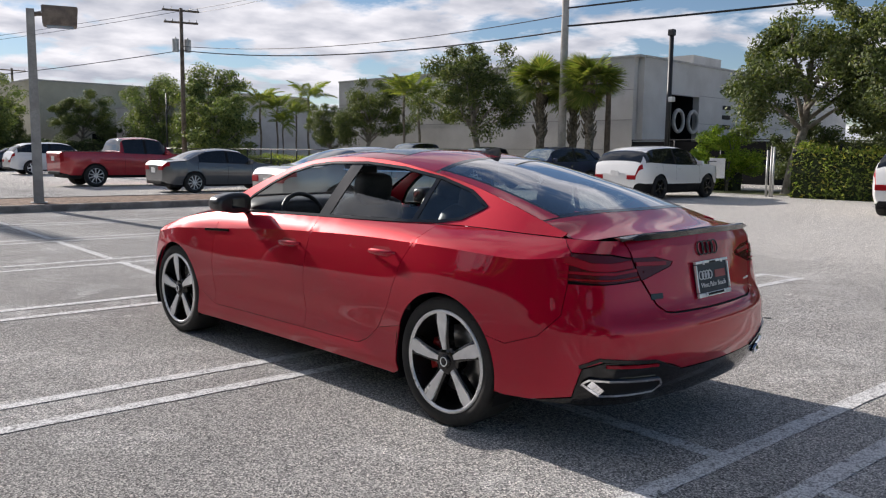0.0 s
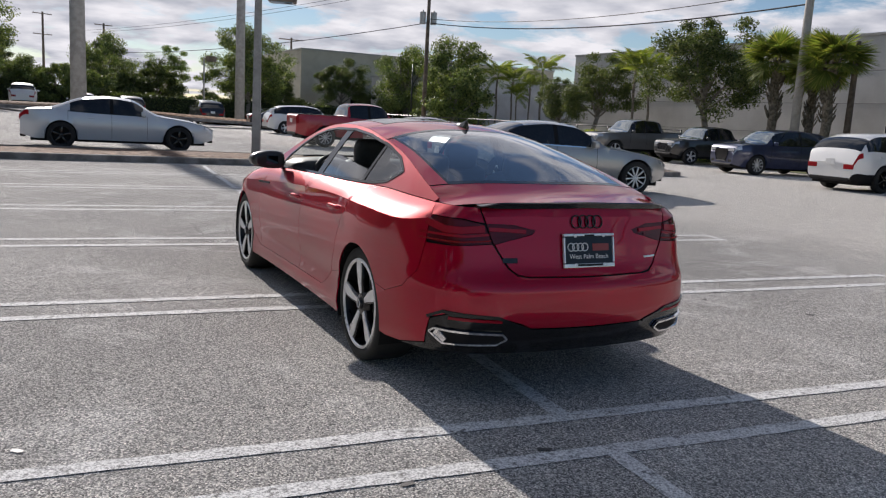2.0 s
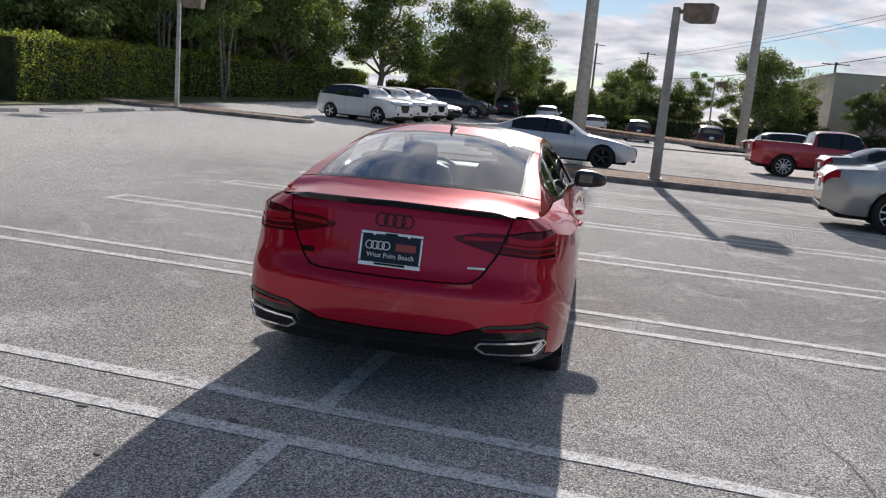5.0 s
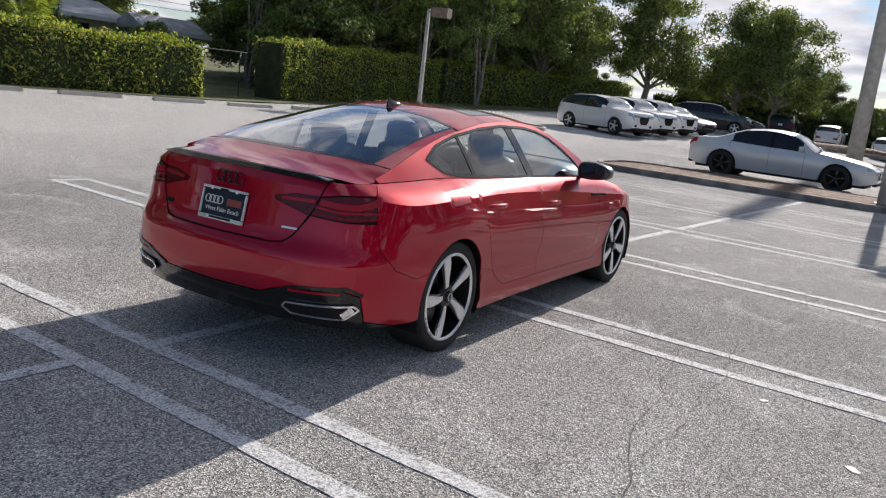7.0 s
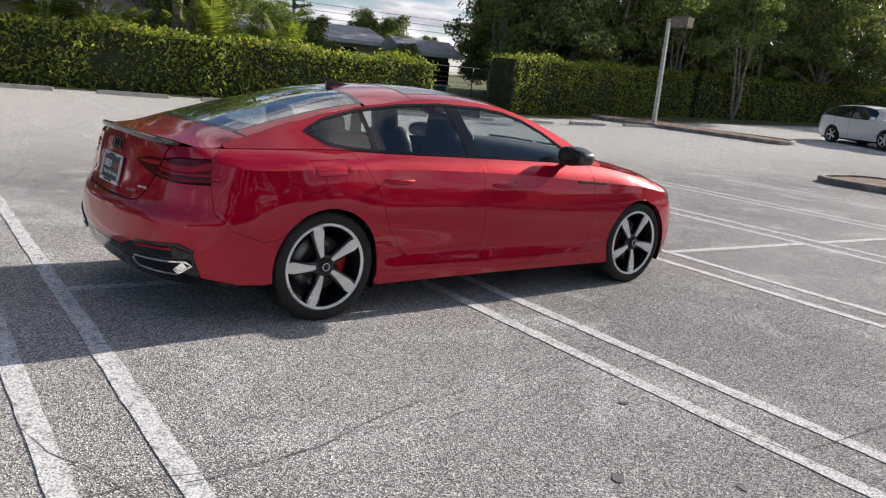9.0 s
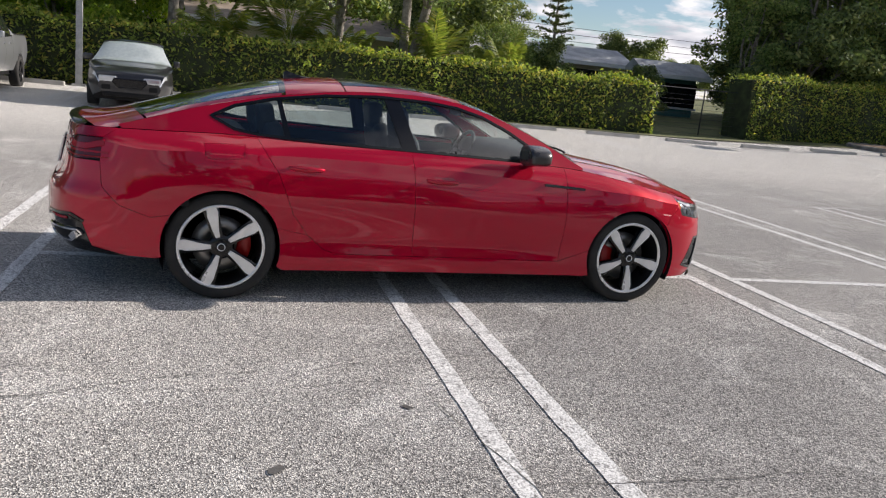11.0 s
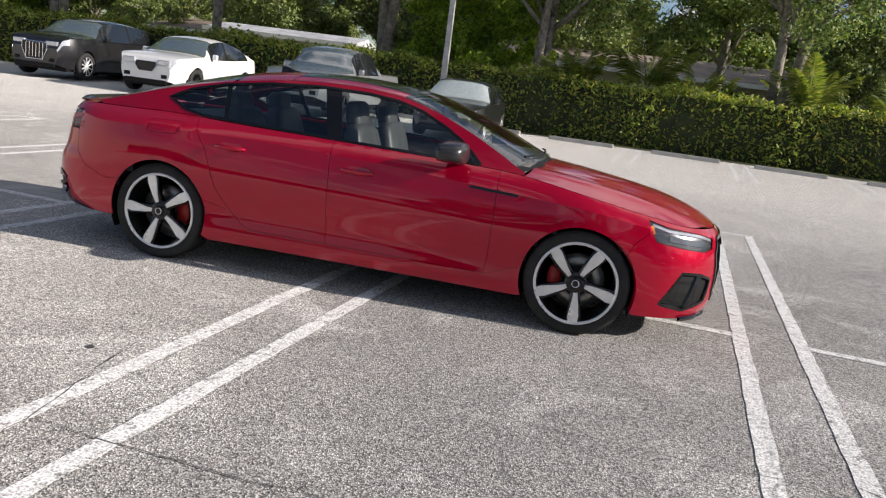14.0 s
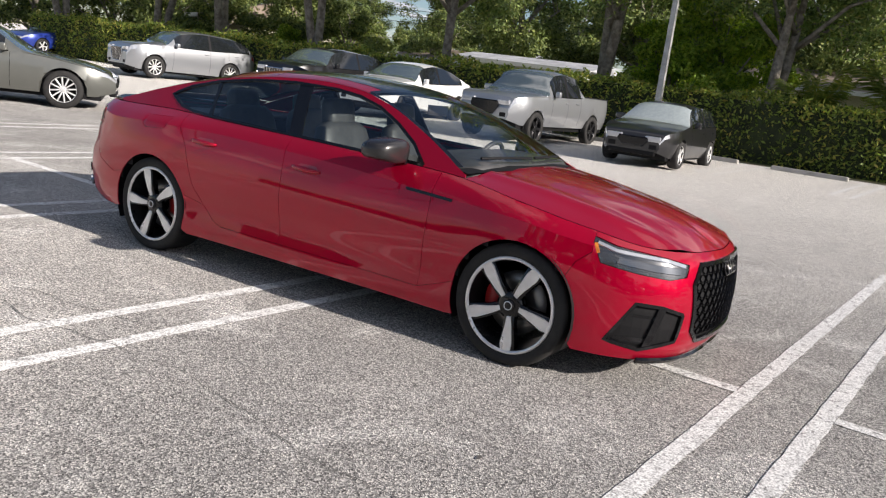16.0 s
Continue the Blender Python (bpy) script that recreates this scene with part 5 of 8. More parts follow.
        for k in range(25):
            u = lerp((c0 + c1) / 2, (c2 + c3) / 2, k / 24)
            pts, _ = section(yf - u * L)
            x, z = pts[4]
            rows[0].append(bm.verts.new((s * (x + 0.006), yf - u * L, z - 0.008)))
            rows[1].append(bm.verts.new((s * (x + 0.002), yf - u * L, z + 0.014)))
        for k in range(24):
            bm.faces.new((rows[0][k], rows[0][k + 1], rows[1][k + 1], rows[1][k]))
        part("belt_moulding", bm, M_CHROME if chrome else M_GLOSSBLACK, car)
    bm = bmesh.new()
    box(bm, -0.155, 0.155, -yf - 0.022, -yf, ztail - 0.33, ztail - 0.17, 0.005)
    part("number_plate", bm, M_WHITE, car)
    if bed:
        bm = bmesh.new()
        y0, y1 = yf - bed[0] * L, -yf + 0.08
        z = fbelt(0.9)
        box(bm, -half * 0.84, half * 0.84, y1, y0, z - 0.02, z + 0.03)
        part("bed_cover", bm, M_BLACK, car)
    return car


SEDAN = dict(top=[(0, 0.62), (0.03, 0.74), (0.12, 0.87), (0.27, 0.98), (0.30, 1.01), (0.45, 1.40), (0.56, 1.45), (0.68, 1.40), (0.84, 1.12), (0.87, 1.08), (0.97, 1.03), (1, 0.9)],
             belt=[(0, 0.6), (0.03, 0.72), (0.12, 0.82), (0.3, 0.93), (0.6, 0.97), (0.85, 1.01), (0.97, 0.98), (1, 0.86)], cabin=(0.285, 0.45, 0.68, 0.85))
SUV = dict(top=[(0, 0.76), (0.025, 1.02), (0.12, 1.12), (0.23, 1.17), (0.26, 1.20), (0.39, 1.60), (0.55, 1.68), (0.8, 1.63), (0.9, 1.50), (0.975, 1.12), (1, 0.8)],
           belt=[(0, 0.74), (0.025, 0.98), (0.12, 1.05), (0.3, 1.08), (0.6, 1.10), (0.9, 1.16), (0.975, 1.06), (1, 0.75)], cabin=(0.245, 0.39, 0.885, 0.975))
TRUCK = dict(top=[(0, 0.8), (0.02, 1.08), (0.1, 1.16), (0.24, 1.22), (0.27, 1.25), (0.36, 1.75), (0.45, 1.82), (0.58, 1.79), (0.615, 1.72), (0.64, 1.28), (0.66, 1.27), (0.985, 1.27), (1, 1.2)],
             belt=[(0, 0.78), (0.02, 1.02), (0.1, 1.1), (0.3, 1.17), (0.6, 1.22), (0.66, 1.25), (0.985, 1.25), (1, 1.18)], cabin=(0.25, 0.37, 0.60, 0.645), bed=(0.66,))
SILVER, WHITE_P, GREY_P = (0.36, 0.375, 0.395), (0.74, 0.74, 0.73), (0.10, 0.105, 0.11)
DARK_P, BLUE_P, RED_P = (0.012, 0.012, 0.014), (0.012, 0.02, 0.07), (0.36, 0.012, 0.02)


def scaled(kind, s):
    return dict(kind, top=[(u, z * s) for u, z in kind["top"]], belt=[(u, z * s) for u, z in kind["belt"]])


def at(x, y, rz):
    return pose(x, y, height(x, y), 0, 0, rz)


BASE_CARS = {}


def far_car(key, x, y, rz, **kw):
    """Repeats of a car that look alike share their meshes."""
    if key in BASE_CARS:
        return copy_thing(BASE_CARS[key], at(x, y, rz))
    BASE_CARS[key] = generic_car(m=at(x, y, rz), **kw)


generic_car("muscle_sedan", at(-0.4, 19.5, -93), "silver-white four-door muscle sedan with black wheels", "car", paint("pearl_white", (0.60, 0.62, 0.65), 0.2), 5.04, 1.9, 1.48, 3.05, radius=0.36, front_over=0.98, rim=M_GLOSSBLACK, **scaled(SEDAN, 1.02))
generic_car("luxury_sedan", at(7.5, 9.15, -98.8), "champagne silver luxury sedan with split-spoke alloys", "car", paint("champagne", (0.36, 0.36, 0.355), 0.5), 5.1, 1.9, 1.48, 3.07, radius=0.36, front_over=0.87, rim=M_ALLOY, spokes=10, chrome=True, **scaled(SEDAN, 1.02))
generic_car("grey_sedan", at(10.1, 20.5, -94), "dark grey compact sedan with silver wheels", "car", paint("slate", (0.10, 0.105, 0.11), 0.5), 4.7, 1.83, 1.43, 2.81, radius=0.33, spokes=10, **scaled(SEDAN, 0.985))
generic_car("red_pickup", at(9.4, 26.2, -92), "red pickup truck with dark wheels", "pickup", paint("truck_red", (0.42, 0.006, 0.016), 0.1), 5.6, 2.0, 1.9, 3.5, radius=0.40, front_over=0.95, spokes=10, zb=0.42, **TRUCK)
far_car("white_suv", 11.6, 41.0, -92, name="white_suv", label="white sport utility vehicle with silver wheels", category="car", body=paint("white", WHITE_P, 0.0), L=4.7, W=1.9, H=1.66, base=2.82, radius=0.36, face=0.6, **SUV)
far_car("dark_sedan", 12.5, 49.0, -92, name="dark_sedan", label="dark grey sedan seen from its side", category="car", body=paint("dark_grey", (0.04, 0.042, 0.046), 0.4), L=4.8, W=1.85, H=1.46, base=2.85, radius=0.34, **SEDAN)
far_car("black_suv", 9.0, 58, 0, name="black_suv", label="black sport utility vehicle seen from behind", category="car", body=paint("black", DARK_P, 0.2), L=5.0, W=2.0, H=1.78, base=2.86, radius=0.38, **scaled(SUV, 1.07))
generic_car("grey_pickup", at(24.2, 26.0, 84), "grey crew-cab pickup facing the lot", "pickup", paint("pickup_grey", (0.15, 0.145, 0.14), 0.4), 5.8, 2.02, 1.95, 3.6, radius=0.41, front_over=0.98, zb=0.45, **scaled(TRUCK, 1.04))
generic_car("black_pickup", at(24.6, 21.6, 84), "black compact pickup with chrome grille", "pickup", paint("black", DARK_P, 0.2), 5.0, 1.85, 1.7, 3.1, radius=0.36, front_over=0.85, zb=0.36, **scaled(TRUCK, 0.93))
generic_car("blue_crossover", at(22.2, 15.9, 82), "dark blue crossover with silver wheels", "car", paint("dark_blue", BLUE_P, 0.3), 4.65, 1.84, 1.7, 2.7, radius=0.36, spokes=10, **SUV)
generic_car("white_crossover", at(20.0, 9.75, -92), "white crossover with black wheels and cladding", "car", paint("white", WHITE_P, 0.0), 4.9, 1.92, 1.7, 2.83, radius=0.38, front_over=0.98, rim=M_GLOSSBLACK, clad=True, **SUV)
generic_car("white_estate", at(18.6, 1.3, -90), "white sport utility vehicle with tall red tail lamps", "car", paint("white", WHITE_P, 0.0), 4.55, 1.82, 1.68, 2.62, radius=0.35, **SUV)
# west row
generic_car("black_hatchback", at(-14.05, -2.42, -90), "old black hatchback with silver wheels by the hedge", "car", paint("black", DARK_P, 0.2), 4.02, 1.70, 1.42, 2.47, radius=0.30, front_over=0.82, zb=0.22, screen=M_SHADE,
            top=[(0, 0.55), (0.03, 0.72), (0.12, 0.83), (0.27, 0.93), (0.30, 0.96), (0.46, 1.36), (0.58, 1.42), (0.85, 1.38), (0.9, 1.28), (0.975, 0.95), (1, 0.7)],
            belt=[(0, 0.53), (0.03, 0.70), (0.12, 0.78), (0.3, 0.88), (0.6, 0.92), (0.9, 0.95), (0.975, 0.9), (1, 0.65)], cabin=(0.285, 0.46, 0.875, 0.97))
generic_car("silver_pickup", at(-14.75, -6.0, -92), "silver crew-cab pickup with black grille", "pickup", paint("silver", SILVER, 0.6), 5.4, 1.9, 1.8, 3.24, radius=0.38, front_over=0.93, zb=0.42, rim=M_ALLOY_DARK, **scaled(TRUCK, 0.98))
generic_car("white_coupe_suv", at(-15.4, -10.6, -88), "white sloping-back electric crossover", "car", paint("white", WHITE_P, 0.0), 4.9, 1.94, 1.62, 2.93, radius=0.37, spokes=10, face=0.45, rim=M_ALLOY_DARK,
            top=[(0, 0.72), (0.025, 0.94), (0.12, 1.04), (0.24, 1.10), (0.27, 1.13), (0.42, 1.53), (0.54, 1.60), (0.72, 1.52), (0.88, 1.24), (0.97, 1.08), (1, 0.8)],
            belt=[(0, 0.70), (0.025, 0.92), (0.12, 0.98), (0.3, 1.02), (0.6, 1.06), (0.88, 1.12), (0.97, 1.03), (1, 0.75)], cabin=(0.255, 0.42, 0.72, 0.92))
generic_car("black_large_suv", at(-16.0, -14.3, -88), "black seven-seat sport utility vehicle with upright grille", "car", paint("black", DARK_P, 0.2), 5.06, 1.97, 1.74, 2.99, slats=7, radius=0.38, spokes=10, **scaled(SUV, 1.03))
generic_car("silver_large_suv", at(-15.75, -20.9, -100), "silver seven-seat sport utility vehicle with upright grille", "car", paint("silver", SILVER, 0.6), 5.06, 1.97, 1.74, 2.99, slats=7, radius=0.38, spokes=10, **scaled(SUV, 1.03))
generic_car("blue_sedan", at(-18.5, -33, -84), "bright blue sedan at the end of the row", "car", paint("bright_blue", (0.015, 0.04, 0.28), 0.3), 4.7, 1.85, 1.43, 2.82, radius=0.33, **SEDAN)
generic_car("grey_estate", at(-3.9, -12.6, 52), "grey-green sedan with multi-spoke silver wheels", "car", paint("grey_green", (0.16, 0.165, 0.15), 0.5), 4.95, 1.89, 1.46, 2.93, radius=0.35, spokes=12, **SEDAN)
# north-west row
for k, (dy, key) in enumerate(((0, "white_suv"), (3.0, "white_suv"), (6.0, "white_suv"), (9.0, "dark_sedan"), (17, "black_suv"), (21, "dark_sedan"))):
    far_car(key, -10.1 + 0.25 * k, 31.0 + dy, -112 if k < 4 else -86)
for x, key in ((-7, "black_suv"), (-3.5, "white_suv"), (0.5, "white_suv"), (4, "black_suv"), (16, "dark_sedan"), (20, "white_suv")):
    far_car(key, x, 62 + 0.3 * abs(x), 0)


# ---- the red five-door coupe ----
def red_paint():
    m, nt, b = nodes_of("candy_red_paint")
    d = noise_tex(nt, 2.2, 6, 0.6)
    flake = noise_tex(nt, 900, 2)
    col = mixed(nt, ramp_of(nt, flake, [(0.4, (0, 0, 0)), (0.7, (0.25, 0.25, 0.25))]), (0.40, 0.0008, 0.023), (0.50, 0.0015, 0.030))
    nt.links.new(col, b.inputs["Base Color"])
    b.inputs["Metallic"].default_value, b.inputs["Roughness"].default_value = 0.42, 0.37
    b.inputs["Specular Tint"].default_value = (0.62, 0.02, 0.08, 1)
    b.inputs["Specular IOR Level"].default_value = 0.2
    b.inputs["Coat Weight"].default_value, b.inputs["Coat IOR"].default_value = 1.0, 1.5
    nt.links.new(ramp_of(nt, d, [(0.4, (0.008,) * 3), (0.8, (0.03,) * 3)]), b.inputs["Coat Roughness"])
    return m


M_RED = red_paint()
M_GLASS = glass_mat("cabin_glass", (0.80, 0.87, 0.86), 0.0, 2.6, 0.0)
M_SCREEN = glass_mat("windscreen_glass", (0.90, 0.94, 0.93), 0.0, 1.0, 0.0)
M_REARGLASS = glass_mat("rear_screen_glass", (0.76, 0.84, 0.83), 0.0, 2.3)
M_PRIVACY = glass_mat("rear_glass", (0.62, 0.69, 0.69), 0.0, 2.2, 0.0)
M_CARBON = plain("carbon_cap", (0.02, 0.019, 0.02), 0.28, coat=0.3)
M_SEAT = grainy("seat_leather", (0.03, 0.03, 0.031), (0.055, 0.055, 0.056), 0.5, 6, 60, 0.2)
M_CALIPER = plain("red_caliper", (0.36, 0.01, 0.01), 0.35)
# mirror metal darkened in colour to stand for a dark reflection
M_MIRROR = plain("mirror_dark_reflection", (0.09, 0.095, 0.10), 0.05, metal=1.0)
M_DISC = plain("brake_disc", (0.32, 0.31, 0.3), 0.4, metal=0.9)
M_LENS = glass_mat("lamp_lens", (0.9, 0.92, 0.95))
M_LENSRED = plain("smoked_red_lens", (0.09, 0.004, 0.010), 0.08, spec=0.35)
M_REDBAR = plain("bright_red_lens", (0.32, 0.006, 0.018), 0.18, spec=0.35)
M_NAVY = plain("navy_plate", (0.006, 0.017, 0.032), 0.4, spec=0.3)
M_BRIGHT = plain("bright_trim", (0.78, 0.79, 0.80), 0.2, metal=0.4)
M_LAMPBOWL = plain("lamp_bowl", (0.035, 0.038, 0.043), 0.25)
M_LAMPGREY = plain("lamp_grey", (0.13, 0.14, 0.155), 0.15, metal=0.5)
# darker red that paints the shade of the handle recess
M_CUP_SHADE = plain("recess_shade_red", (0.36, 0.003, 0.02), 0.3, coat=1.0)
M_INK = plain("white_ink", (0.75, 0.75, 0.75), 0.5)
M_INKRED = plain("red_ink", (0.28, 0.05, 0.05), 0.5)

# plan outline of the body from nose to tail, right half
OUT = [(-0.35, 2.32), (0.0, 2.352), (0.35, 2.315), (0.60, 2.205), (0.782, 1.99), (0.868, 1.70), (0.902, 1.41), (0.894, 1.0), (0.888, 0.4), (0.888, -0.4), (0.896, -1.0), (0.908, -1.42), (0.895, -1.78), (0.84, -2.10), (0.71, -2.31), (0.42, -2.42), (0.0, -2.455), (-0.42, -2.42)]


def trace_outline():
    pts = [Vector(p) for p in OUT]
    line = []
    for i in range(1, len(pts) - 2):
        a, b, c, d = pts[i - 1:i + 3]
        for k in range(60):
            u = k / 60
            line.append(0.5 * ((2 * b) + (c - a) * u + (2 * a - 5 * b + 4 * c - d) * u * u + (3 * b - a - 3 * c + d) * u ** 3))
    line.append(pts[-2])
    acc = [0.0]
    for p, q in zip(line, line[1:]):
        acc.append(acc[-1] + (q - p).length)
    return line, acc


LINE, ACC = trace_outline()
S_END = ACC[-1]
TURNED = []
for i in range(len(LINE)):
    d = (LINE[min(i + 6, len(LINE) - 1)] - LINE[max(i - 6, 0)]).normalized()
    TURNED.append(Vector((d.y, -d.x)) if i > 5 and i < len(LINE) - 6 else (Vector((0, -1)) if i <= 5 else Vector((0, 1))))
for i in range(len(LINE)):
    if i > 5 and i < len(LINE) - 6 and TURNED[i].x > 0:
        TURNED[i] = -TURNED[i]


def plan(s):
    """Outline point and inward normal at arc length s (mirrored past the ends)."""
    flip = 1
    if s < 0:
        s, flip = -s, -1
    if s > S_END:
        s, flip = 2 * S_END - s, -1
    lo, hi = 0, len(ACC) - 2
    while lo < hi:
        mid = (lo + hi + 1) // 2
        if ACC[mid] <= s:
            lo = mid
        else:
            hi = mid - 1
    u = (s - ACC[lo]) / (ACC[lo + 1] - ACC[lo])
    p = LINE[lo].lerp(LINE[lo + 1], u)
    n = TURNED[lo].lerp(TURNED[lo + 1], u)
    return Vector((p.x * flip, p.y)), Vector((n.x * flip, n.y))


def s_of_y(y):
    """Arc length where the flank passes y."""
    best = min(range(len(LINE)), key=lambda i: abs(LINE[i].y - y) + (0 if LINE[i].x > 0.5 else 9))
    i = max(1, min(len(LINE) - 2, best))
    j = i + 1 if (LINE[i + 1].y - y) * (LINE[i].y - y) <= 0 else i - 1
    dy = LINE[j].y - LINE[i].y
    u = 0 if abs(dy) < 1e-6 else (y - LINE[i].y) / dy
    return lerp(ACC[i], ACC[j], max(0, min(1, u)))


def s_of_x(x, tail=True):
    """Arc length on the tail (or nose) where the outline passes x."""
    rng_ = [i for i in range(len(LINE)) if (LINE[i].y < -1.9 if tail else LINE[i].y > 1.75)]
    i = min(rng_, key=lambda k: abs(LINE[k].x - abs(x)))
    s = ACC[i]
    p, q = LINE[i], LINE[min(i + 1, len(LINE) - 1)]
    if abs(q.x - p.x) > 1e-5:
        s += (abs(x) - p.x) / (q.x - p.x) * (q - p).length
    return s if x >= 0 else (2 * S_END - s if tail else -s)


# inward offset of the side from the sill (0) up to the shoulder crease (1), then in to the top edge
VN = [0, 0.1, 0.28, 0.5, 0.62, 0.8, 1.0]
STATIONS = [   # arc length, sill, crease and edge heights, offsets to the crease, offset at the edge
    (0.0, 0.17, 0.685, 0.725, [0.10, 0.04, 0.01, 0.0, 0.002, 0.015, 0.045], 0.085),
    (s_of_x(0.66, False), 0.17, 0.70, 0.745, [0.05, 0.02, 0.005, 0.0, 0.002, 0.015, 0.045], 0.10),
    (s_of_y(1.80), 0.185, 0.735, 0.80, [0.02, 0.01, 0.0, 0.0, 0.002, 0.01, 0.025], 0.115),
    (s_of_y(1.41), 0.19, 0.79, 0.868, [0.004, 0.0, 0.002, 0.001, 0.0, 0.006, 0.026], 0.105),
    (s_of_y(0.90), 0.19, 0.822, 0.938, [0.024, 0.012, 0.023, 0.006, 0.003, 0.014, 0.038], 0.125),
    (s_of_y(0.0), 0.19, 0.878, 0.968, [0.032, 0.013, 0.033, 0.007, 0.003, 0.017, 0.048], 0.128),
    (s_of_y(-0.9), 0.19, 0.903, 0.985, [0.030, 0.011, 0.031, 0.006, 0.003, 0.016, 0.046], 0.142),
    (s_of_y(-1.42), 0.20, 0.902, 0.998, [0.004, 0.0, 0.002, 0.001, 0.0, 0.006, 0.028], 0.19),
    (s_of_y(-1.85), 0.24, 0.890, 0.99, [0.03, 0.012, 0.002, 0.0, 0.004, 0.014, 0.028], 0.178),
    (s_of_x(0.76), 0.26, 0.935, 0.985, [0.06, 0.02, 0.0, 0.006, 0.03, 0.052, 0.085], 0.14),
    (s_of_x(0.45), 0.26, 0.945, 0.992, [0.08, 0.035, 0.004, 0.010, 0.062, 0.092, 0.122], 0.142),
    (S_END, 0.26, 0.95, 1.0, [0.09, 0.04, 0.006, 0.010, 0.068, 0.098, 0.128], 0.145),
]
F_ZB = curve([(k[0], k[1]) for k in STATIONS])
F_ZC = curve([(k[0], k[2]) for k in STATIONS])
F_ZE = curve([(k[0], k[3]) for k in STATIONS])
F_D = [curve([(k[0], k[4][i]) for k in STATIONS]) for i in range(7)]
F_DE = curve([(k[0], k[5]) for k in STATIONS])


def fold(s):
    s = abs(s)
    return 2 * S_END - s if s > S_END else s


D_CACHE = {}


def folded(ds):
    """The flank's offsets with its folds drawn tight."""
    pts = list(zip(VN, ds))
    out = [pts[0]]
    for (a, p), (b, q) in zip(pts, pts[1:]):
        if (a, b) == (0.1, 0.28):
            out += [(lerp(a, b, 0.12), lerp(p, q, 0.12)), (lerp(a, b, 0.88), lerp(p, q, 0.88))]
        out.append((b, q))
    return out




def side_at(s, z, off=0.0):
    """Point of the lower body at arc length s and height z, off metres below its skin."""
    k = round(fold(s), 4)
    if k not in D_CACHE:
        ds = [f(k) for f in F_D]
        D_CACHE[k] = (F_ZB(k), F_ZC(k), F_ZE(k), curve(folded(ds)), ds[-1], F_DE(k))
    zb, zc, z1, f, dc, de = D_CACHE[k]
    if z <= zc:
        d = f(max(-0.3, (z - zb) / (zc - zb)))
    else:
        w = min(1.05, (z - zc) / (z1 - zc))
        d = dc + (de - dc) * (0.5 * w + 0.5 * w * w)
    p, n = plan(s)
    q = p + n * (d + off)
    return Vector((q.x, q.y, z))


def edge_at(y):
    s = s_of_y(y)
    return side_at(s, F_ZE(s))


EDGE = {}


def shoulder(y):
    k = round(y, 3)
    if k not in EDGE:
        e = edge_at(max(-2.05, min(1.75, k)))
        EDGE[k] = (e.x, e.z)
    return EDGE[k]


def house_at(y, z, off=0.0):
    """Point of the upper side (windows, pillars) at y and height z."""
    xe, ze = shoulder(y)
    h = z - ze
    return Vector((xe - 0.52 * h - 0.22 * h * abs(h) - off, y, z))


RAIL = curve([(-2.32, 0.99), (-2.05, 1.005), (-1.9, 1.045), (-1.6, 1.135), (-1.3, 1.21), (-0.95, 1.275), (-0.6, 1.318), (-0.25, 1.332), (0.05, 1.315), (0.3, 1.262), (0.6, 1.152), (0.85, 1.035), (1.02, 0.948), (1.14, 0.915)])
SPINE = curve([(-2.34, 1.012), (-2.24, 1.018), (-2.1, 1.040), (-1.95, 1.085), (-1.5, 1.225), (-1.05, 1.335), (-0.7, 1.378), (-0.35, 1.39), (0.0, 1.368), (0.2, 1.335), (0.5, 1.235), (0.8, 1.115), (1.0, 1.03), (1.14, 0.985)])


TAIL_EDGE = [side_at(s, F_ZE(s)) for s in (lerp(s_of_y(-1.93), S_END - 0.05, k / 80) for k in range(81))]


def tail_edge(y):
    """The body's top edge round the tail, at y."""
    for a, b in zip(TAIL_EDGE, TAIL_EDGE[1:]):
        if b.y <= y <= a.y:
            u = (a.y - y) / max(1e-6, a.y - b.y)
            return lerp(a.x, b.x, u), lerp(a.z, b.z, u)
    e = TAIL_EDGE[0] if y > TAIL_EDGE[0].y else TAIL_EDGE[-1]
    return e.x, e.z


def top_at(t, y, off=0.0):
    """Point of the roof skin: t runs from rail (-1) to rail (1)."""
    zr = RAIL(y)
    xr = house_at(max(y, -2.05), zr).x
    if y < -1.93:
        ex, ez = tail_edge(y)
        k = smooth01((-1.93 - y) / 0.14)
        xr, zr = lerp(xr, ex, k), lerp(zr, ez + 0.001, k)
    return Vector((xr * t, y, SPINE(y) - (SPINE(y) - zr) * abs(t) ** 2.8 - off))


def normal_of(f, a, b, e=0.004):
    u, v = f(a + e * 4, b) - f(a - e * 4, b), f(a, b + e) - f(a, b - e)
    n = u.cross(v)
    return n.normalized() if n.length > 1e-12 else Vector((0, 0, 1))


def inside(poly, x, y):
    c = False
    n = len(poly)
    for i in range(n):
        (x0, y0), (x1, y1) = poly[i - 1], poly[i]
        if (y0 > y) != (y1 > y) and x < (x1 - x0) * (y - y0) / (y1 - y0) + x0:
            c = not c
    return c


def dense(poly, step):
    out = []
    for i in range(len(poly)):
        a, b = Vector(poly[i - 1]), Vector(poly[i])
        n = max(1, int((b - a).length / step))
        out += [tuple(a.lerp(b, k / n)) for k in range(n)]
    return out


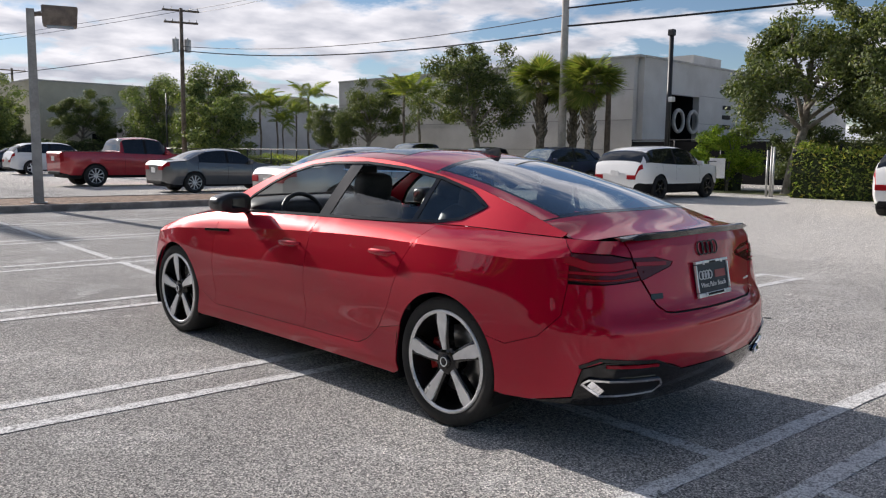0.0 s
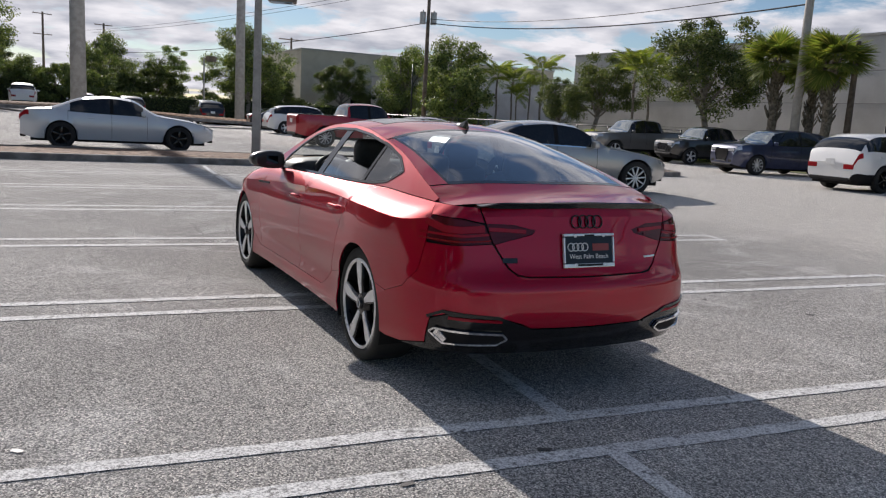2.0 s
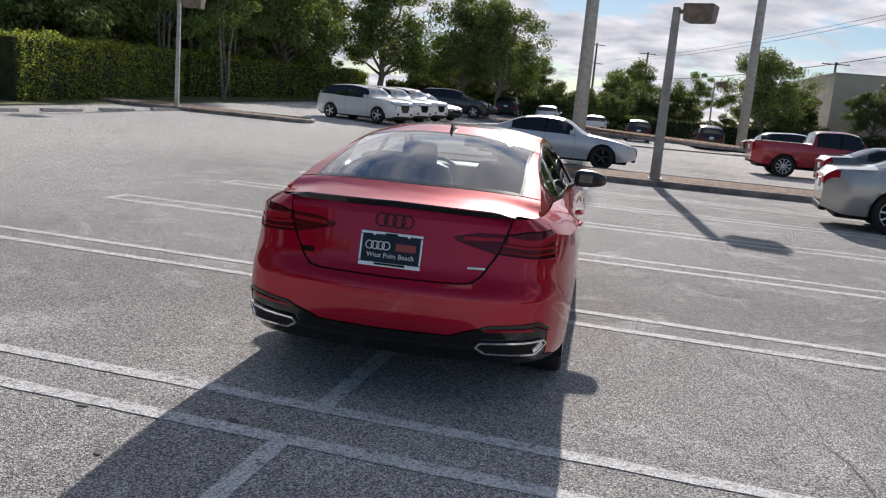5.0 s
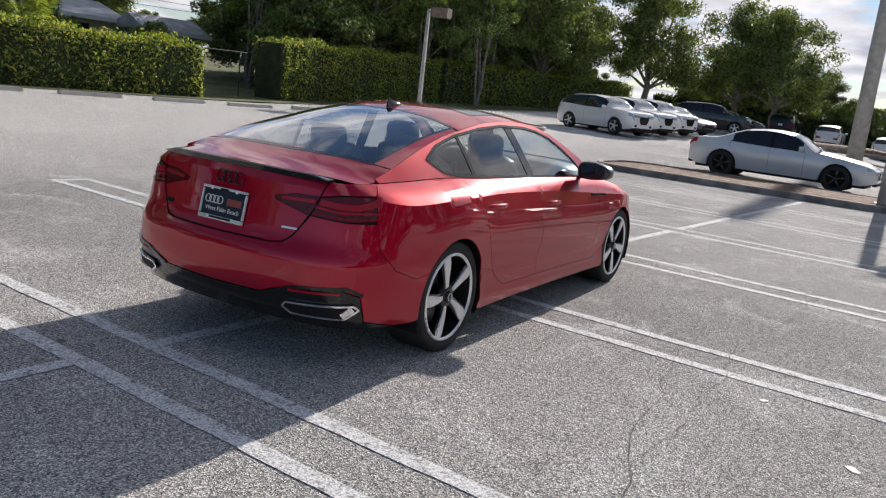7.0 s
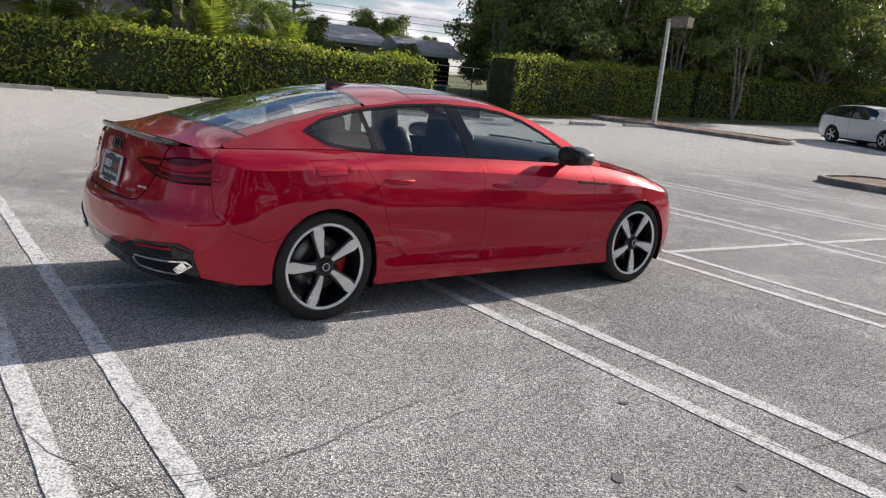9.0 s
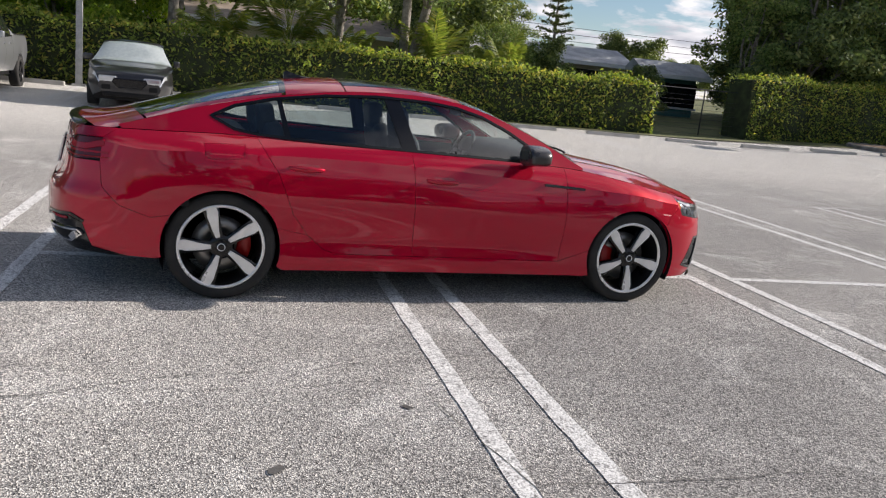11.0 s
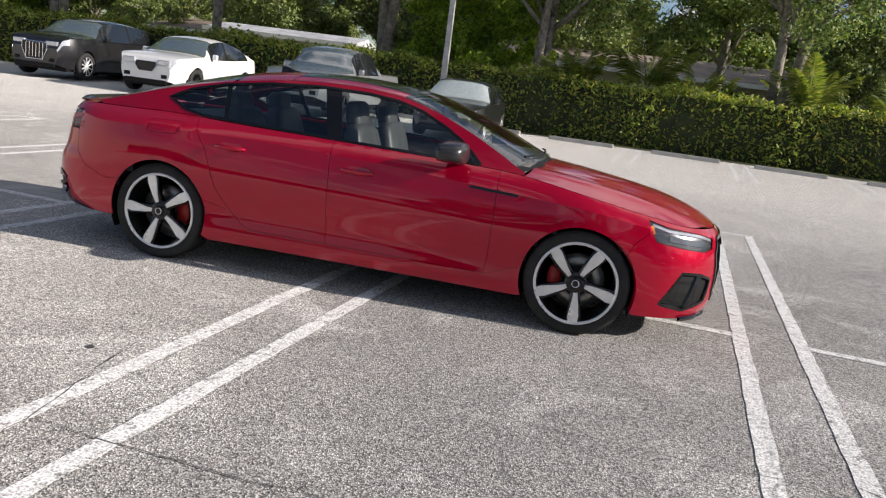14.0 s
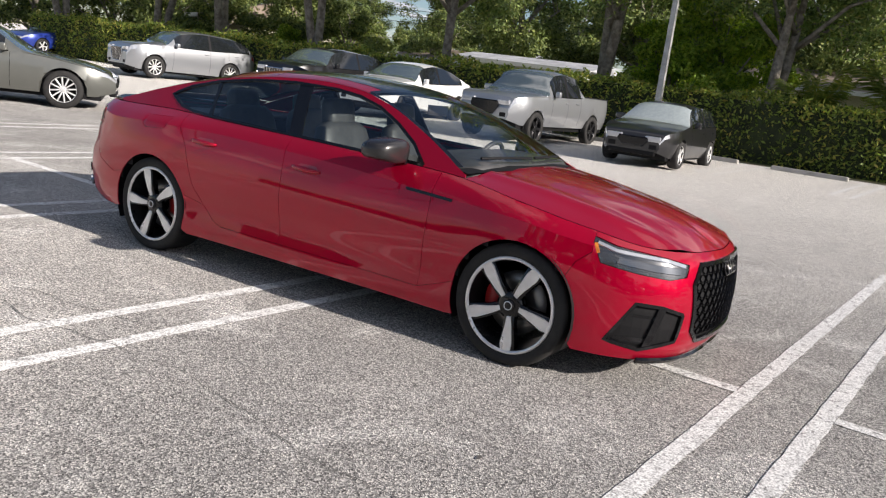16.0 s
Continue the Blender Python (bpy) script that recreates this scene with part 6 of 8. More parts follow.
def shrunk(poly, g):
    """A polygon drawn in by g along its corners' bisectors."""
    n = len(poly)
    area = sum(poly[i - 1][0] * poly[i][1] - poly[i][0] * poly[i - 1][1] for i in range(n))
    sg = 1 if area > 0 else -1
    out = []
    for i in range(n):
        a, b, c = Vector(poly[i - 1]), Vector(poly[i]), Vector(poly[(i + 1) % n])
        d0, d1 = (b - a).normalized(), (c - b).normalized()
        nrm = (Vector((-d0.y, d0.x)) + Vector((-d1.y, d1.x)))
        nrm = nrm.normalized() if nrm.length > 1e-6 else Vector((-d0.y, d0.x))
        out.append(tuple(b + nrm * g * sg))
    return out


def skin(name, poly, f, material, parent, holes=(), step=0.03, gap=0.0016, mirror=False, thick=0.007, label="", crease=False):
    """A panel: the polygon of a surface's two parameters, meshed finely, laid on the surface f and given a rim."""
    from mathutils.geometry import delaunay_2d_cdt
    outer = dense(shrunk(poly, gap), step)
    rings = [outer] + [dense(shrunk(h, -gap), step) for h in holes]
    pts, edges = [], []
    for r in rings:
        o = len(pts)
        pts += r
        edges += [(o + i, o + (i + 1) % len(r)) for i in range(len(r))]
    nb = len(pts)
    x0, x1 = min(p[0] for p in outer), max(p[0] for p in outer)
    y0, y1 = min(p[1] for p in outer), max(p[1] for p in outer)
    nx, ny = int((x1 - x0) / step) + 1, int((y1 - y0) / step) + 1
    close = step * 0.45
    if crease:
        run = []
        n = int((x1 - x0) / step) * 2
        for i in range(n + 1):
            x = lerp(x0, x1, i / n)
            y = F_ZC(fold(x))
            ok = inside(outer, x, y) and not any(inside(h, x, y) for h in rings[1:]) and min((px - x) ** 2 + (py - y) ** 2 for px, py in pts[:nb]) > 0.0001
            if ok:
                pts.append((x, y))
                if run and run[-1] == i - 1:
                    edges.append((len(pts) - 2, len(pts) - 1))
                run.append(i)
    cells = collections_of(pts, close)
    for j in range(ny + 1):
        for i in range(nx + 1):
            x, y = x0 + (i + 0.5 * (j % 2)) * step, y0 + j * step
            if inside(outer, x, y) and not any(inside(h, x, y) for h in rings[1:]) and not near(cells, x, y, close):
                pts.append((x, y))
    vs, _, fs, *_ = delaunay_2d_cdt([Vector(p) for p in pts], edges, [], 0, 1e-6)
    keep = []
    for q in fs:
        cx, cy = sum(vs[i].x for i in q) / 3, sum(vs[i].y for i in q) / 3
        if inside(outer, cx, cy) and not any(inside(h, cx, cy) for h in rings[1:]):
            keep.append(tuple(q))
    P = [f(v.x, v.y) for v in vs]
    N = [normal_of(f, v.x, v.y) for v in vs]
    c = sum(P, Vector()) / len(P)
    ref = Vector((c.x * 0.15, c.y * 0.5, c.z - 0.35))
    if sum(1 if n.dot(p - ref) > 0 else -1 for n, p in zip(N, P)) < 0:
        N = [-n for n in N]
    if mirror:
        P = [Vector((-p.x, p.y, p.z)) for p in P]
        N = [Vector((-n.x, n.y, n.z)) for n in N]
    faces = []
    for a, b, d in keep:
        g = (P[b] - P[a]).cross(P[d] - P[a])
        faces.append((a, b, d) if g.dot(N[a]) > 0 else (a, d, b))
    # rim: boundary edges folded under, with corners of its own
    count = {}
    for q in faces:
        for a, b in zip(q, q[1:] + q[:1]):
            k = (min(a, b), max(a, b))
            count[k] = count.get(k, 0) + 1
    low, up = {}, {}
    rim = []
    for q in faces:
        for a, b in zip(q, q[1:] + q[:1]):
            if count[(min(a, b), max(a, b))] == 1:
                for i in (a, b):
                    if i not in low:
                        up[i], low[i] = len(P), len(P) + 1
                        P += [P[i].copy(), P[i] - N[i] * thick]
                rim.append((up[b], up[a], low[a], low[b]))
    me = bpy.data.meshes.new(name)
    me.from_pydata([tuple(p) for p in P], [], faces + rim)
    me.materials.append(material)
    me.polygons.foreach_set("use_smooth", [True] * len(faces) + [False] * len(rim))
    me.update()
    if crease:
        on = {i for i, v in enumerate(vs) if abs(v.y - F_ZC(fold(v.x))) < 2e-4}
        for e in me.edges:
            if e.vertices[0] in on and e.vertices[1] in on:
                e.use_edge_sharp = True
    ob = new(name, me)
    ob.parent = parent
    if label:
        ob["label"] = label
    return ob


def collections_of(pts, c):
    g = {}
    for x, y in pts:
        g.setdefault((int(x // c), int(y // c)), []).append((x, y))
    return g


def near(g, x, y, c):
    i, j = int(x // c), int(y // c)
    return any((px - x) ** 2 + (py - y) ** 2 < c * c for a in (-1, 0, 1) for b in (-1, 0, 1) for px, py in g.get((i + a, j + b), ()))


coupe = thing("red_coupe", pose(0, 0, 0), "candy red five-door coupe with black trim and dark five-spoke wheels", "car")
AXLES, WR, ARCH = (1.438, -1.419), 0.329, 0.351


def arch(yc, z0, a0, a1, n=18):
    """Points (s, z) of a wheel arch from angle a0 to a1, 90 being its top."""
    return [(s_of_y(yc + ARCH * math.cos(radians(a))), WR + ARCH * math.sin(radians(a))) for a in (lerp(a0, a1, k / n) for k in range(n + 1))]


def sides(name, poly, material, both=(False, True), **kw):
    return [skin(name, poly, side_at, material, coupe, mirror=m, crease=True, **kw) for m in both]


Y = s_of_y
ze = lambda y: F_ZE(s_of_y(y)) - 0.0005


def top_edge(y0, y1, n=14):
    return [(Y(lerp(y0, y1, k / n)), ze(lerp(y0, y1, k / n))) for k in range(n + 1)]


a_low = math.degrees(math.asin((0.20 - WR) / ARCH))
FD = [(0.862, 0.296), (0.872, 0.45), (0.878, 0.65), (0.873, 0.80), (0.868, ze(0.868))]
BD = [(-0.205, 0.302), (-0.215, 0.5), (-0.225, 0.75), (-0.245, ze(-0.245))]
RD = [(-0.73, 0.306), (-0.80, 0.335), (-0.90, 0.42), (-1.0, 0.55), (-1.06, 0.70), (-1.10, 0.80), (-1.17, 0.90), (-1.22, ze(-1.22))]
SILL_TOP = [(0.862, 0.296), (-0.205, 0.302), (-0.73, 0.306)]
# sill with the skirt below the doors
sides("sill", [(Y(1.06), 0.192), (Y(-1.04), 0.192)] + arch(AXLES[1], 0, a_low + 3, 22, 5) + [(Y(-0.90), 0.42), (Y(-0.80), 0.335)] + [(Y(y), z) for y, z in SILL_TOP[::-1]] + arch(AXLES[0], 0, 172, 180 - a_low, 6), M_RED)
sides("front_door", [(Y(y), z) for y, z in FD] + top_edge(0.868, -0.245)[1:-1] + [(Y(y), z) for y, z in BD[::-1]], M_RED)
sides("rear_door", [(Y(y), z) for y, z in BD] + top_edge(-0.245, -1.22)[1:-1] + [(Y(y), z) for y, z in RD[::-1]], M_RED)
HL_OUT = s_of_y(1.83)
sides("front_wing", [(Y(y), z) for y, z in FD[::-1][0:1]] + [(Y(y), z) for y, z in FD[::-1][1:]] + arch(AXLES[0], 0, 172, 38, 16) + [(Y(1.72), 0.56), (Y(1.76), 0.64), (HL_OUT, 0.70), (HL_OUT, ze(1.83))] + top_edge(1.83, 0.868, 20)[1:-1], M_RED)
# rear quarter, from the door round the arch to the tail lamp
TL_OUT = s_of_y(-2.12)
q_poly = [(Y(y), z) for y, z in RD[2:]] + top_edge(-1.22, -2.02, 16)[1:] + [(Y(-2.06), ze(-2.06)), (TL_OUT, 0.935), (TL_OUT, 0.80), (Y(-2.10), 0.66), (Y(-2.00), 0.56), (Y(-1.83), 0.50)] + arch(AXLES[1], 0, 180 - 33, 22, 20)
FUEL = [(Y(-1.30), 0.955), (Y(-1.31), 0.885), (Y(-1.33), 0.872), (Y(-1.50), 0.862), (Y(-1.53), 0.875), (Y(-1.54), 0.945)]
skin("rear_quarter", q_poly, side_at, M_RED, coupe, mirror=True, crease=True)
skin("rear_quarter", q_poly, side_at, M_RED, coupe, holes=[FUEL], crease=True)
skin("fuel_flap", FUEL, side_at, M_RED, coupe, gap=0.0008)
# front bumper in one piece from wing to wing, round the grille and the intakes
GR = [(s_of_x(0.37, False), 0.275), (s_of_x(0.445, False), 0.34), (s_of_x(0.475, False), 0.585), (s_of_x(0.41, False), 0.68)]
GRILLE = [(-s, z) for s, z in GR] + [(s, z) for s, z in GR[::-1]]
HEADL = [(s_of_x(0.50, False), 0.680), (s_of_x(0.525, False), 0.622), (s_of_x(0.62, False), 0.606), (s_of_x(0.74, False), 0.625), (HL_OUT - 0.05, 0.655), (HL_OUT, 0.752), (HL_OUT, 0.775), (s_of_y(1.95), 0.745), (s_of_x(0.63, False), 0.712)]
INTAKE = [(s_of_x(0.525, False), 0.43), (s_of_x(0.64, False), 0.468), (s_of_x(0.735, False), 0.478), (s_of_x(0.80, False), 0.275), (s_of_x(0.70, False), 0.238), (s_of_x(0.54, False), 0.285)]
b_half = arch(AXLES[0], 0, a_low + 4, 38, 8)
bump = [(0.0, 0.172), (s_of_x(0.4, False), 0.172), (s_of_x(0.66, False), 0.172), (Y(1.80), 0.186)] + b_half + [(Y(1.72), 0.56), (Y(1.76), 0.64), (HL_OUT, 0.70), (HL_OUT, ze(1.83))] + [(lerp(HL_OUT, 0, k / 12), F_ZE(lerp(HL_OUT, 0, k / 12)) - 0.001) for k in range(1, 13)]
full = bump[:-1] + [(-s, z) for s, z in bump[::-1]][:-1]
mirrored = lambda poly: [(-s, z) for s, z in poly[::-1]]
skin("front_bumper", full, side_at, M_RED, coupe, holes=[GRILLE, HEADL, mirrored(HEADL), INTAKE, mirrored(INTAKE)])
# tail: bumper, lid and lamps
tx = lambda x: s_of_x(x)
LID_SIDE = [(0.42, 0.668), (0.465, 0.70), (0.53, 0.79), (0.568, 0.86), (0.60, 0.93), (0.625, F_ZE(s_of_x(0.625)) - 0.001)]
LAMP_OUT = [(0.568, 0.912), (0.70, 0.928)]
LAMP_LOW = [(0.70, 0.822), (0.552, 0.822)]
lid = [(tx(-0.36), 0.660), (S_END, 0.657), (tx(0.36), 0.660)][::-1]
lid_r = [(tx(x), z) for x, z in LID_SIDE]
lid_l = [(2 * S_END - s, z) for s, z in lid_r]
lid_poly = lid + lid_l + [(lerp(lid_l[-1][0], lid_r[-1][0], k / 10), F_ZE(fold(lerp(lid_l[-1][0], lid_r[-1][0], k / 10))) - 0.001) for k in range(1, 10)] + lid_r[::-1]
IN_LAMP = [(0.315, 0.880), (0.335, 0.862), (0.43, 0.840), (0.548, 0.810), (0.572, 0.862), (0.592, 0.910), (0.44, 0.906)]
in_r = [(tx(x), z) for x, z in IN_LAMP]
in_l = [(2 * S_END - s, z) for s, z in in_r]
skin("tailgate", lid_poly, side_at, M_RED, coupe, holes=[in_r, in_l], crease=True)
out_lamp = [(tx(0.557), 0.814), (tx(0.579), 0.862), (tx(0.598), 0.905), (tx(0.72), 0.926), (TL_OUT, 0.932), (TL_OUT, 0.812), (tx(0.75), 0.802)]
for mir in (False, True):
    skin("corner_panel", [(tx(0.60), 0.912), (tx(0.632), F_ZE(s_of_x(0.632)) - 0.001), (tx(0.70), F_ZE(tx(0.70)) - 0.001), (Y(-2.06), ze(-2.06)), (TL_OUT, 0.935), (tx(0.72), 0.93)], side_at, M_RED, coupe, mirror=mir)
r_edge = [(tx(0.36), 0.655), (tx(0.425), 0.663), (tx(0.472), 0.697), (tx(0.538), 0.788), (tx(0.555), 0.812), (tx(0.75), 0.80), (TL_OUT, 0.80), (Y(-2.10), 0.66), (Y(-2.00), 0.56), (Y(-1.83), 0.50)] + arch(AXLES[1], 0, 147, 180 - a_low - 10, 10)
r_low = [(Y(-1.82), 0.25), (Y(-1.95), 0.255), (tx(0.82), 0.30), (tx(0.80), 0.44), (tx(0.74), 0.475), (tx(0.50), 0.46), (tx(0.40), 0.43), (tx(0.34), 0.405), (S_END, 0.400)]
rb = r_edge + r_low
rb_full = rb + [(2 * S_END - s, z) for s, z in rb[::-1]][1:] + [(S_END, 0.652)]
skin("rear_bumper", rb_full, side_at, M_RED, coupe)
dif = [(tx(0.82), 0.295), (tx(0.80), 0.435), (tx(0.74), 0.47), (tx(0.50), 0.455), (tx(0.40), 0.425), (tx(0.34), 0.400), (S_END, 0.395)]
dlow = [(tx(0.40), 0.262), (tx(0.70), 0.262), (Y(-1.95), 0.25)]
dif_full = dif + [(2 * S_END - s, z) for s, z in dif[::-1]][1:] + [(2 * S_END - s, z) for s, z in dlow[::-1]] + dlow
skin("diffuser", dif_full, lambda s, z: side_at(s, z, 0.004), M_GLOSSBLACK, coupe, label="gloss black rear diffuser")


def strip(name, path, f, w, material, parent, mirror=False, thick=0.006, label=""):
    """A narrow raised bar along a path on a surface."""
    bm = bmesh.new()
    rings = []
    for i, (a, b) in enumerate(path):
        a0, b0 = path[max(0, i - 1)]
        a1, b1 = path[min(len(path) - 1, i + 1)]
        d = (f(a1, b1) - f(a0, b0)).normalized()
        n = normal_of(f, a, b)
        p = f(a, b)
        c = Vector((0, -0.3, 0.6))
        if n.dot(p - c) < 0:
            n = -n
        sd = d.cross(n).normalized() * w / 2
        q = [p - sd - n * 0.004, p - sd * 0.8 + n * thick, p + sd * 0.8 + n * thick, p + sd - n * 0.004]
        rings.append([bm.verts.new((-v.x, v.y, v.z) if mirror else v) for v in q])
    for r, q in zip(rings, rings[1:]):
        for k in range(4):
            bm.faces.new((r[k], r[(k + 1) % 4], q[(k + 1) % 4], q[k]))
    bm.faces.new(rings[0][::-1])
    bm.faces.new(rings[-1])
    bmesh.ops.recalc_face_normals(bm, faces=bm.faces[:])
    return part(name, bm, material, parent, label)


def along(pts, n=8):
    out = []
    for (a, b), (c, d) in zip(pts, pts[1:]):
        out += [(lerp(a, c, k / n), lerp(b, d, k / n)) for k in range(n)]
    return out + [pts[-1]]


for mir in (False, True):
    lamp = skin("taillight", out_lamp, lambda s, z: side_at(s, z, 0.002), M_LENSRED, coupe, mirror=mir, label="smoked red outer tail lamp")
    strip("light_bar", along([(tx(0.60), 0.884), (tx(0.72), 0.874), (tx(0.79), 0.875), (TL_OUT - 0.02, 0.905)]), side_at, 0.040, M_REDBAR, lamp, mir, 0.003)
    strip("light_bar", along([(tx(0.575), 0.858), (tx(0.70), 0.846), (TL_OUT - 0.05, 0.85)]), side_at, 0.014, M_REDBAR, lamp, mir, 0.003)
    strip("light_bar", along([(tx(0.565), 0.828), (tx(0.72), 0.818), (TL_OUT - 0.05, 0.822)]), side_at, 0.008, M_TAILRED, lamp, mir, 0.003)
    inner = skin("taillight", in_r, lambda s, z: side_at(s, z, 0.002), M_LENSRED, coupe, mirror=mir, label="smoked red inner tail lamp")
    strip("light_bar", along([(tx(0.37), 0.876), (tx(0.575), 0.884)]), side_at, 0.022, M_REDBAR, inner, mir, 0.003)
    strip("reversing_light", along([(tx(0.41), 0.856), (tx(0.53), 0.848)]), side_at, 0.010, M_LENSRED, inner, mir, 0.002)
    # exhaust trim in the diffuser, outlet slot with reflector above
    strip("reflector", along([(tx(0.50), 0.442), (tx(0.74), 0.452)]), side_at, 0.016, M_REDBAR, coupe, mir, 0.002)
    strip("outlet_trim", along([(tx(0.36), 0.405), (tx(0.42), 0.425), (tx(0.52), 0.462), (tx(0.76), 0.482), (tx(0.805), 0.445)]), side_at, 0.018, M_GLOSSBLACK, coupe, mir, 0.008)
    ex = [(tx(0.47), 0.352), (tx(0.52), 0.325), (tx(0.76), 0.322), (tx(0.80), 0.372), (tx(0.785), 0.392), (tx(0.49), 0.378)]
    tip = skin("exhaust_trim", ex, lambda s, z: side_at(s, z, -0.004), M_BLACK, coupe, mirror=mir, gap=0, label="black trapezoid exhaust outlet")
    strip("chrome_frame", along(ex + ex[:1], 4), lambda s, z: side_at(s, z, -0.006), 0.013, M_CHROME, tip, mir, 0.008)
    strip("chrome_end", along([(tx(0.752), 0.334), (tx(0.783), 0.378)], 4), lambda s, z: side_at(s, z, -0.005), 0.042, M_CHROME, tip, mir, 0.006)
# dark shell behind the panel gaps, floor and wheel wells
g_s = [lerp(-S_END, S_END, k / 220) for k in range(221)]


def under_shell():
    verts, faces = [], []
    rows = [0, 0.15, 0.3, 0.45, 0.6, 0.75, 0.88, 0.96]
    for s in g_s:
        k = abs(s)
        zb, z1 = F_ZB(k), F_ZE(k)
        for v in rows:
            z = lerp(zb + 0.01, z1, v)
            verts.append(side_at(s, z, 0.014))
    n = len(rows)
    for i in range(len(g_s) - 1):
        for j in range(n - 1):
            c = (verts[i * n + j] + verts[(i + 1) * n + j + 1]) / 2
            if any((c.y - a) ** 2 + (c.z - WR) ** 2 < (ARCH + 0.02) ** 2 for a in AXLES) and abs(c.x) > 0.6:
                continue
            faces.append((i * n + j, i * n + j + 1, (i + 1) * n + j + 1, (i + 1) * n + j))
    raw("inner_shell", verts, faces, M_BLACK, coupe)


under_shell()
bm = bmesh.new()
box(bm, -0.78, 0.78, -1.05, 1.05, 0.17, 0.24)
box(bm, -0.55, 0.55, -2.05, 2.1, 0.21, 0.30)
box(bm, -0.55, 0.55, 1.05, 2.05, 0.30, 0.66)
box(bm, -0.55, 0.55, -2.2, -1.05, 0.30, 0.80)
part("floor_pan", bm, M_BLACK, coupe)
for s in (1, -1):
    for a in AXLES:
        bm = bmesh.new()
        pts = [(a + (ARCH + 0.012) * math.cos(radians(t)), WR + (ARCH + 0.012) * math.sin(radians(t))) for t in range(-25, 206, 10)]
        r0 = [bm.verts.new((s * 0.878, y, z)) for y, z in pts]
        r1 = [bm.verts.new((s * 0.55, y, z)) for y, z in pts]
        for k in range(len(pts) - 1):
            bm.faces.new((r0[k], r0[k + 1], r1[k + 1], r1[k]))
        bm.faces.new(r1)
        part("wheel_well", bm, M_BLACK, coupe)


# ---- roof, glass, bonnet ----
def rows_skin(name, y0, b0, y1, b1, t0, t1, material, n=14, cols=22, off=0.0, parent=None, label="", gap=0.003):
    """A patch of the roof skin between two bowed lines; t0 and t1 are its side edges, a pair where they taper rearwards."""
    t0, t1 = (t if isinstance(t, tuple) else (t, t) for t in (t0, t1))
    verts = []
    for j in range(n + 1):
        v = lerp(gap, 1 - gap, j / n)
        for i in range(cols + 1):
            t = lerp(lerp(*t0, v), lerp(*t1, v), i / cols)
            verts.append(top_at(t, lerp(y0 + b0 * t * t, y1 + b1 * t * t, v), off))
    w = cols + 1
    faces = [(j * w + i, j * w + i + 1, (j + 1) * w + i + 1, (j + 1) * w + i) for j in range(n) for i in range(cols)]
    if (verts[1] - verts[0]).cross(verts[w] - verts[0]).z < 0:
        faces = [q[::-1] for q in faces]
    me = bpy.data.meshes.new(name)
    me.from_pydata([tuple(v) for v in verts], [], faces)
    me.materials.append(material)
    me.polygons.foreach_set("use_smooth", [True] * len(faces))
    me.update()
    ob = new(name, me)
    ob.parent = parent or coupe
    if label:
        ob["label"] = label
    return ob


WS0, WS1, RG0, RG1 = (1.085, -0.13), (0.20, -0.06), (-1.04, -0.03), (-1.955, 0.09)
rows_skin("windscreen", *WS0, *WS1, -0.955, 0.955, M_SCREEN, 18, label="clear raked windscreen")
for t0, t1 in ((-1, -0.95), (0.95, 1)):
    rows_skin("pillar_trim", *WS0, *WS1, t0, t1, M_GLOSSBLACK, 18, 2, off=0.001)
rows_skin("header_trim", 0.235, -0.06, 0.19, -0.06, -0.96, 0.96, M_GLOSSBLACK, 2, off=-0.001)
rows_skin("roof_panel", 0.205, -0.06, -0.66, 0.0, -0.79, 0.79, M_GLOSSBLACK, 16, off=-0.002, label="gloss black glass sunroof panel")
for t0, t1 in ((-1, -0.79), (0.79, 1)):
    rows_skin("roof_rail", 0.205, -0.06, -0.66, 0.0, t0, t1, M_RED, 16, 4)
rows_skin("roof", -0.665, 0, -1.02, -0.03, -1, 1, M_RED, 10)
rows_skin("rear_window", *RG0, *RG1, (-0.92, -0.83), (0.92, 0.83), M_REARGLASS, 18, label="dark tinted sloping rear window")
for t0, t1 in ((-1, (-0.945, -0.855)), ((0.945, 0.855), 1)):
    rows_skin("tailgate_rail", *RG0, *RG1, t0, t1, M_RED, 18, 5)
for t0, t1 in (((-0.948, -0.858), (-0.915, -0.825)), ((0.915, 0.825), (0.948, 0.858))):
    rows_skin("window_trim", *RG0, *RG1, t0, t1, M_GLOSSBLACK, 18, 2, off=0.0005)
rows_skin("window_trim", -1.02, -0.03, -1.06, -0.03, -0.94, 0.94, M_GLOSSBLACK, 2, off=-0.001)
rows_skin("window_trim", -1.93, 0.09, -1.965, 0.09, -0.85, 0.85, M_GLOSSBLACK, 2, off=-0.001)
rows_skin("tailgate_top", -1.965, 0.09, -2.315, 0.17, -1, 1, M_RED, 10)


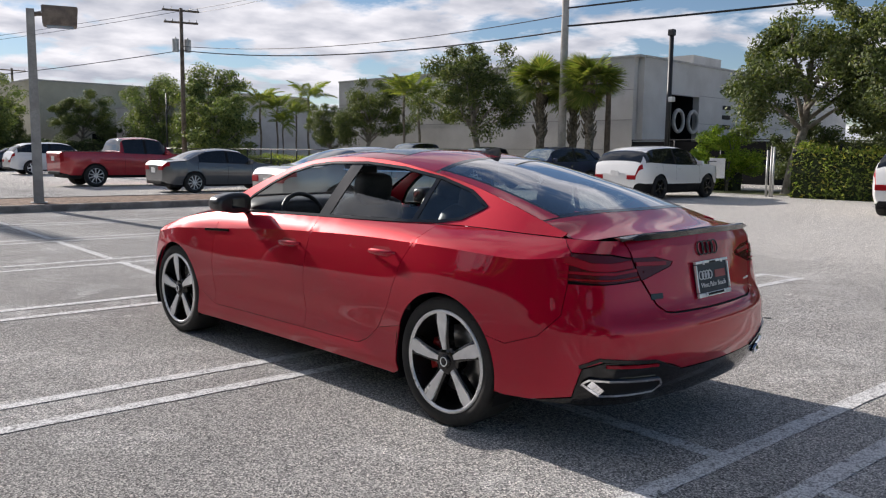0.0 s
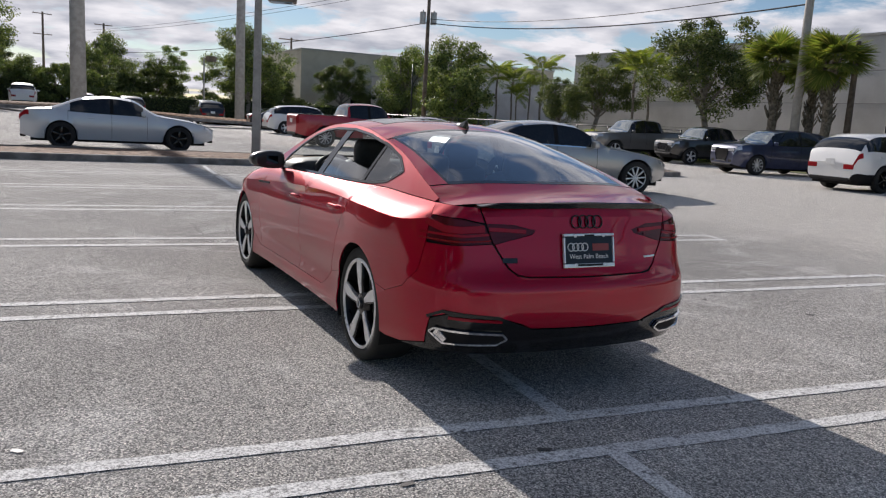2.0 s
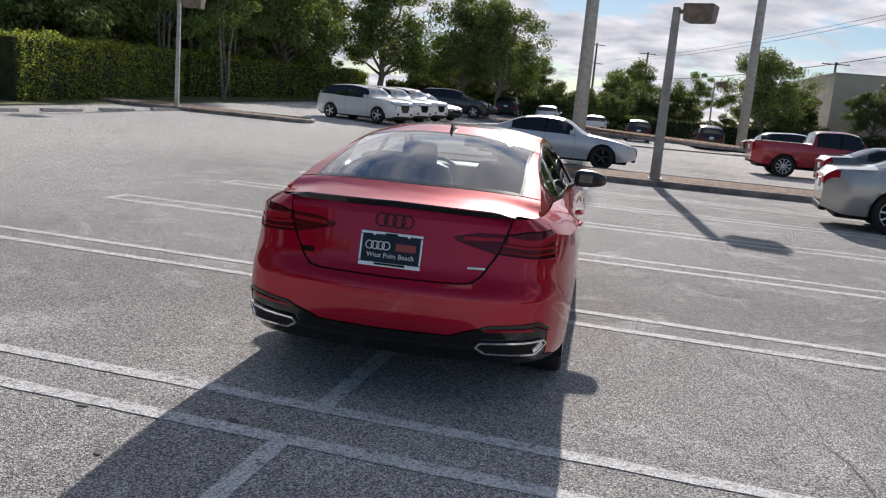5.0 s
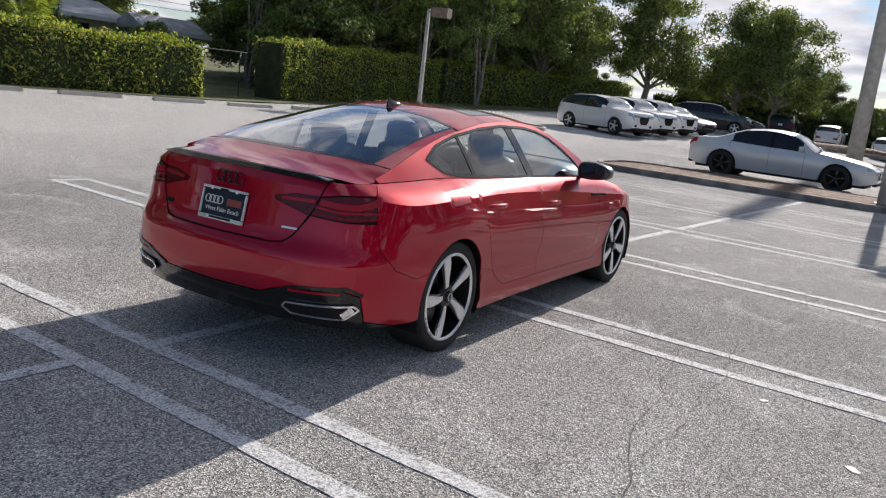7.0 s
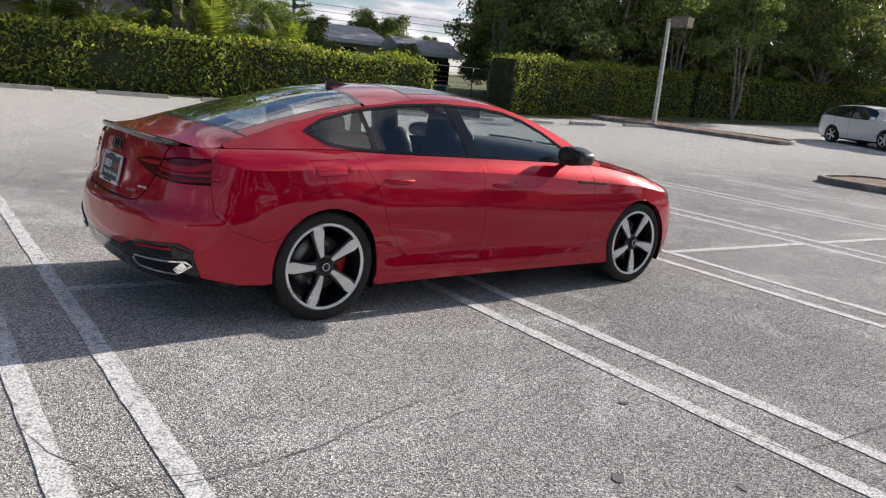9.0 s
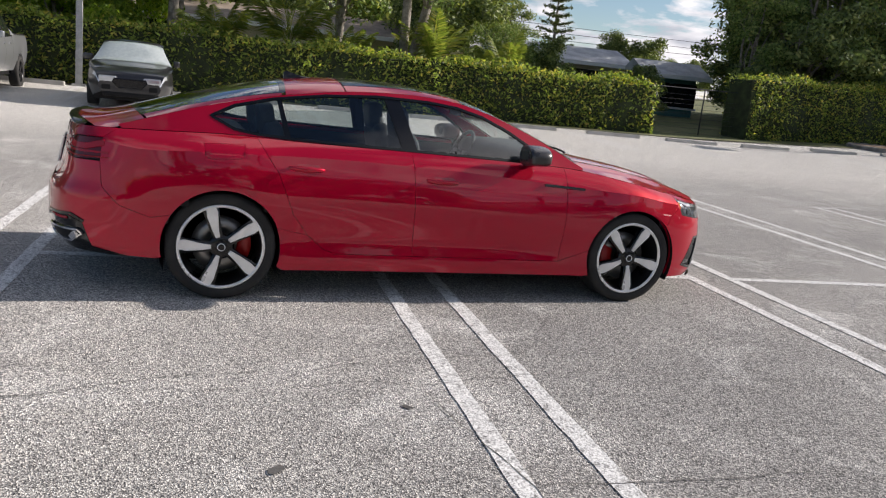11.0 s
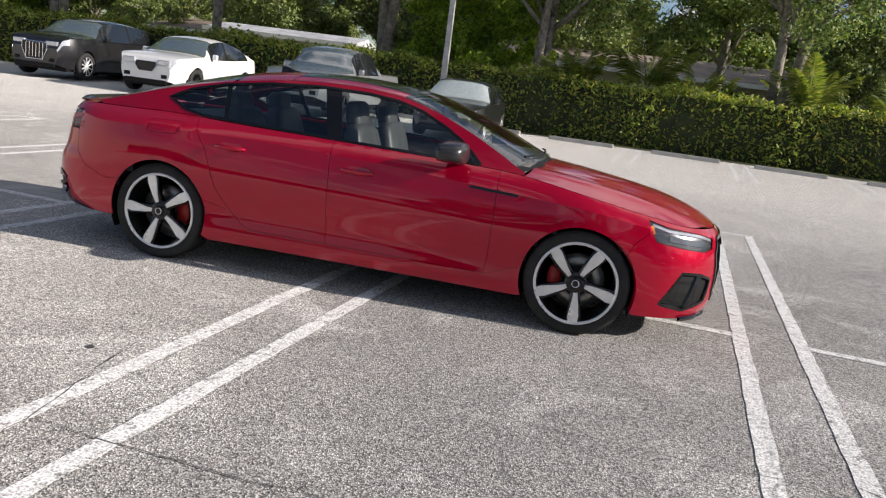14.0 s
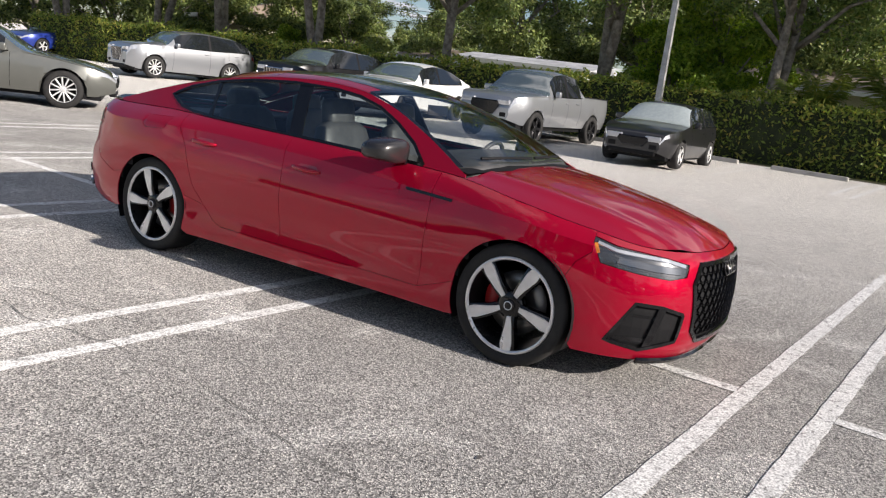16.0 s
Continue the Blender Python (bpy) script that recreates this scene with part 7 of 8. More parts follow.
def hood():
    s1 = s_of_y(1.02)
    n, m = 44, 24
    verts, nor = [], []

    def f(a, q):
        s = abs(a) * s1
        e = side_at(s, F_ZE(s))
        u = abs(a)
        ysp = lerp(2.214, 1.10, u ** 0.85)
        zc = curve([(1.1, 0.988), (1.4, 0.958), (1.8, 0.897), (2.05, 0.828), (2.214, 0.738)])(ysp)
        x = e.x * (1 - q)
        y = lerp(e.y, ysp, 1 - (1 - q) ** 1.6)
        z = lerp(e.z, zc, 1 - (1 - q) ** 2.0)
        xx = 0.46 + 0.10 * u
        z += 0.010 * smooth01(u * 4) * math.exp(-((x - xx) / 0.06) ** 2)
        return Vector((math.copysign(x, a), y, z))
    for j in range(m + 1):
        for i in range(-n, n + 1):
            a = i / n if i else 1e-4
            verts.append(f(a, lerp(0.0008, 1.0, j / m)))
    w = 2 * n + 1
    faces = [(j * w + i, j * w + i + 1, (j + 1) * w + i + 1, (j + 1) * w + i) for j in range(m) for i in range(w - 1)]
    bm = bmesh.new()
    vs = [bm.verts.new(v) for v in verts]
    for q in faces:
        try:
            bm.faces.new([vs[k] for k in q])
        except ValueError:
            pass
    bmesh.ops.remove_doubles(bm, verts=bm.verts[:], dist=0.002)
    bmesh.ops.recalc_face_normals(bm, faces=bm.faces[:])
    if sum(fc.normal.z for fc in bm.faces) < 0:
        bmesh.ops.reverse_faces(bm, faces=bm.faces[:])
    part("bonnet", bm, M_RED, coupe, smooth=True)


hood()
bm = bmesh.new()
for k in range(25):
    t = lerp(-0.97, 0.97, k / 24)
    y = 1.085 - 0.13 * t * t
    p = top_at(t, y)
    for dy, dz in ((0.045, -0.03), (-0.02, -0.012)):
        bm.verts.new((p.x, p.y + dy, p.z + dz))
bm.verts.ensure_lookup_table()
for k in range(24):
    bm.faces.new([bm.verts[i] for i in (2 * k, 2 * k + 2, 2 * k + 3, 2 * k + 1)])
part("cowl", bm, M_BLACK, coupe, "matt black cowl below the windscreen")
for t0, t1 in ((0.72, 0.05), (-0.02, -0.66)):
    bm = bmesh.new()
    tube(bm, [top_at(lerp(t0, t1, k / 6), 1.045 - 0.13 * lerp(t0, t1, k / 6) ** 2, -0.018) for k in range(7)], 0.008, 6)
    part("wiper", bm, M_BLACK, coupe)
# side windows, pillars and the red surround
DLO = [(0.735, 0.954), (0.5, 0.962), (0.0, 0.974), (-0.5, 0.985), (-1.0, 0.998), (-1.22, 1.008), (-1.36, 1.030), (-1.50, 1.098), (-1.36, 1.168), (-1.12, 1.228), (-0.8, 1.274), (-0.45, 1.298), (-0.1, 1.293), (0.1, 1.272), (0.28, 1.228), (0.46, 1.150), (0.62, 1.058)]
rail = lambda y: RAIL(y)
hs = [(1.02, ze(1.02) + 0.002)] + [(lerp(0.95, -2.0, k / 34), F_ZE(s_of_y(lerp(0.95, -2.0, k / 34))) + 0.0005) for k in range(35)] + [(lerp(-2.02, 1.02, k / 40), RAIL(lerp(-2.02, 1.02, k / 40))) for k in range(41)]
hs = [p for i, p in enumerate(hs) if i == 0 or (Vector(p) - Vector(hs[i - 1])).length > 0.004]
B0, B1 = (-0.195, -0.30), (-0.30, -0.41)   # front and rear edge of the B pillar: y at belt, y at top
yb = lambda p, z: lerp(p[0], p[1], (z - 0.975) / 0.32)


def pane(a, b, lo, hi):
    """The part of the window opening between two slanted lines."""
    out = []
    ring = dense(DLO, 0.02)
    for y, z in ring:
        y0, y1 = yb(a, z), yb(b, z)
        out.append((max(y1, min(y0, y)), z))
    res = []
    for p in out:
        if not res or (Vector(p) - Vector(res[-1])).length > 0.004:
            res.append(p)
    return res


def lowered(poly, f):
    """A pane wound down: what stands above the line f is cut away."""
    return [(y, min(z, f(y))) for y, z in poly]


def clean(poly):
    res = []
    for p in poly:
        if not res or (Vector(p) - Vector(res[-1])).length > 0.003:
            res.append(p)
    return res


for mir in (False, True):
    skin("window_surround", hs, house_at, M_RED, coupe, holes=[DLO], mirror=mir, gap=0.0015, step=0.035)
    skin("b_pillar", [(B0[0], 0.976), (B1[0], 0.978), (B1[1], 1.298), (B0[1], 1.298)], lambda y, z: house_at(y, z, 0.004), M_GLOSSBLACK, coupe, mirror=mir, gap=0.001)
    skin("c_pillar", [(-1.02, 1.0), (-1.055, 1.0), (-1.105, 1.226), (-1.075, 1.232)], lambda y, z: house_at(y, z, 0.004), M_GLOSSBLACK, coupe, mirror=mir, gap=0.0005)
    strip("window_trim", along(DLO + DLO[:1], 5), lambda y, z: house_at(y, z, 0.002), 0.022, M_GLOSSBLACK, coupe, mir, 0.005)
    gl = lambda y, z: house_at(y, z, 0.008)
    fr, rr, qq = pane((0.74, 0.74), B0, 0, 1), pane(B1, (-1.02, -1.08), 0, 1), pane((-1.055, -1.11), (-1.55, -1.55), 0, 1)
    if mir:
        cut = clean([(y, z) for y, z in lowered(rr, lambda y: lerp(1.135, 1.075, (y + 0.3) / -0.72))])
        skin("side_window", cut, gl, M_PRIVACY, coupe, mirror=True, gap=0.001, thick=0.004, label="rear side window wound half down")
    else:
        skin("side_window", clean(fr), gl, M_GLASS, coupe, gap=0.001, thick=0.004)
        skin("side_window", clean(rr), gl, M_PRIVACY, coupe, gap=0.001, thick=0.004)
    skin("quarter_window", clean(qq), gl, M_PRIVACY, coupe, mirror=mir, gap=0.001, thick=0.004)
    # wing mirror on its stalk
    sx = -1 if mir else 1
    bm = bmesh.new()
    box(bm, -0.115, 0.12, -0.06, 0.08, -0.062, 0.068, 0.0)
    bmesh.ops.subdivide_edges(bm, edges=bm.edges[:], cuts=5, use_grid_fill=True)
    for v in bm.verts:
        a = v.co.copy()
        r = (abs(a.x / 0.12) ** 4.5 + abs(a.y / 0.08) ** 3.5 + abs(a.z / 0.068) ** 3.5) ** (1 / 3.9)
        if r > 1:
            v.co = a / r
        v.co.z *= 1 - 0.35 * max(0, v.co.x / 0.12)
        v.co.y -= 0.25 * max(0, v.co.x) * 0.6
    for v in bm.verts:
        v.co = Vector((sx * (v.co.x * 1.12 + 0.912), v.co.y * 1.15 + 0.58, v.co.z * 1.05 + 1.015))
    bmesh.ops.recalc_face_normals(bm, faces=bm.faces[:])
    mo = part("mirror", bm, M_CARBON, coupe, "carbon-black door mirror", smooth=True)
    bm = bmesh.new()
    box(bm, -0.06, 0.06, -0.03, 0.03, -0.012, 0.012, 0.008, Matrix.Translation((sx * 0.785, 0.60, 0.955)) @ Matrix.Rotation(radians(-sx * 24), 4, "Y"))
    part("mirror_foot", bm, M_GLOSSBLACK, mo)
    bm = bmesh.new()
    box(bm, sx * 0.90 - 0.075, sx * 0.90 + 0.06, 0.508, 0.516, 0.985, 1.05, 0.002)
    part("mirror_glass", bm, M_MIRROR, mo)
    # door handles over flat patches whose darker red paints the shade of a cup
    for y, z in ((-0.04, 0.805), (-0.93, 0.835)):
        cup = [(Y(y + 0.10), z), (Y(y + 0.07), z + 0.026), (Y(y - 0.05), z + 0.028), (Y(y - 0.09), z), (Y(y - 0.05), z - 0.024), (Y(y + 0.07), z - 0.022)]
        bm = bmesh.new()
        rings = []
        for k in range(13):
            u = k / 12
            rise = math.sin(math.pi * u) ** 0.5 if 0 < u < 1 else 0.0
            p = side_at(Y(lerp(y + 0.112, y - 0.112, u)), z + 0.006 * (u - 0.5), -0.030 * rise)
            rings.append([bm.verts.new((sx * (p.x + 0.008 * math.cos(a)), p.y, p.z + (0.007 + 0.010 * rise) * math.sin(a))) for a in (2 * math.pi * q / 8 for q in range(8))])
        for p, q in zip(rings, rings[1:]):
            for k in range(8):
                bm.faces.new((p[k], p[(k + 1) % 8], q[(k + 1) % 8], q[k]))
        bm.faces.new(rings[0])
        bm.faces.new(rings[-1][::-1])
        bmesh.ops.recalc_face_normals(bm, faces=bm.faces[:])
        h = part("door_handle", bm, M_RED, coupe, smooth=True)
        skin("handle_cup_shade", cup, lambda s, zz: side_at(s, zz, -0.0012), M_CUP_SHADE, h, mirror=mir, gap=0, step=0.02, thick=0.001, label="flat darker red patch painted as shade behind the handle")
    strip("wing_vent", along([(Y(1.01), 0.808), (Y(0.93), 0.812), (Y(0.80), 0.818), (Y(0.70), 0.822)], 4), side_at, 0.020, M_GLOSSBLACK, coupe, mir, 0.006, "gloss black wing vent blade")
    # headlamp: dark housing, white running light under a clear lens
    hm = (lambda poly: poly)
    lamp = skin("headlight", HEADL, lambda s, z: side_at(s, z, 0.0115), M_LAMPBOWL, coupe, mirror=mir, gap=0.0, thick=0.002, label="wedge headlamp with a white running light")
    skin("lens", HEADL, lambda s, z: side_at(s, z, 0.001), M_LENS, lamp, mirror=mir, gap=0.003, thick=0.003).visible_shadow = False
    strip("running_light", along([(s_of_x(0.525, False), 0.672), (s_of_x(0.63, False), 0.697), (s_of_y(1.95), 0.722), (HL_OUT - 0.02, 0.748)]), lambda s, z: side_at(s, z, 0.010), 0.022, M_HEADLAMP, lamp, mir, 0.005)
    strip("projector", along([(s_of_x(0.56, False), 0.646), (s_of_x(0.68, False), 0.655), (s_of_y(1.96), 0.68)]), lambda s, z: side_at(s, z, 0.0105), 0.040, M_LAMPGREY, lamp, mir, 0.004)
    strip("side_marker", along([(HL_OUT - 0.03, 0.70), (HL_OUT - 0.012, 0.745)]), lambda s, z: side_at(s, z, 0.006), 0.02, M_AMBER, lamp, mir, 0.004)
    ink = skin("air_intake", INTAKE, lambda s, z: side_at(s, z, 0.05), M_BLACK, coupe, mirror=mir, gap=-0.01, label="gloss black corner air intake")
    strip("intake_frame", along(INTAKE + INTAKE[:1], 5), lambda s, z: side_at(s, z, 0.004), 0.022, M_GLOSSBLACK, ink, mir, 0.006)
    strip("intake_fin", along([(s_of_x(0.635, False), 0.462), (s_of_x(0.655, False), 0.36), (s_of_x(0.675, False), 0.25)]), lambda s, z: side_at(s, z, 0.012), 0.05, M_GLOSSBLACK, ink, mir, 0.01)
    strip("intake_fin", along([(s_of_x(0.68, False), 0.285), (s_of_x(0.74, False), 0.29), (s_of_x(0.785, False), 0.285)]), lambda s, z: side_at(s, z, 0.02), 0.03, M_GLOSSBLACK, ink, mir, 0.006)
    strip("intake_fin", along([(s_of_x(0.67, False), 0.41), (s_of_x(0.74, False), 0.415)]), lambda s, z: side_at(s, z, 0.02), 0.02, M_GLOSSBLACK, ink, mir, 0.006)
# grille: honeycomb on a dark ground, with a frame
gr = skin("grille", GRILLE, lambda s, z: side_at(s, z, 0.035), M_BLACK, coupe, gap=-0.004, label="gloss black honeycomb grille")
strip("grille_frame", along(GRILLE + GRILLE[:1], 6), lambda s, z: side_at(s, z, 0.002), 0.028, M_GLOSSBLACK, gr, False, 0.010)


def honeycomb():
    bm = bmesh.new()
    r = 0.036
    inner = shrunk(GRILLE, 0.02)
    for j in range(-1, 12):
        for i in range(-10, 11):
            cx, cz = (i + 0.5 * (j % 2)) * r * 1.78, 0.285 + j * r * 1.12
            if not inside(inner, cx, cz):
                continue
            ring = []
            for rad, off in ((r * 1.0, 0.012), (r * 0.92, 0.004), (r * 0.74, 0.03)):
                ring.append([bm.verts.new(side_at(cx + rad * math.cos(radians(60 * k)) * 0.98, cz + rad * math.sin(radians(60 * k)) * 0.62, off)) for k in range(6)])
            for a, b in zip(ring, ring[1:]):
                for k in range(6):
                    bm.faces.new((a[k], a[(k + 1) % 6], b[(k + 1) % 6], b[k]))
    bmesh.ops.recalc_face_normals(bm, faces=bm.faces[:])
    ob = part("honeycomb", bm, M_GLOSSBLACK, gr)
    ob["kind"] = "stuff"


honeycomb()
strip("splitter", along([(-s_of_x(0.70, False), 0.178), (-s_of_x(0.3, False), 0.176), (s_of_x(0.3, False), 0.176), (s_of_x(0.70, False), 0.178)], 12), lambda s, z: side_at(s, z, -0.012), 0.03, M_GLOSSBLACK, coupe, False, 0.012)


def ring_badge(name, c, f, r, tube_r, material, parent, count=4, pitch=1.45):
    """Interlinked rings in a row on a surface."""
    top = None
    for k in range(count):
        bm = bmesh.new()
        a0 = c[0] + (k - (count - 1) / 2) * r * pitch
        pts = []
        for q in range(24):
            w = 2 * math.pi * q / 24
            pts.append(f(a0 + r * math.cos(w), c[1] + r * math.sin(w)))
        pts.append(pts[0])
        tube(bm, pts, tube_r, 6, False)
        o = part(name, bm, material, parent, smooth=True)
    return o


ring_badge("badge_ring", (S_END, 0.925), lambda s, z: side_at(s, z, -0.006), 0.0315, 0.0038, M_GLOSSBLACK, coupe)
ring_badge("badge_ring", (0.0, 0.635), lambda s, z: side_at(s, z, -0.004), 0.036, 0.006, M_GLOSSBLACK, coupe)
strip("model_badge", along([(tx(-0.42), 0.735), (tx(-0.50), 0.735)], 2), side_at, 0.030, M_GLOSSBLACK, coupe, False, 0.003)
strip("model_badge", along([(tx(0.40), 0.735), (tx(0.49), 0.737)], 2), side_at, 0.012, M_BRIGHT, coupe, False, 0.002)
# boot-lip spoiler
bm = bmesh.new()
rings = []
for k in range(41):
    x = lerp(-0.585, 0.585, k / 40)
    s = s_of_x(x)
    e = side_at(s, F_ZE(fold(s)))
    fade = smooth01((0.59 - abs(x)) / 0.12)
    y, z = e.y, e.z
    rings.append([bm.verts.new((x, y + dy, z + dz)) for dy, dz in ((0.05 + 0.03 * fade, 0.006), (0.03, 0.008 + 0.008 * fade), (-0.010, 0.006 + 0.018 * fade), (-0.020, 0.003 + 0.016 * fade), (-0.010, -0.004 - 0.004 * fade), (0.03, -0.01))])
for r, q in zip(rings, rings[1:]):
    for k in range(6):
        bm.faces.new((r[k], r[(k + 1) % 6], q[(k + 1) % 6], q[k]))
bm.faces.new(rings[0])
bm.faces.new(rings[-1][::-1])
bmesh.ops.recalc_face_normals(bm, faces=bm.faces[:])
part("spoiler", bm, M_GLOSSBLACK, coupe, "gloss black boot-lip spoiler", smooth=False)
# dealer plate
PL = Matrix.Translation((0, -2.372, 0.782)) @ Matrix.Rotation(radians(-11), 4, "X")
pl = new("dealer_plate")
pl.parent, pl.matrix_local = coupe, PL
pl["label"] = "navy dealer plate in a bright metal frame"
bm = bmesh.new()
box(bm, -0.152, 0.152, -0.002, 0.012, -0.078, 0.078, 0.004)
part("plate_back", bm, M_NAVY, pl)
for x0, x1, z0, z1 in ((-0.158, 0.158, 0.073, 0.086), (-0.158, 0.158, -0.086, -0.066), (-0.158, -0.148, -0.062, 0.068), (0.148, 0.158, -0.062, 0.068)):
    bm = bmesh.new()
    box(bm, x0, x1, -0.010, 0.004, z0, z1, 0.003)
    part("frame_bar", bm, M_BRIGHT, pl)
for x, z in ((-0.088, 0.074), (0.088, 0.074), (-0.088, -0.072), (0.088, -0.072)):
    bm = bmesh.new()
    spun(bm, [(0.008, 0), (0.008, 0.003), (0.001, 0.004)], 10, Matrix.Translation((x, -0.010, z)) @ Matrix.Rotation(radians(-90), 4, "Z"))
    part("screw", bm, M_INK, pl)
ring_badge("plate_ring", (-0.068, 0.018), lambda a, z: Vector((a, -0.004, z)), 0.0195, 0.0028, M_INK, pl)
for x0, x1, z0, z1, mt in ((0.024, 0.125, -0.002, 0.034, M_INKRED), (-0.075, 0.085, -0.079, -0.069, M_BLACK), (-0.03, 0.03, 0.073, 0.081, M_BLACK)):
    bm = bmesh.new()
    box(bm, x0, x1, (-0.0045 if mt is M_INKRED else -0.0115), -0.002, z0, z1)
    part("print_bar", bm, mt, pl)


def lettering(body, size, m, material, parent):
    cu = bpy.data.curves.new("lettering", "FONT")
    cu.body, cu.size, cu.align_x, cu.extrude = body, size, "CENTER", 0.0006
    tmp = bpy.data.objects.new("lettering", cu)
    scene.collection.objects.link(tmp)
    dg = bpy.context.evaluated_depsgraph_get()
    me = bpy.data.meshes.new_from_object(tmp.evaluated_get(dg))
    bpy.data.objects.remove(tmp)
    me.materials.clear()
    me.materials.append(material)
    ob = new("lettering", me)
    ob.parent, ob.matrix_local = parent, m
    return ob


lettering("West Palm Beach", 0.034, Matrix.Translation((0, -0.0045, -0.041)) @ Matrix.Rotation(radians(90), 4, "X"), M_INK, pl)
# roof aerial
bm = bmesh.new()
secs = []
for k in range(8):
    u = k / 7
    w, h = 0.026 * (1 - 0.55 * u) * (0.35 + 0.65 * min(1, u * 4 + 0.2)), 0.062 * u ** 1.4 if u < 0.9 else 0.052
    secs.append([bm.verts.new((sx * w, -0.90 + 0.10 - u * 0.19, top_at(0, -0.80 - u * 0.19).z + hh)) for sx, hh in ((-1, -0.004), (-0.5, h * 0.55), (-0.12, h), (0.12, h), (0.5, h * 0.55), (1, -0.004))])
for a, b in zip(secs, secs[1:]):
    for k in range(5):
        bm.faces.new((a[k], a[k + 1], b[k + 1], b[k]))
bm.faces.new(secs[0])
bm.faces.new(secs[-1][::-1])
bmesh.ops.recalc_face_normals(bm, faces=bm.faces[:])
part("aerial_fin", bm, M_GLOSSBLACK, coupe, "dark shark-fin aerial")


# ---- the coupe's wheels and cabin ----
def blade(bm, pts, x0, x1, m):
    """A flat plate of outline (y, z) between x0 and x1, its edges chamfered."""
    n = len(pts)
    c = (sum(p[0] for p in pts) / n, sum(p[1] for p in pts) / n)
    lay = []
    for x, k in ((x0, 1.0), (x1 - 0.004, 1.0), (x1, 0.95)):
        lay.append([bm.verts.new(m @ Vector((x - 0.10 * max(0, 0.16 - p[1]) * 0.9, lerp(c[0], p[0], k), lerp(c[1], p[1], k)))) for p in pts])
    for a, b in zip(lay, lay[1:]):
        for i in range(n):
            bm.faces.new((a[i], a[(i + 1) % n], b[(i + 1) % n], b[i]))
    bm.faces.new(lay[-1])


def coupe_wheel():
    R, rim, w = WR, 0.264, 0.125
    bm = bmesh.new()
    spun(bm, [(rim - 0.004, -w + 0.012), (rim + 0.012, -w), (R - 0.022, -w + 0.002), (R - 0.006, -w + 0.012), (R, -w + 0.035), (R, w - 0.035), (R - 0.006, w - 0.012), (R - 0.022, w - 0.002), (rim + 0.012, w), (rim - 0.004, w - 0.012)], 56)
    tyre = mesh_of("tyre", bm, M_RUBBER)
    bm = bmesh.new()
    spun(bm, [(rim - 0.002, w - 0.010), (rim - 0.006, w - 0.002), (rim - 0.017, w - 0.002), (rim - 0.022, w - 0.012)], 56)
    lip = mesh_of("rim_lip", bm, M_ALLOY)
    bm = bmesh.new()
    spun(bm, [(rim - 0.022, w - 0.012), (rim - 0.03, w - 0.05), (rim - 0.045, -w + 0.03)], 56)
    barrel = mesh_of("barrel", bm, M_ALLOY_DARK)
    bm = bmesh.new()
    for k in range(5):
        m = Matrix.Rotation(2 * math.pi * k / 5, 4, "X")
        blade(bm, [(-0.028, 0.03), (0.026, 0.03), (0.032, 0.12), (0.054, 0.238), (0.0, 0.247), (-0.044, 0.240), (-0.034, 0.12)], w - 0.055, w - 0.012, m)
    spun(bm, [(0.075, w - 0.06), (0.075, w - 0.028), (0.055, w - 0.018), (0.034, w - 0.016)], 24)
    spider = mesh_of("spider", bm, M_GLOSSBLACK)
    bm = bmesh.new()
    for k in range(5):
        m = Matrix.Rotation(2 * math.pi * k / 5, 4, "X")
        blade(bm, [(-0.014, 0.056), (0.010, 0.056), (0.018, 0.11), (0.040, 0.205), (0.036, 0.243), (-0.020, 0.243), (-0.028, 0.20), (-0.022, 0.11)], w - 0.014, w - 0.006, m)
    faces_ = mesh_of("spoke_face", bm, M_ALLOY, smooth=False)
    bm = bmesh.new()
    spun(bm, [(0.034, w - 0.02), (0.034, w - 0.008), (0.028, w - 0.004), (0.001, w - 0.003)], 20)
    cap = mesh_of("hub_cap", bm, M_GLOSSBLACK)
    for me in (spider, faces_):
        me.transform(Matrix.Diagonal((1, 1.028, 1.028, 1)))
    bm = bmesh.new()
    spun(bm, [(0.024, w - 0.005), (0.024, w - 0.001), (0.020, w - 0.001), (0.020, w - 0.004)], 20)
    ring = mesh_of("cap_ring", bm, M_BRIGHT)
    bm = bmesh.new()
    spun(bm, [(0.06, 0.015), (0.172, 0.015), (0.172, -0.015), (0.06, -0.015)], 40, closed=True)
    disc = mesh_of("brake_disc", bm, M_DISC)
    bm = bmesh.new()
    for a0 in (18,):
        pts = [(r * math.cos(radians(a)), r * math.sin(radians(a))) for r, a in [(0.185, t) for t in range(-26, 27, 13)] + [(0.10, t) for t in range(26, -27, -13)]]
        blade(bm, pts, -0.03, 0.05, Matrix.Identity(4))
    bmesh.ops.recalc_face_normals(bm, faces=bm.faces[:])
    caliper = mesh_of("caliper", bm, M_CALIPER)
    return tyre, lip, barrel, spider, faces_, cap, ring, disc, caliper


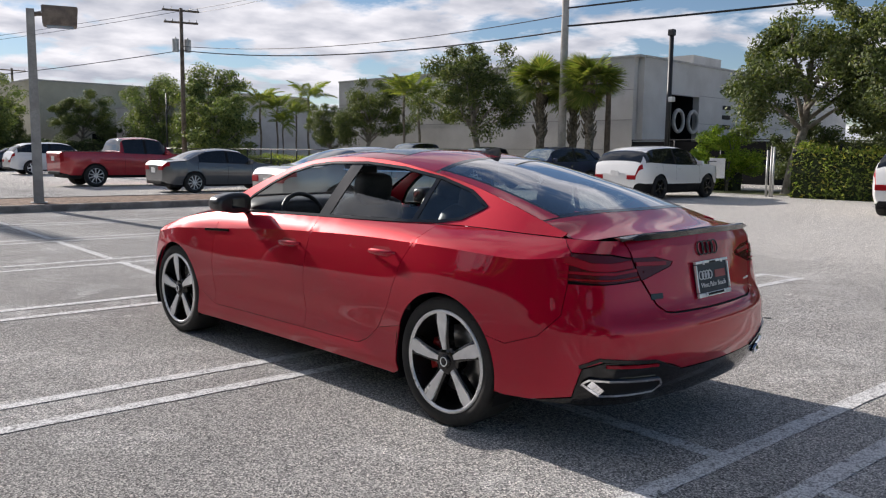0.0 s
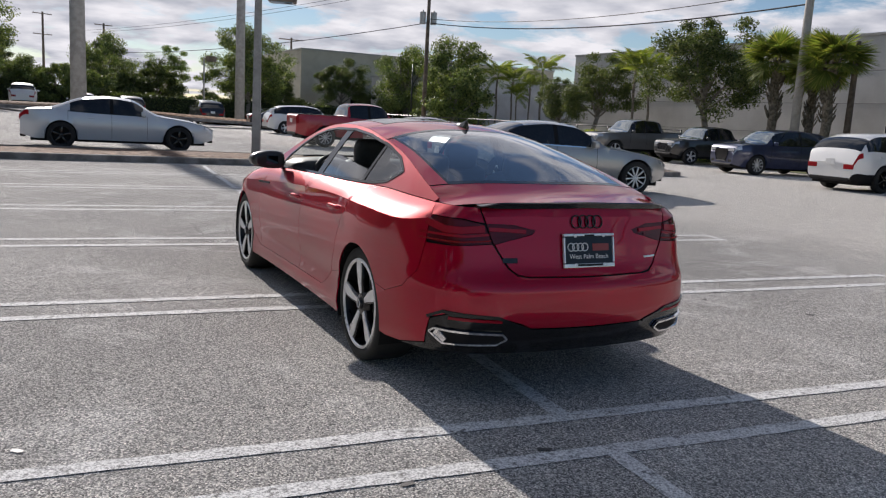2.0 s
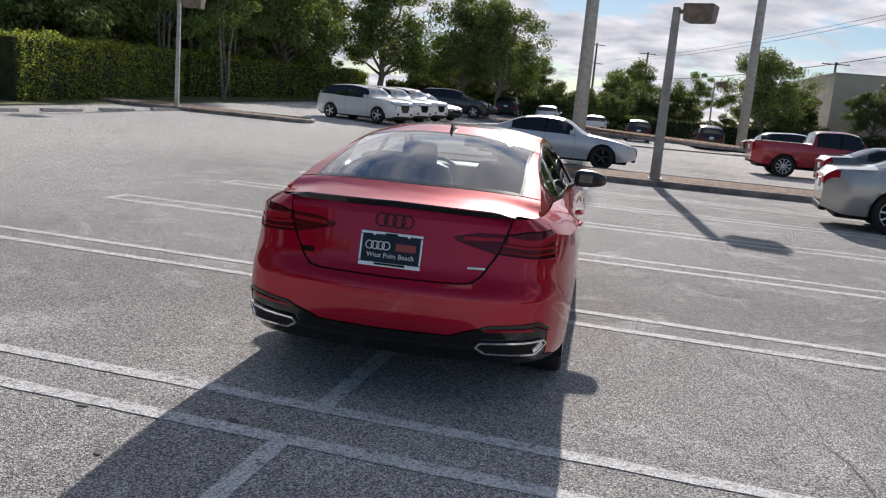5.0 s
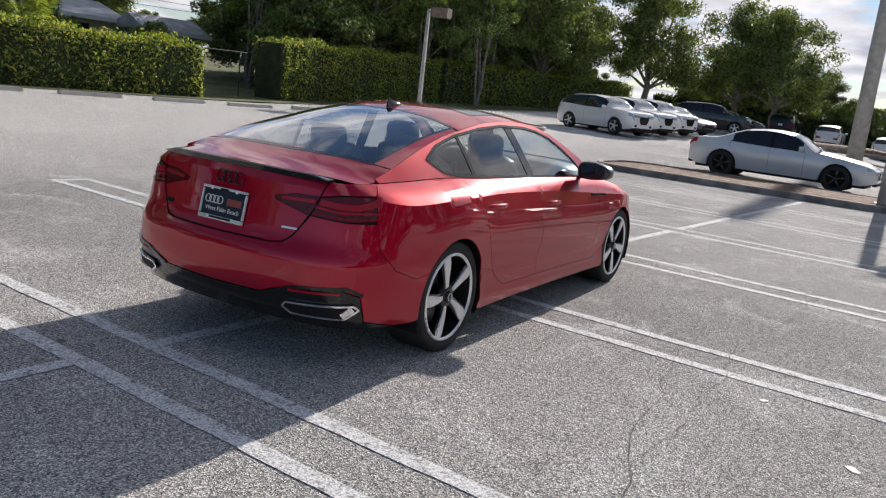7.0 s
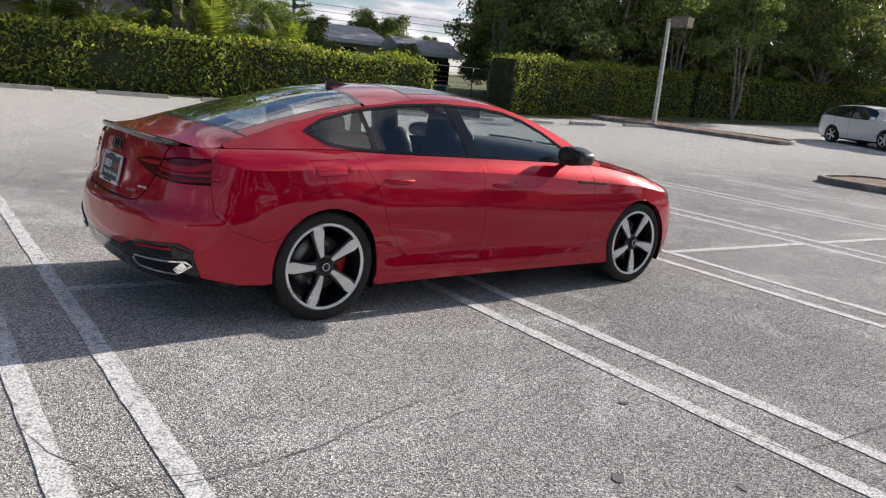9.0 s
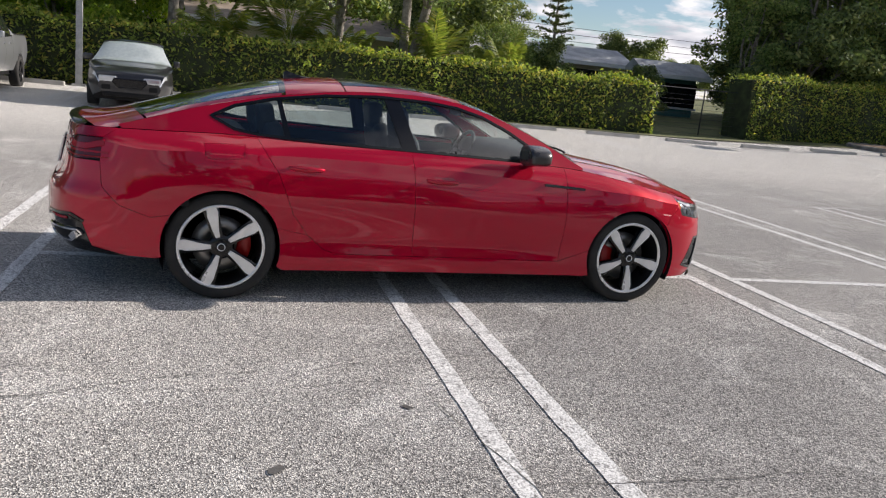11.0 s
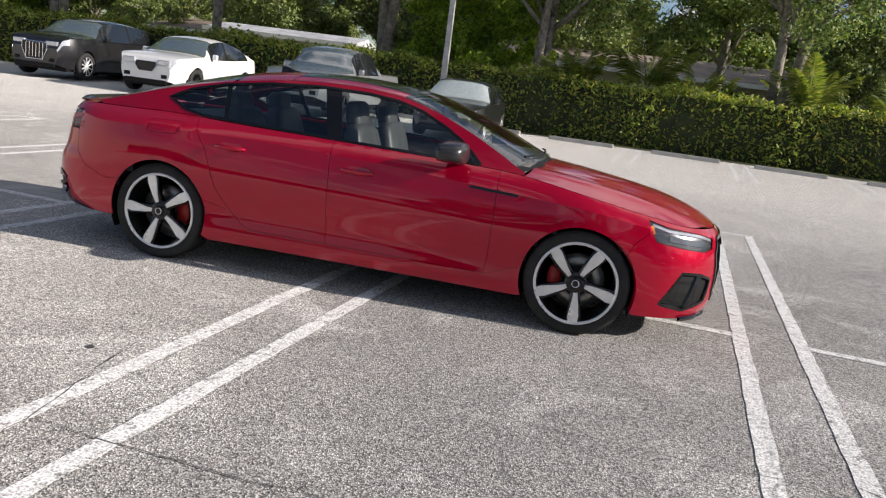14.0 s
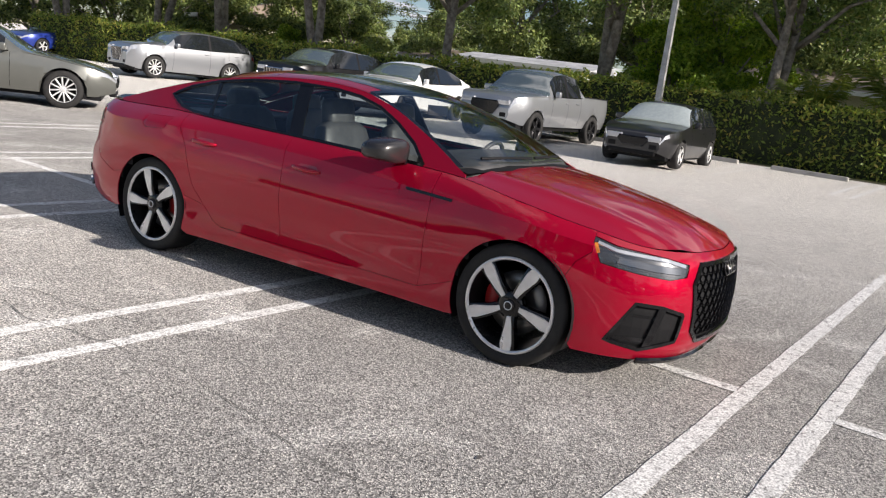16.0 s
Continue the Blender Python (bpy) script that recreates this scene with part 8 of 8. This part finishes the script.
def add_coupe_wheels():
    names = ("tyre", "rim_lip", "barrel", "spider", "spoke_face", "hub_cap", "cap_ring", "brake_disc", "caliper")
    meshes = coupe_wheel()
    turn = {(1, 0): 42, (1, 1): 18, (-1, 0): 8, (-1, 1): 8}
    for s in (1, -1):
        for j, a in enumerate(AXLES):
            w = new("wheel")
            w.parent = coupe
            w.matrix_local = pose(s * 0.752, a, WR, 0, 0, 0 if s > 0 else 180)
            for nm, me in zip(names, meshes):
                o = new(nm, me)
                o.parent = w
                if nm in ("spider", "spoke_face", "hub_cap"):
                    o.matrix_local = pose(0, 0, 0, turn[(s, j)])
                if nm == "caliper":
                    o.matrix_local = pose(0, 0, 0, 0 if (s > 0) == (j == 1) else 180)


add_coupe_wheels()


def pad(bm, sx, sy, sz, m, n=4):
    """A soft cushion block."""
    vs0 = len(bm.verts)
    b2 = bmesh.new()
    box(b2, -sx, sx, -sy, sy, -sz, sz)
    bmesh.ops.subdivide_edges(b2, edges=b2.edges[:], cuts=n, use_grid_fill=True)
    for v in b2.verts:
        a = v.co
        r = (abs(a.x / sx) ** 5 + abs(a.y / sy) ** 5 + abs(a.z / sz) ** 5) ** 0.2
        v.co = m @ (a / max(r, 1e-6) if r > 1 else a)
    me = bpy.data.meshes.new("pad")
    b2.to_mesh(me)
    b2.free()
    bm.from_mesh(me)
    bpy.data.meshes.remove(me)


for x, y in ((0.36, 0.12), (-0.36, 0.12), (0.34, -0.78), (-0.34, -0.78)):
    st = new("seat")
    st.parent, st.matrix_local = coupe, Matrix.Translation((x, y, 0.0))
    bm = bmesh.new()
    pad(bm, 0.25, 0.26, 0.09, Matrix.Translation((0, 0.08, 0.47)))
    part("cushion", bm, M_SEAT, st, smooth=True)
    bm = bmesh.new()
    pad(bm, 0.25, 0.07, 0.31, Matrix.Translation((0, -0.26, 0.78)) @ Matrix.Rotation(radians(14), 4, "X"))
    part("backrest", bm, M_SEAT, st, smooth=True)
    bm = bmesh.new()
    pad(bm, 0.13, 0.055, 0.10, Matrix.Translation((0, -0.36, 1.13 if y > 0 else 1.09)) @ Matrix.Rotation(radians(8), 4, "X"))
    tube(bm, [(-0.05, -0.35, 1.0), (-0.05, -0.36, 1.1)], 0.007, 6)
    tube(bm, [(0.05, -0.35, 1.0), (0.05, -0.36, 1.1)], 0.007, 6)
    part("headrest", bm, M_SEAT, st, smooth=True)
bm = bmesh.new()
pad(bm, 0.68, 0.26, 0.13, Matrix.Translation((0, 0.80, 0.90)))
part("dashboard", bm, M_SEAT, coupe, smooth=True)
bm = bmesh.new()
pad(bm, 0.66, 0.20, 0.02, Matrix.Translation((0, -1.45, 0.98)))
part("parcel_shelf", bm, M_SEAT, coupe, smooth=True)
bm = bmesh.new()
cw = Matrix.Translation((-0.36, 0.52, 0.90)) @ Matrix.Rotation(radians(68), 4, "X")
tube(bm, [cw @ Vector((0.175 * math.cos(a), 0.175 * math.sin(a), 0)) for a in (2 * math.pi * k / 28 for k in range(29))], 0.016, 8, False)
for a in (0, 180, 270):
    tube(bm, [cw @ Vector((0, 0, -0.02)), cw @ Vector((0.17 * math.cos(radians(a)), 0.17 * math.sin(radians(a)), 0))], 0.016, 6)
part("steering_wheel", bm, M_SEAT, coupe, smooth=True)
bm = bmesh.new()
box(bm, -0.12, 0.12, 0.30, 0.31, 1.20, 1.265, 0.01)
part("rear_view_mirror", bm, M_BLACK, coupe)
rows_skin("headlining", 0.2, -0.06, -1.0, 0.0, -0.97, 0.97, grainy("headlining_cloth", (0.30, 0.295, 0.285), (0.38, 0.375, 0.36), 0.95), 8, 12, off=0.03)
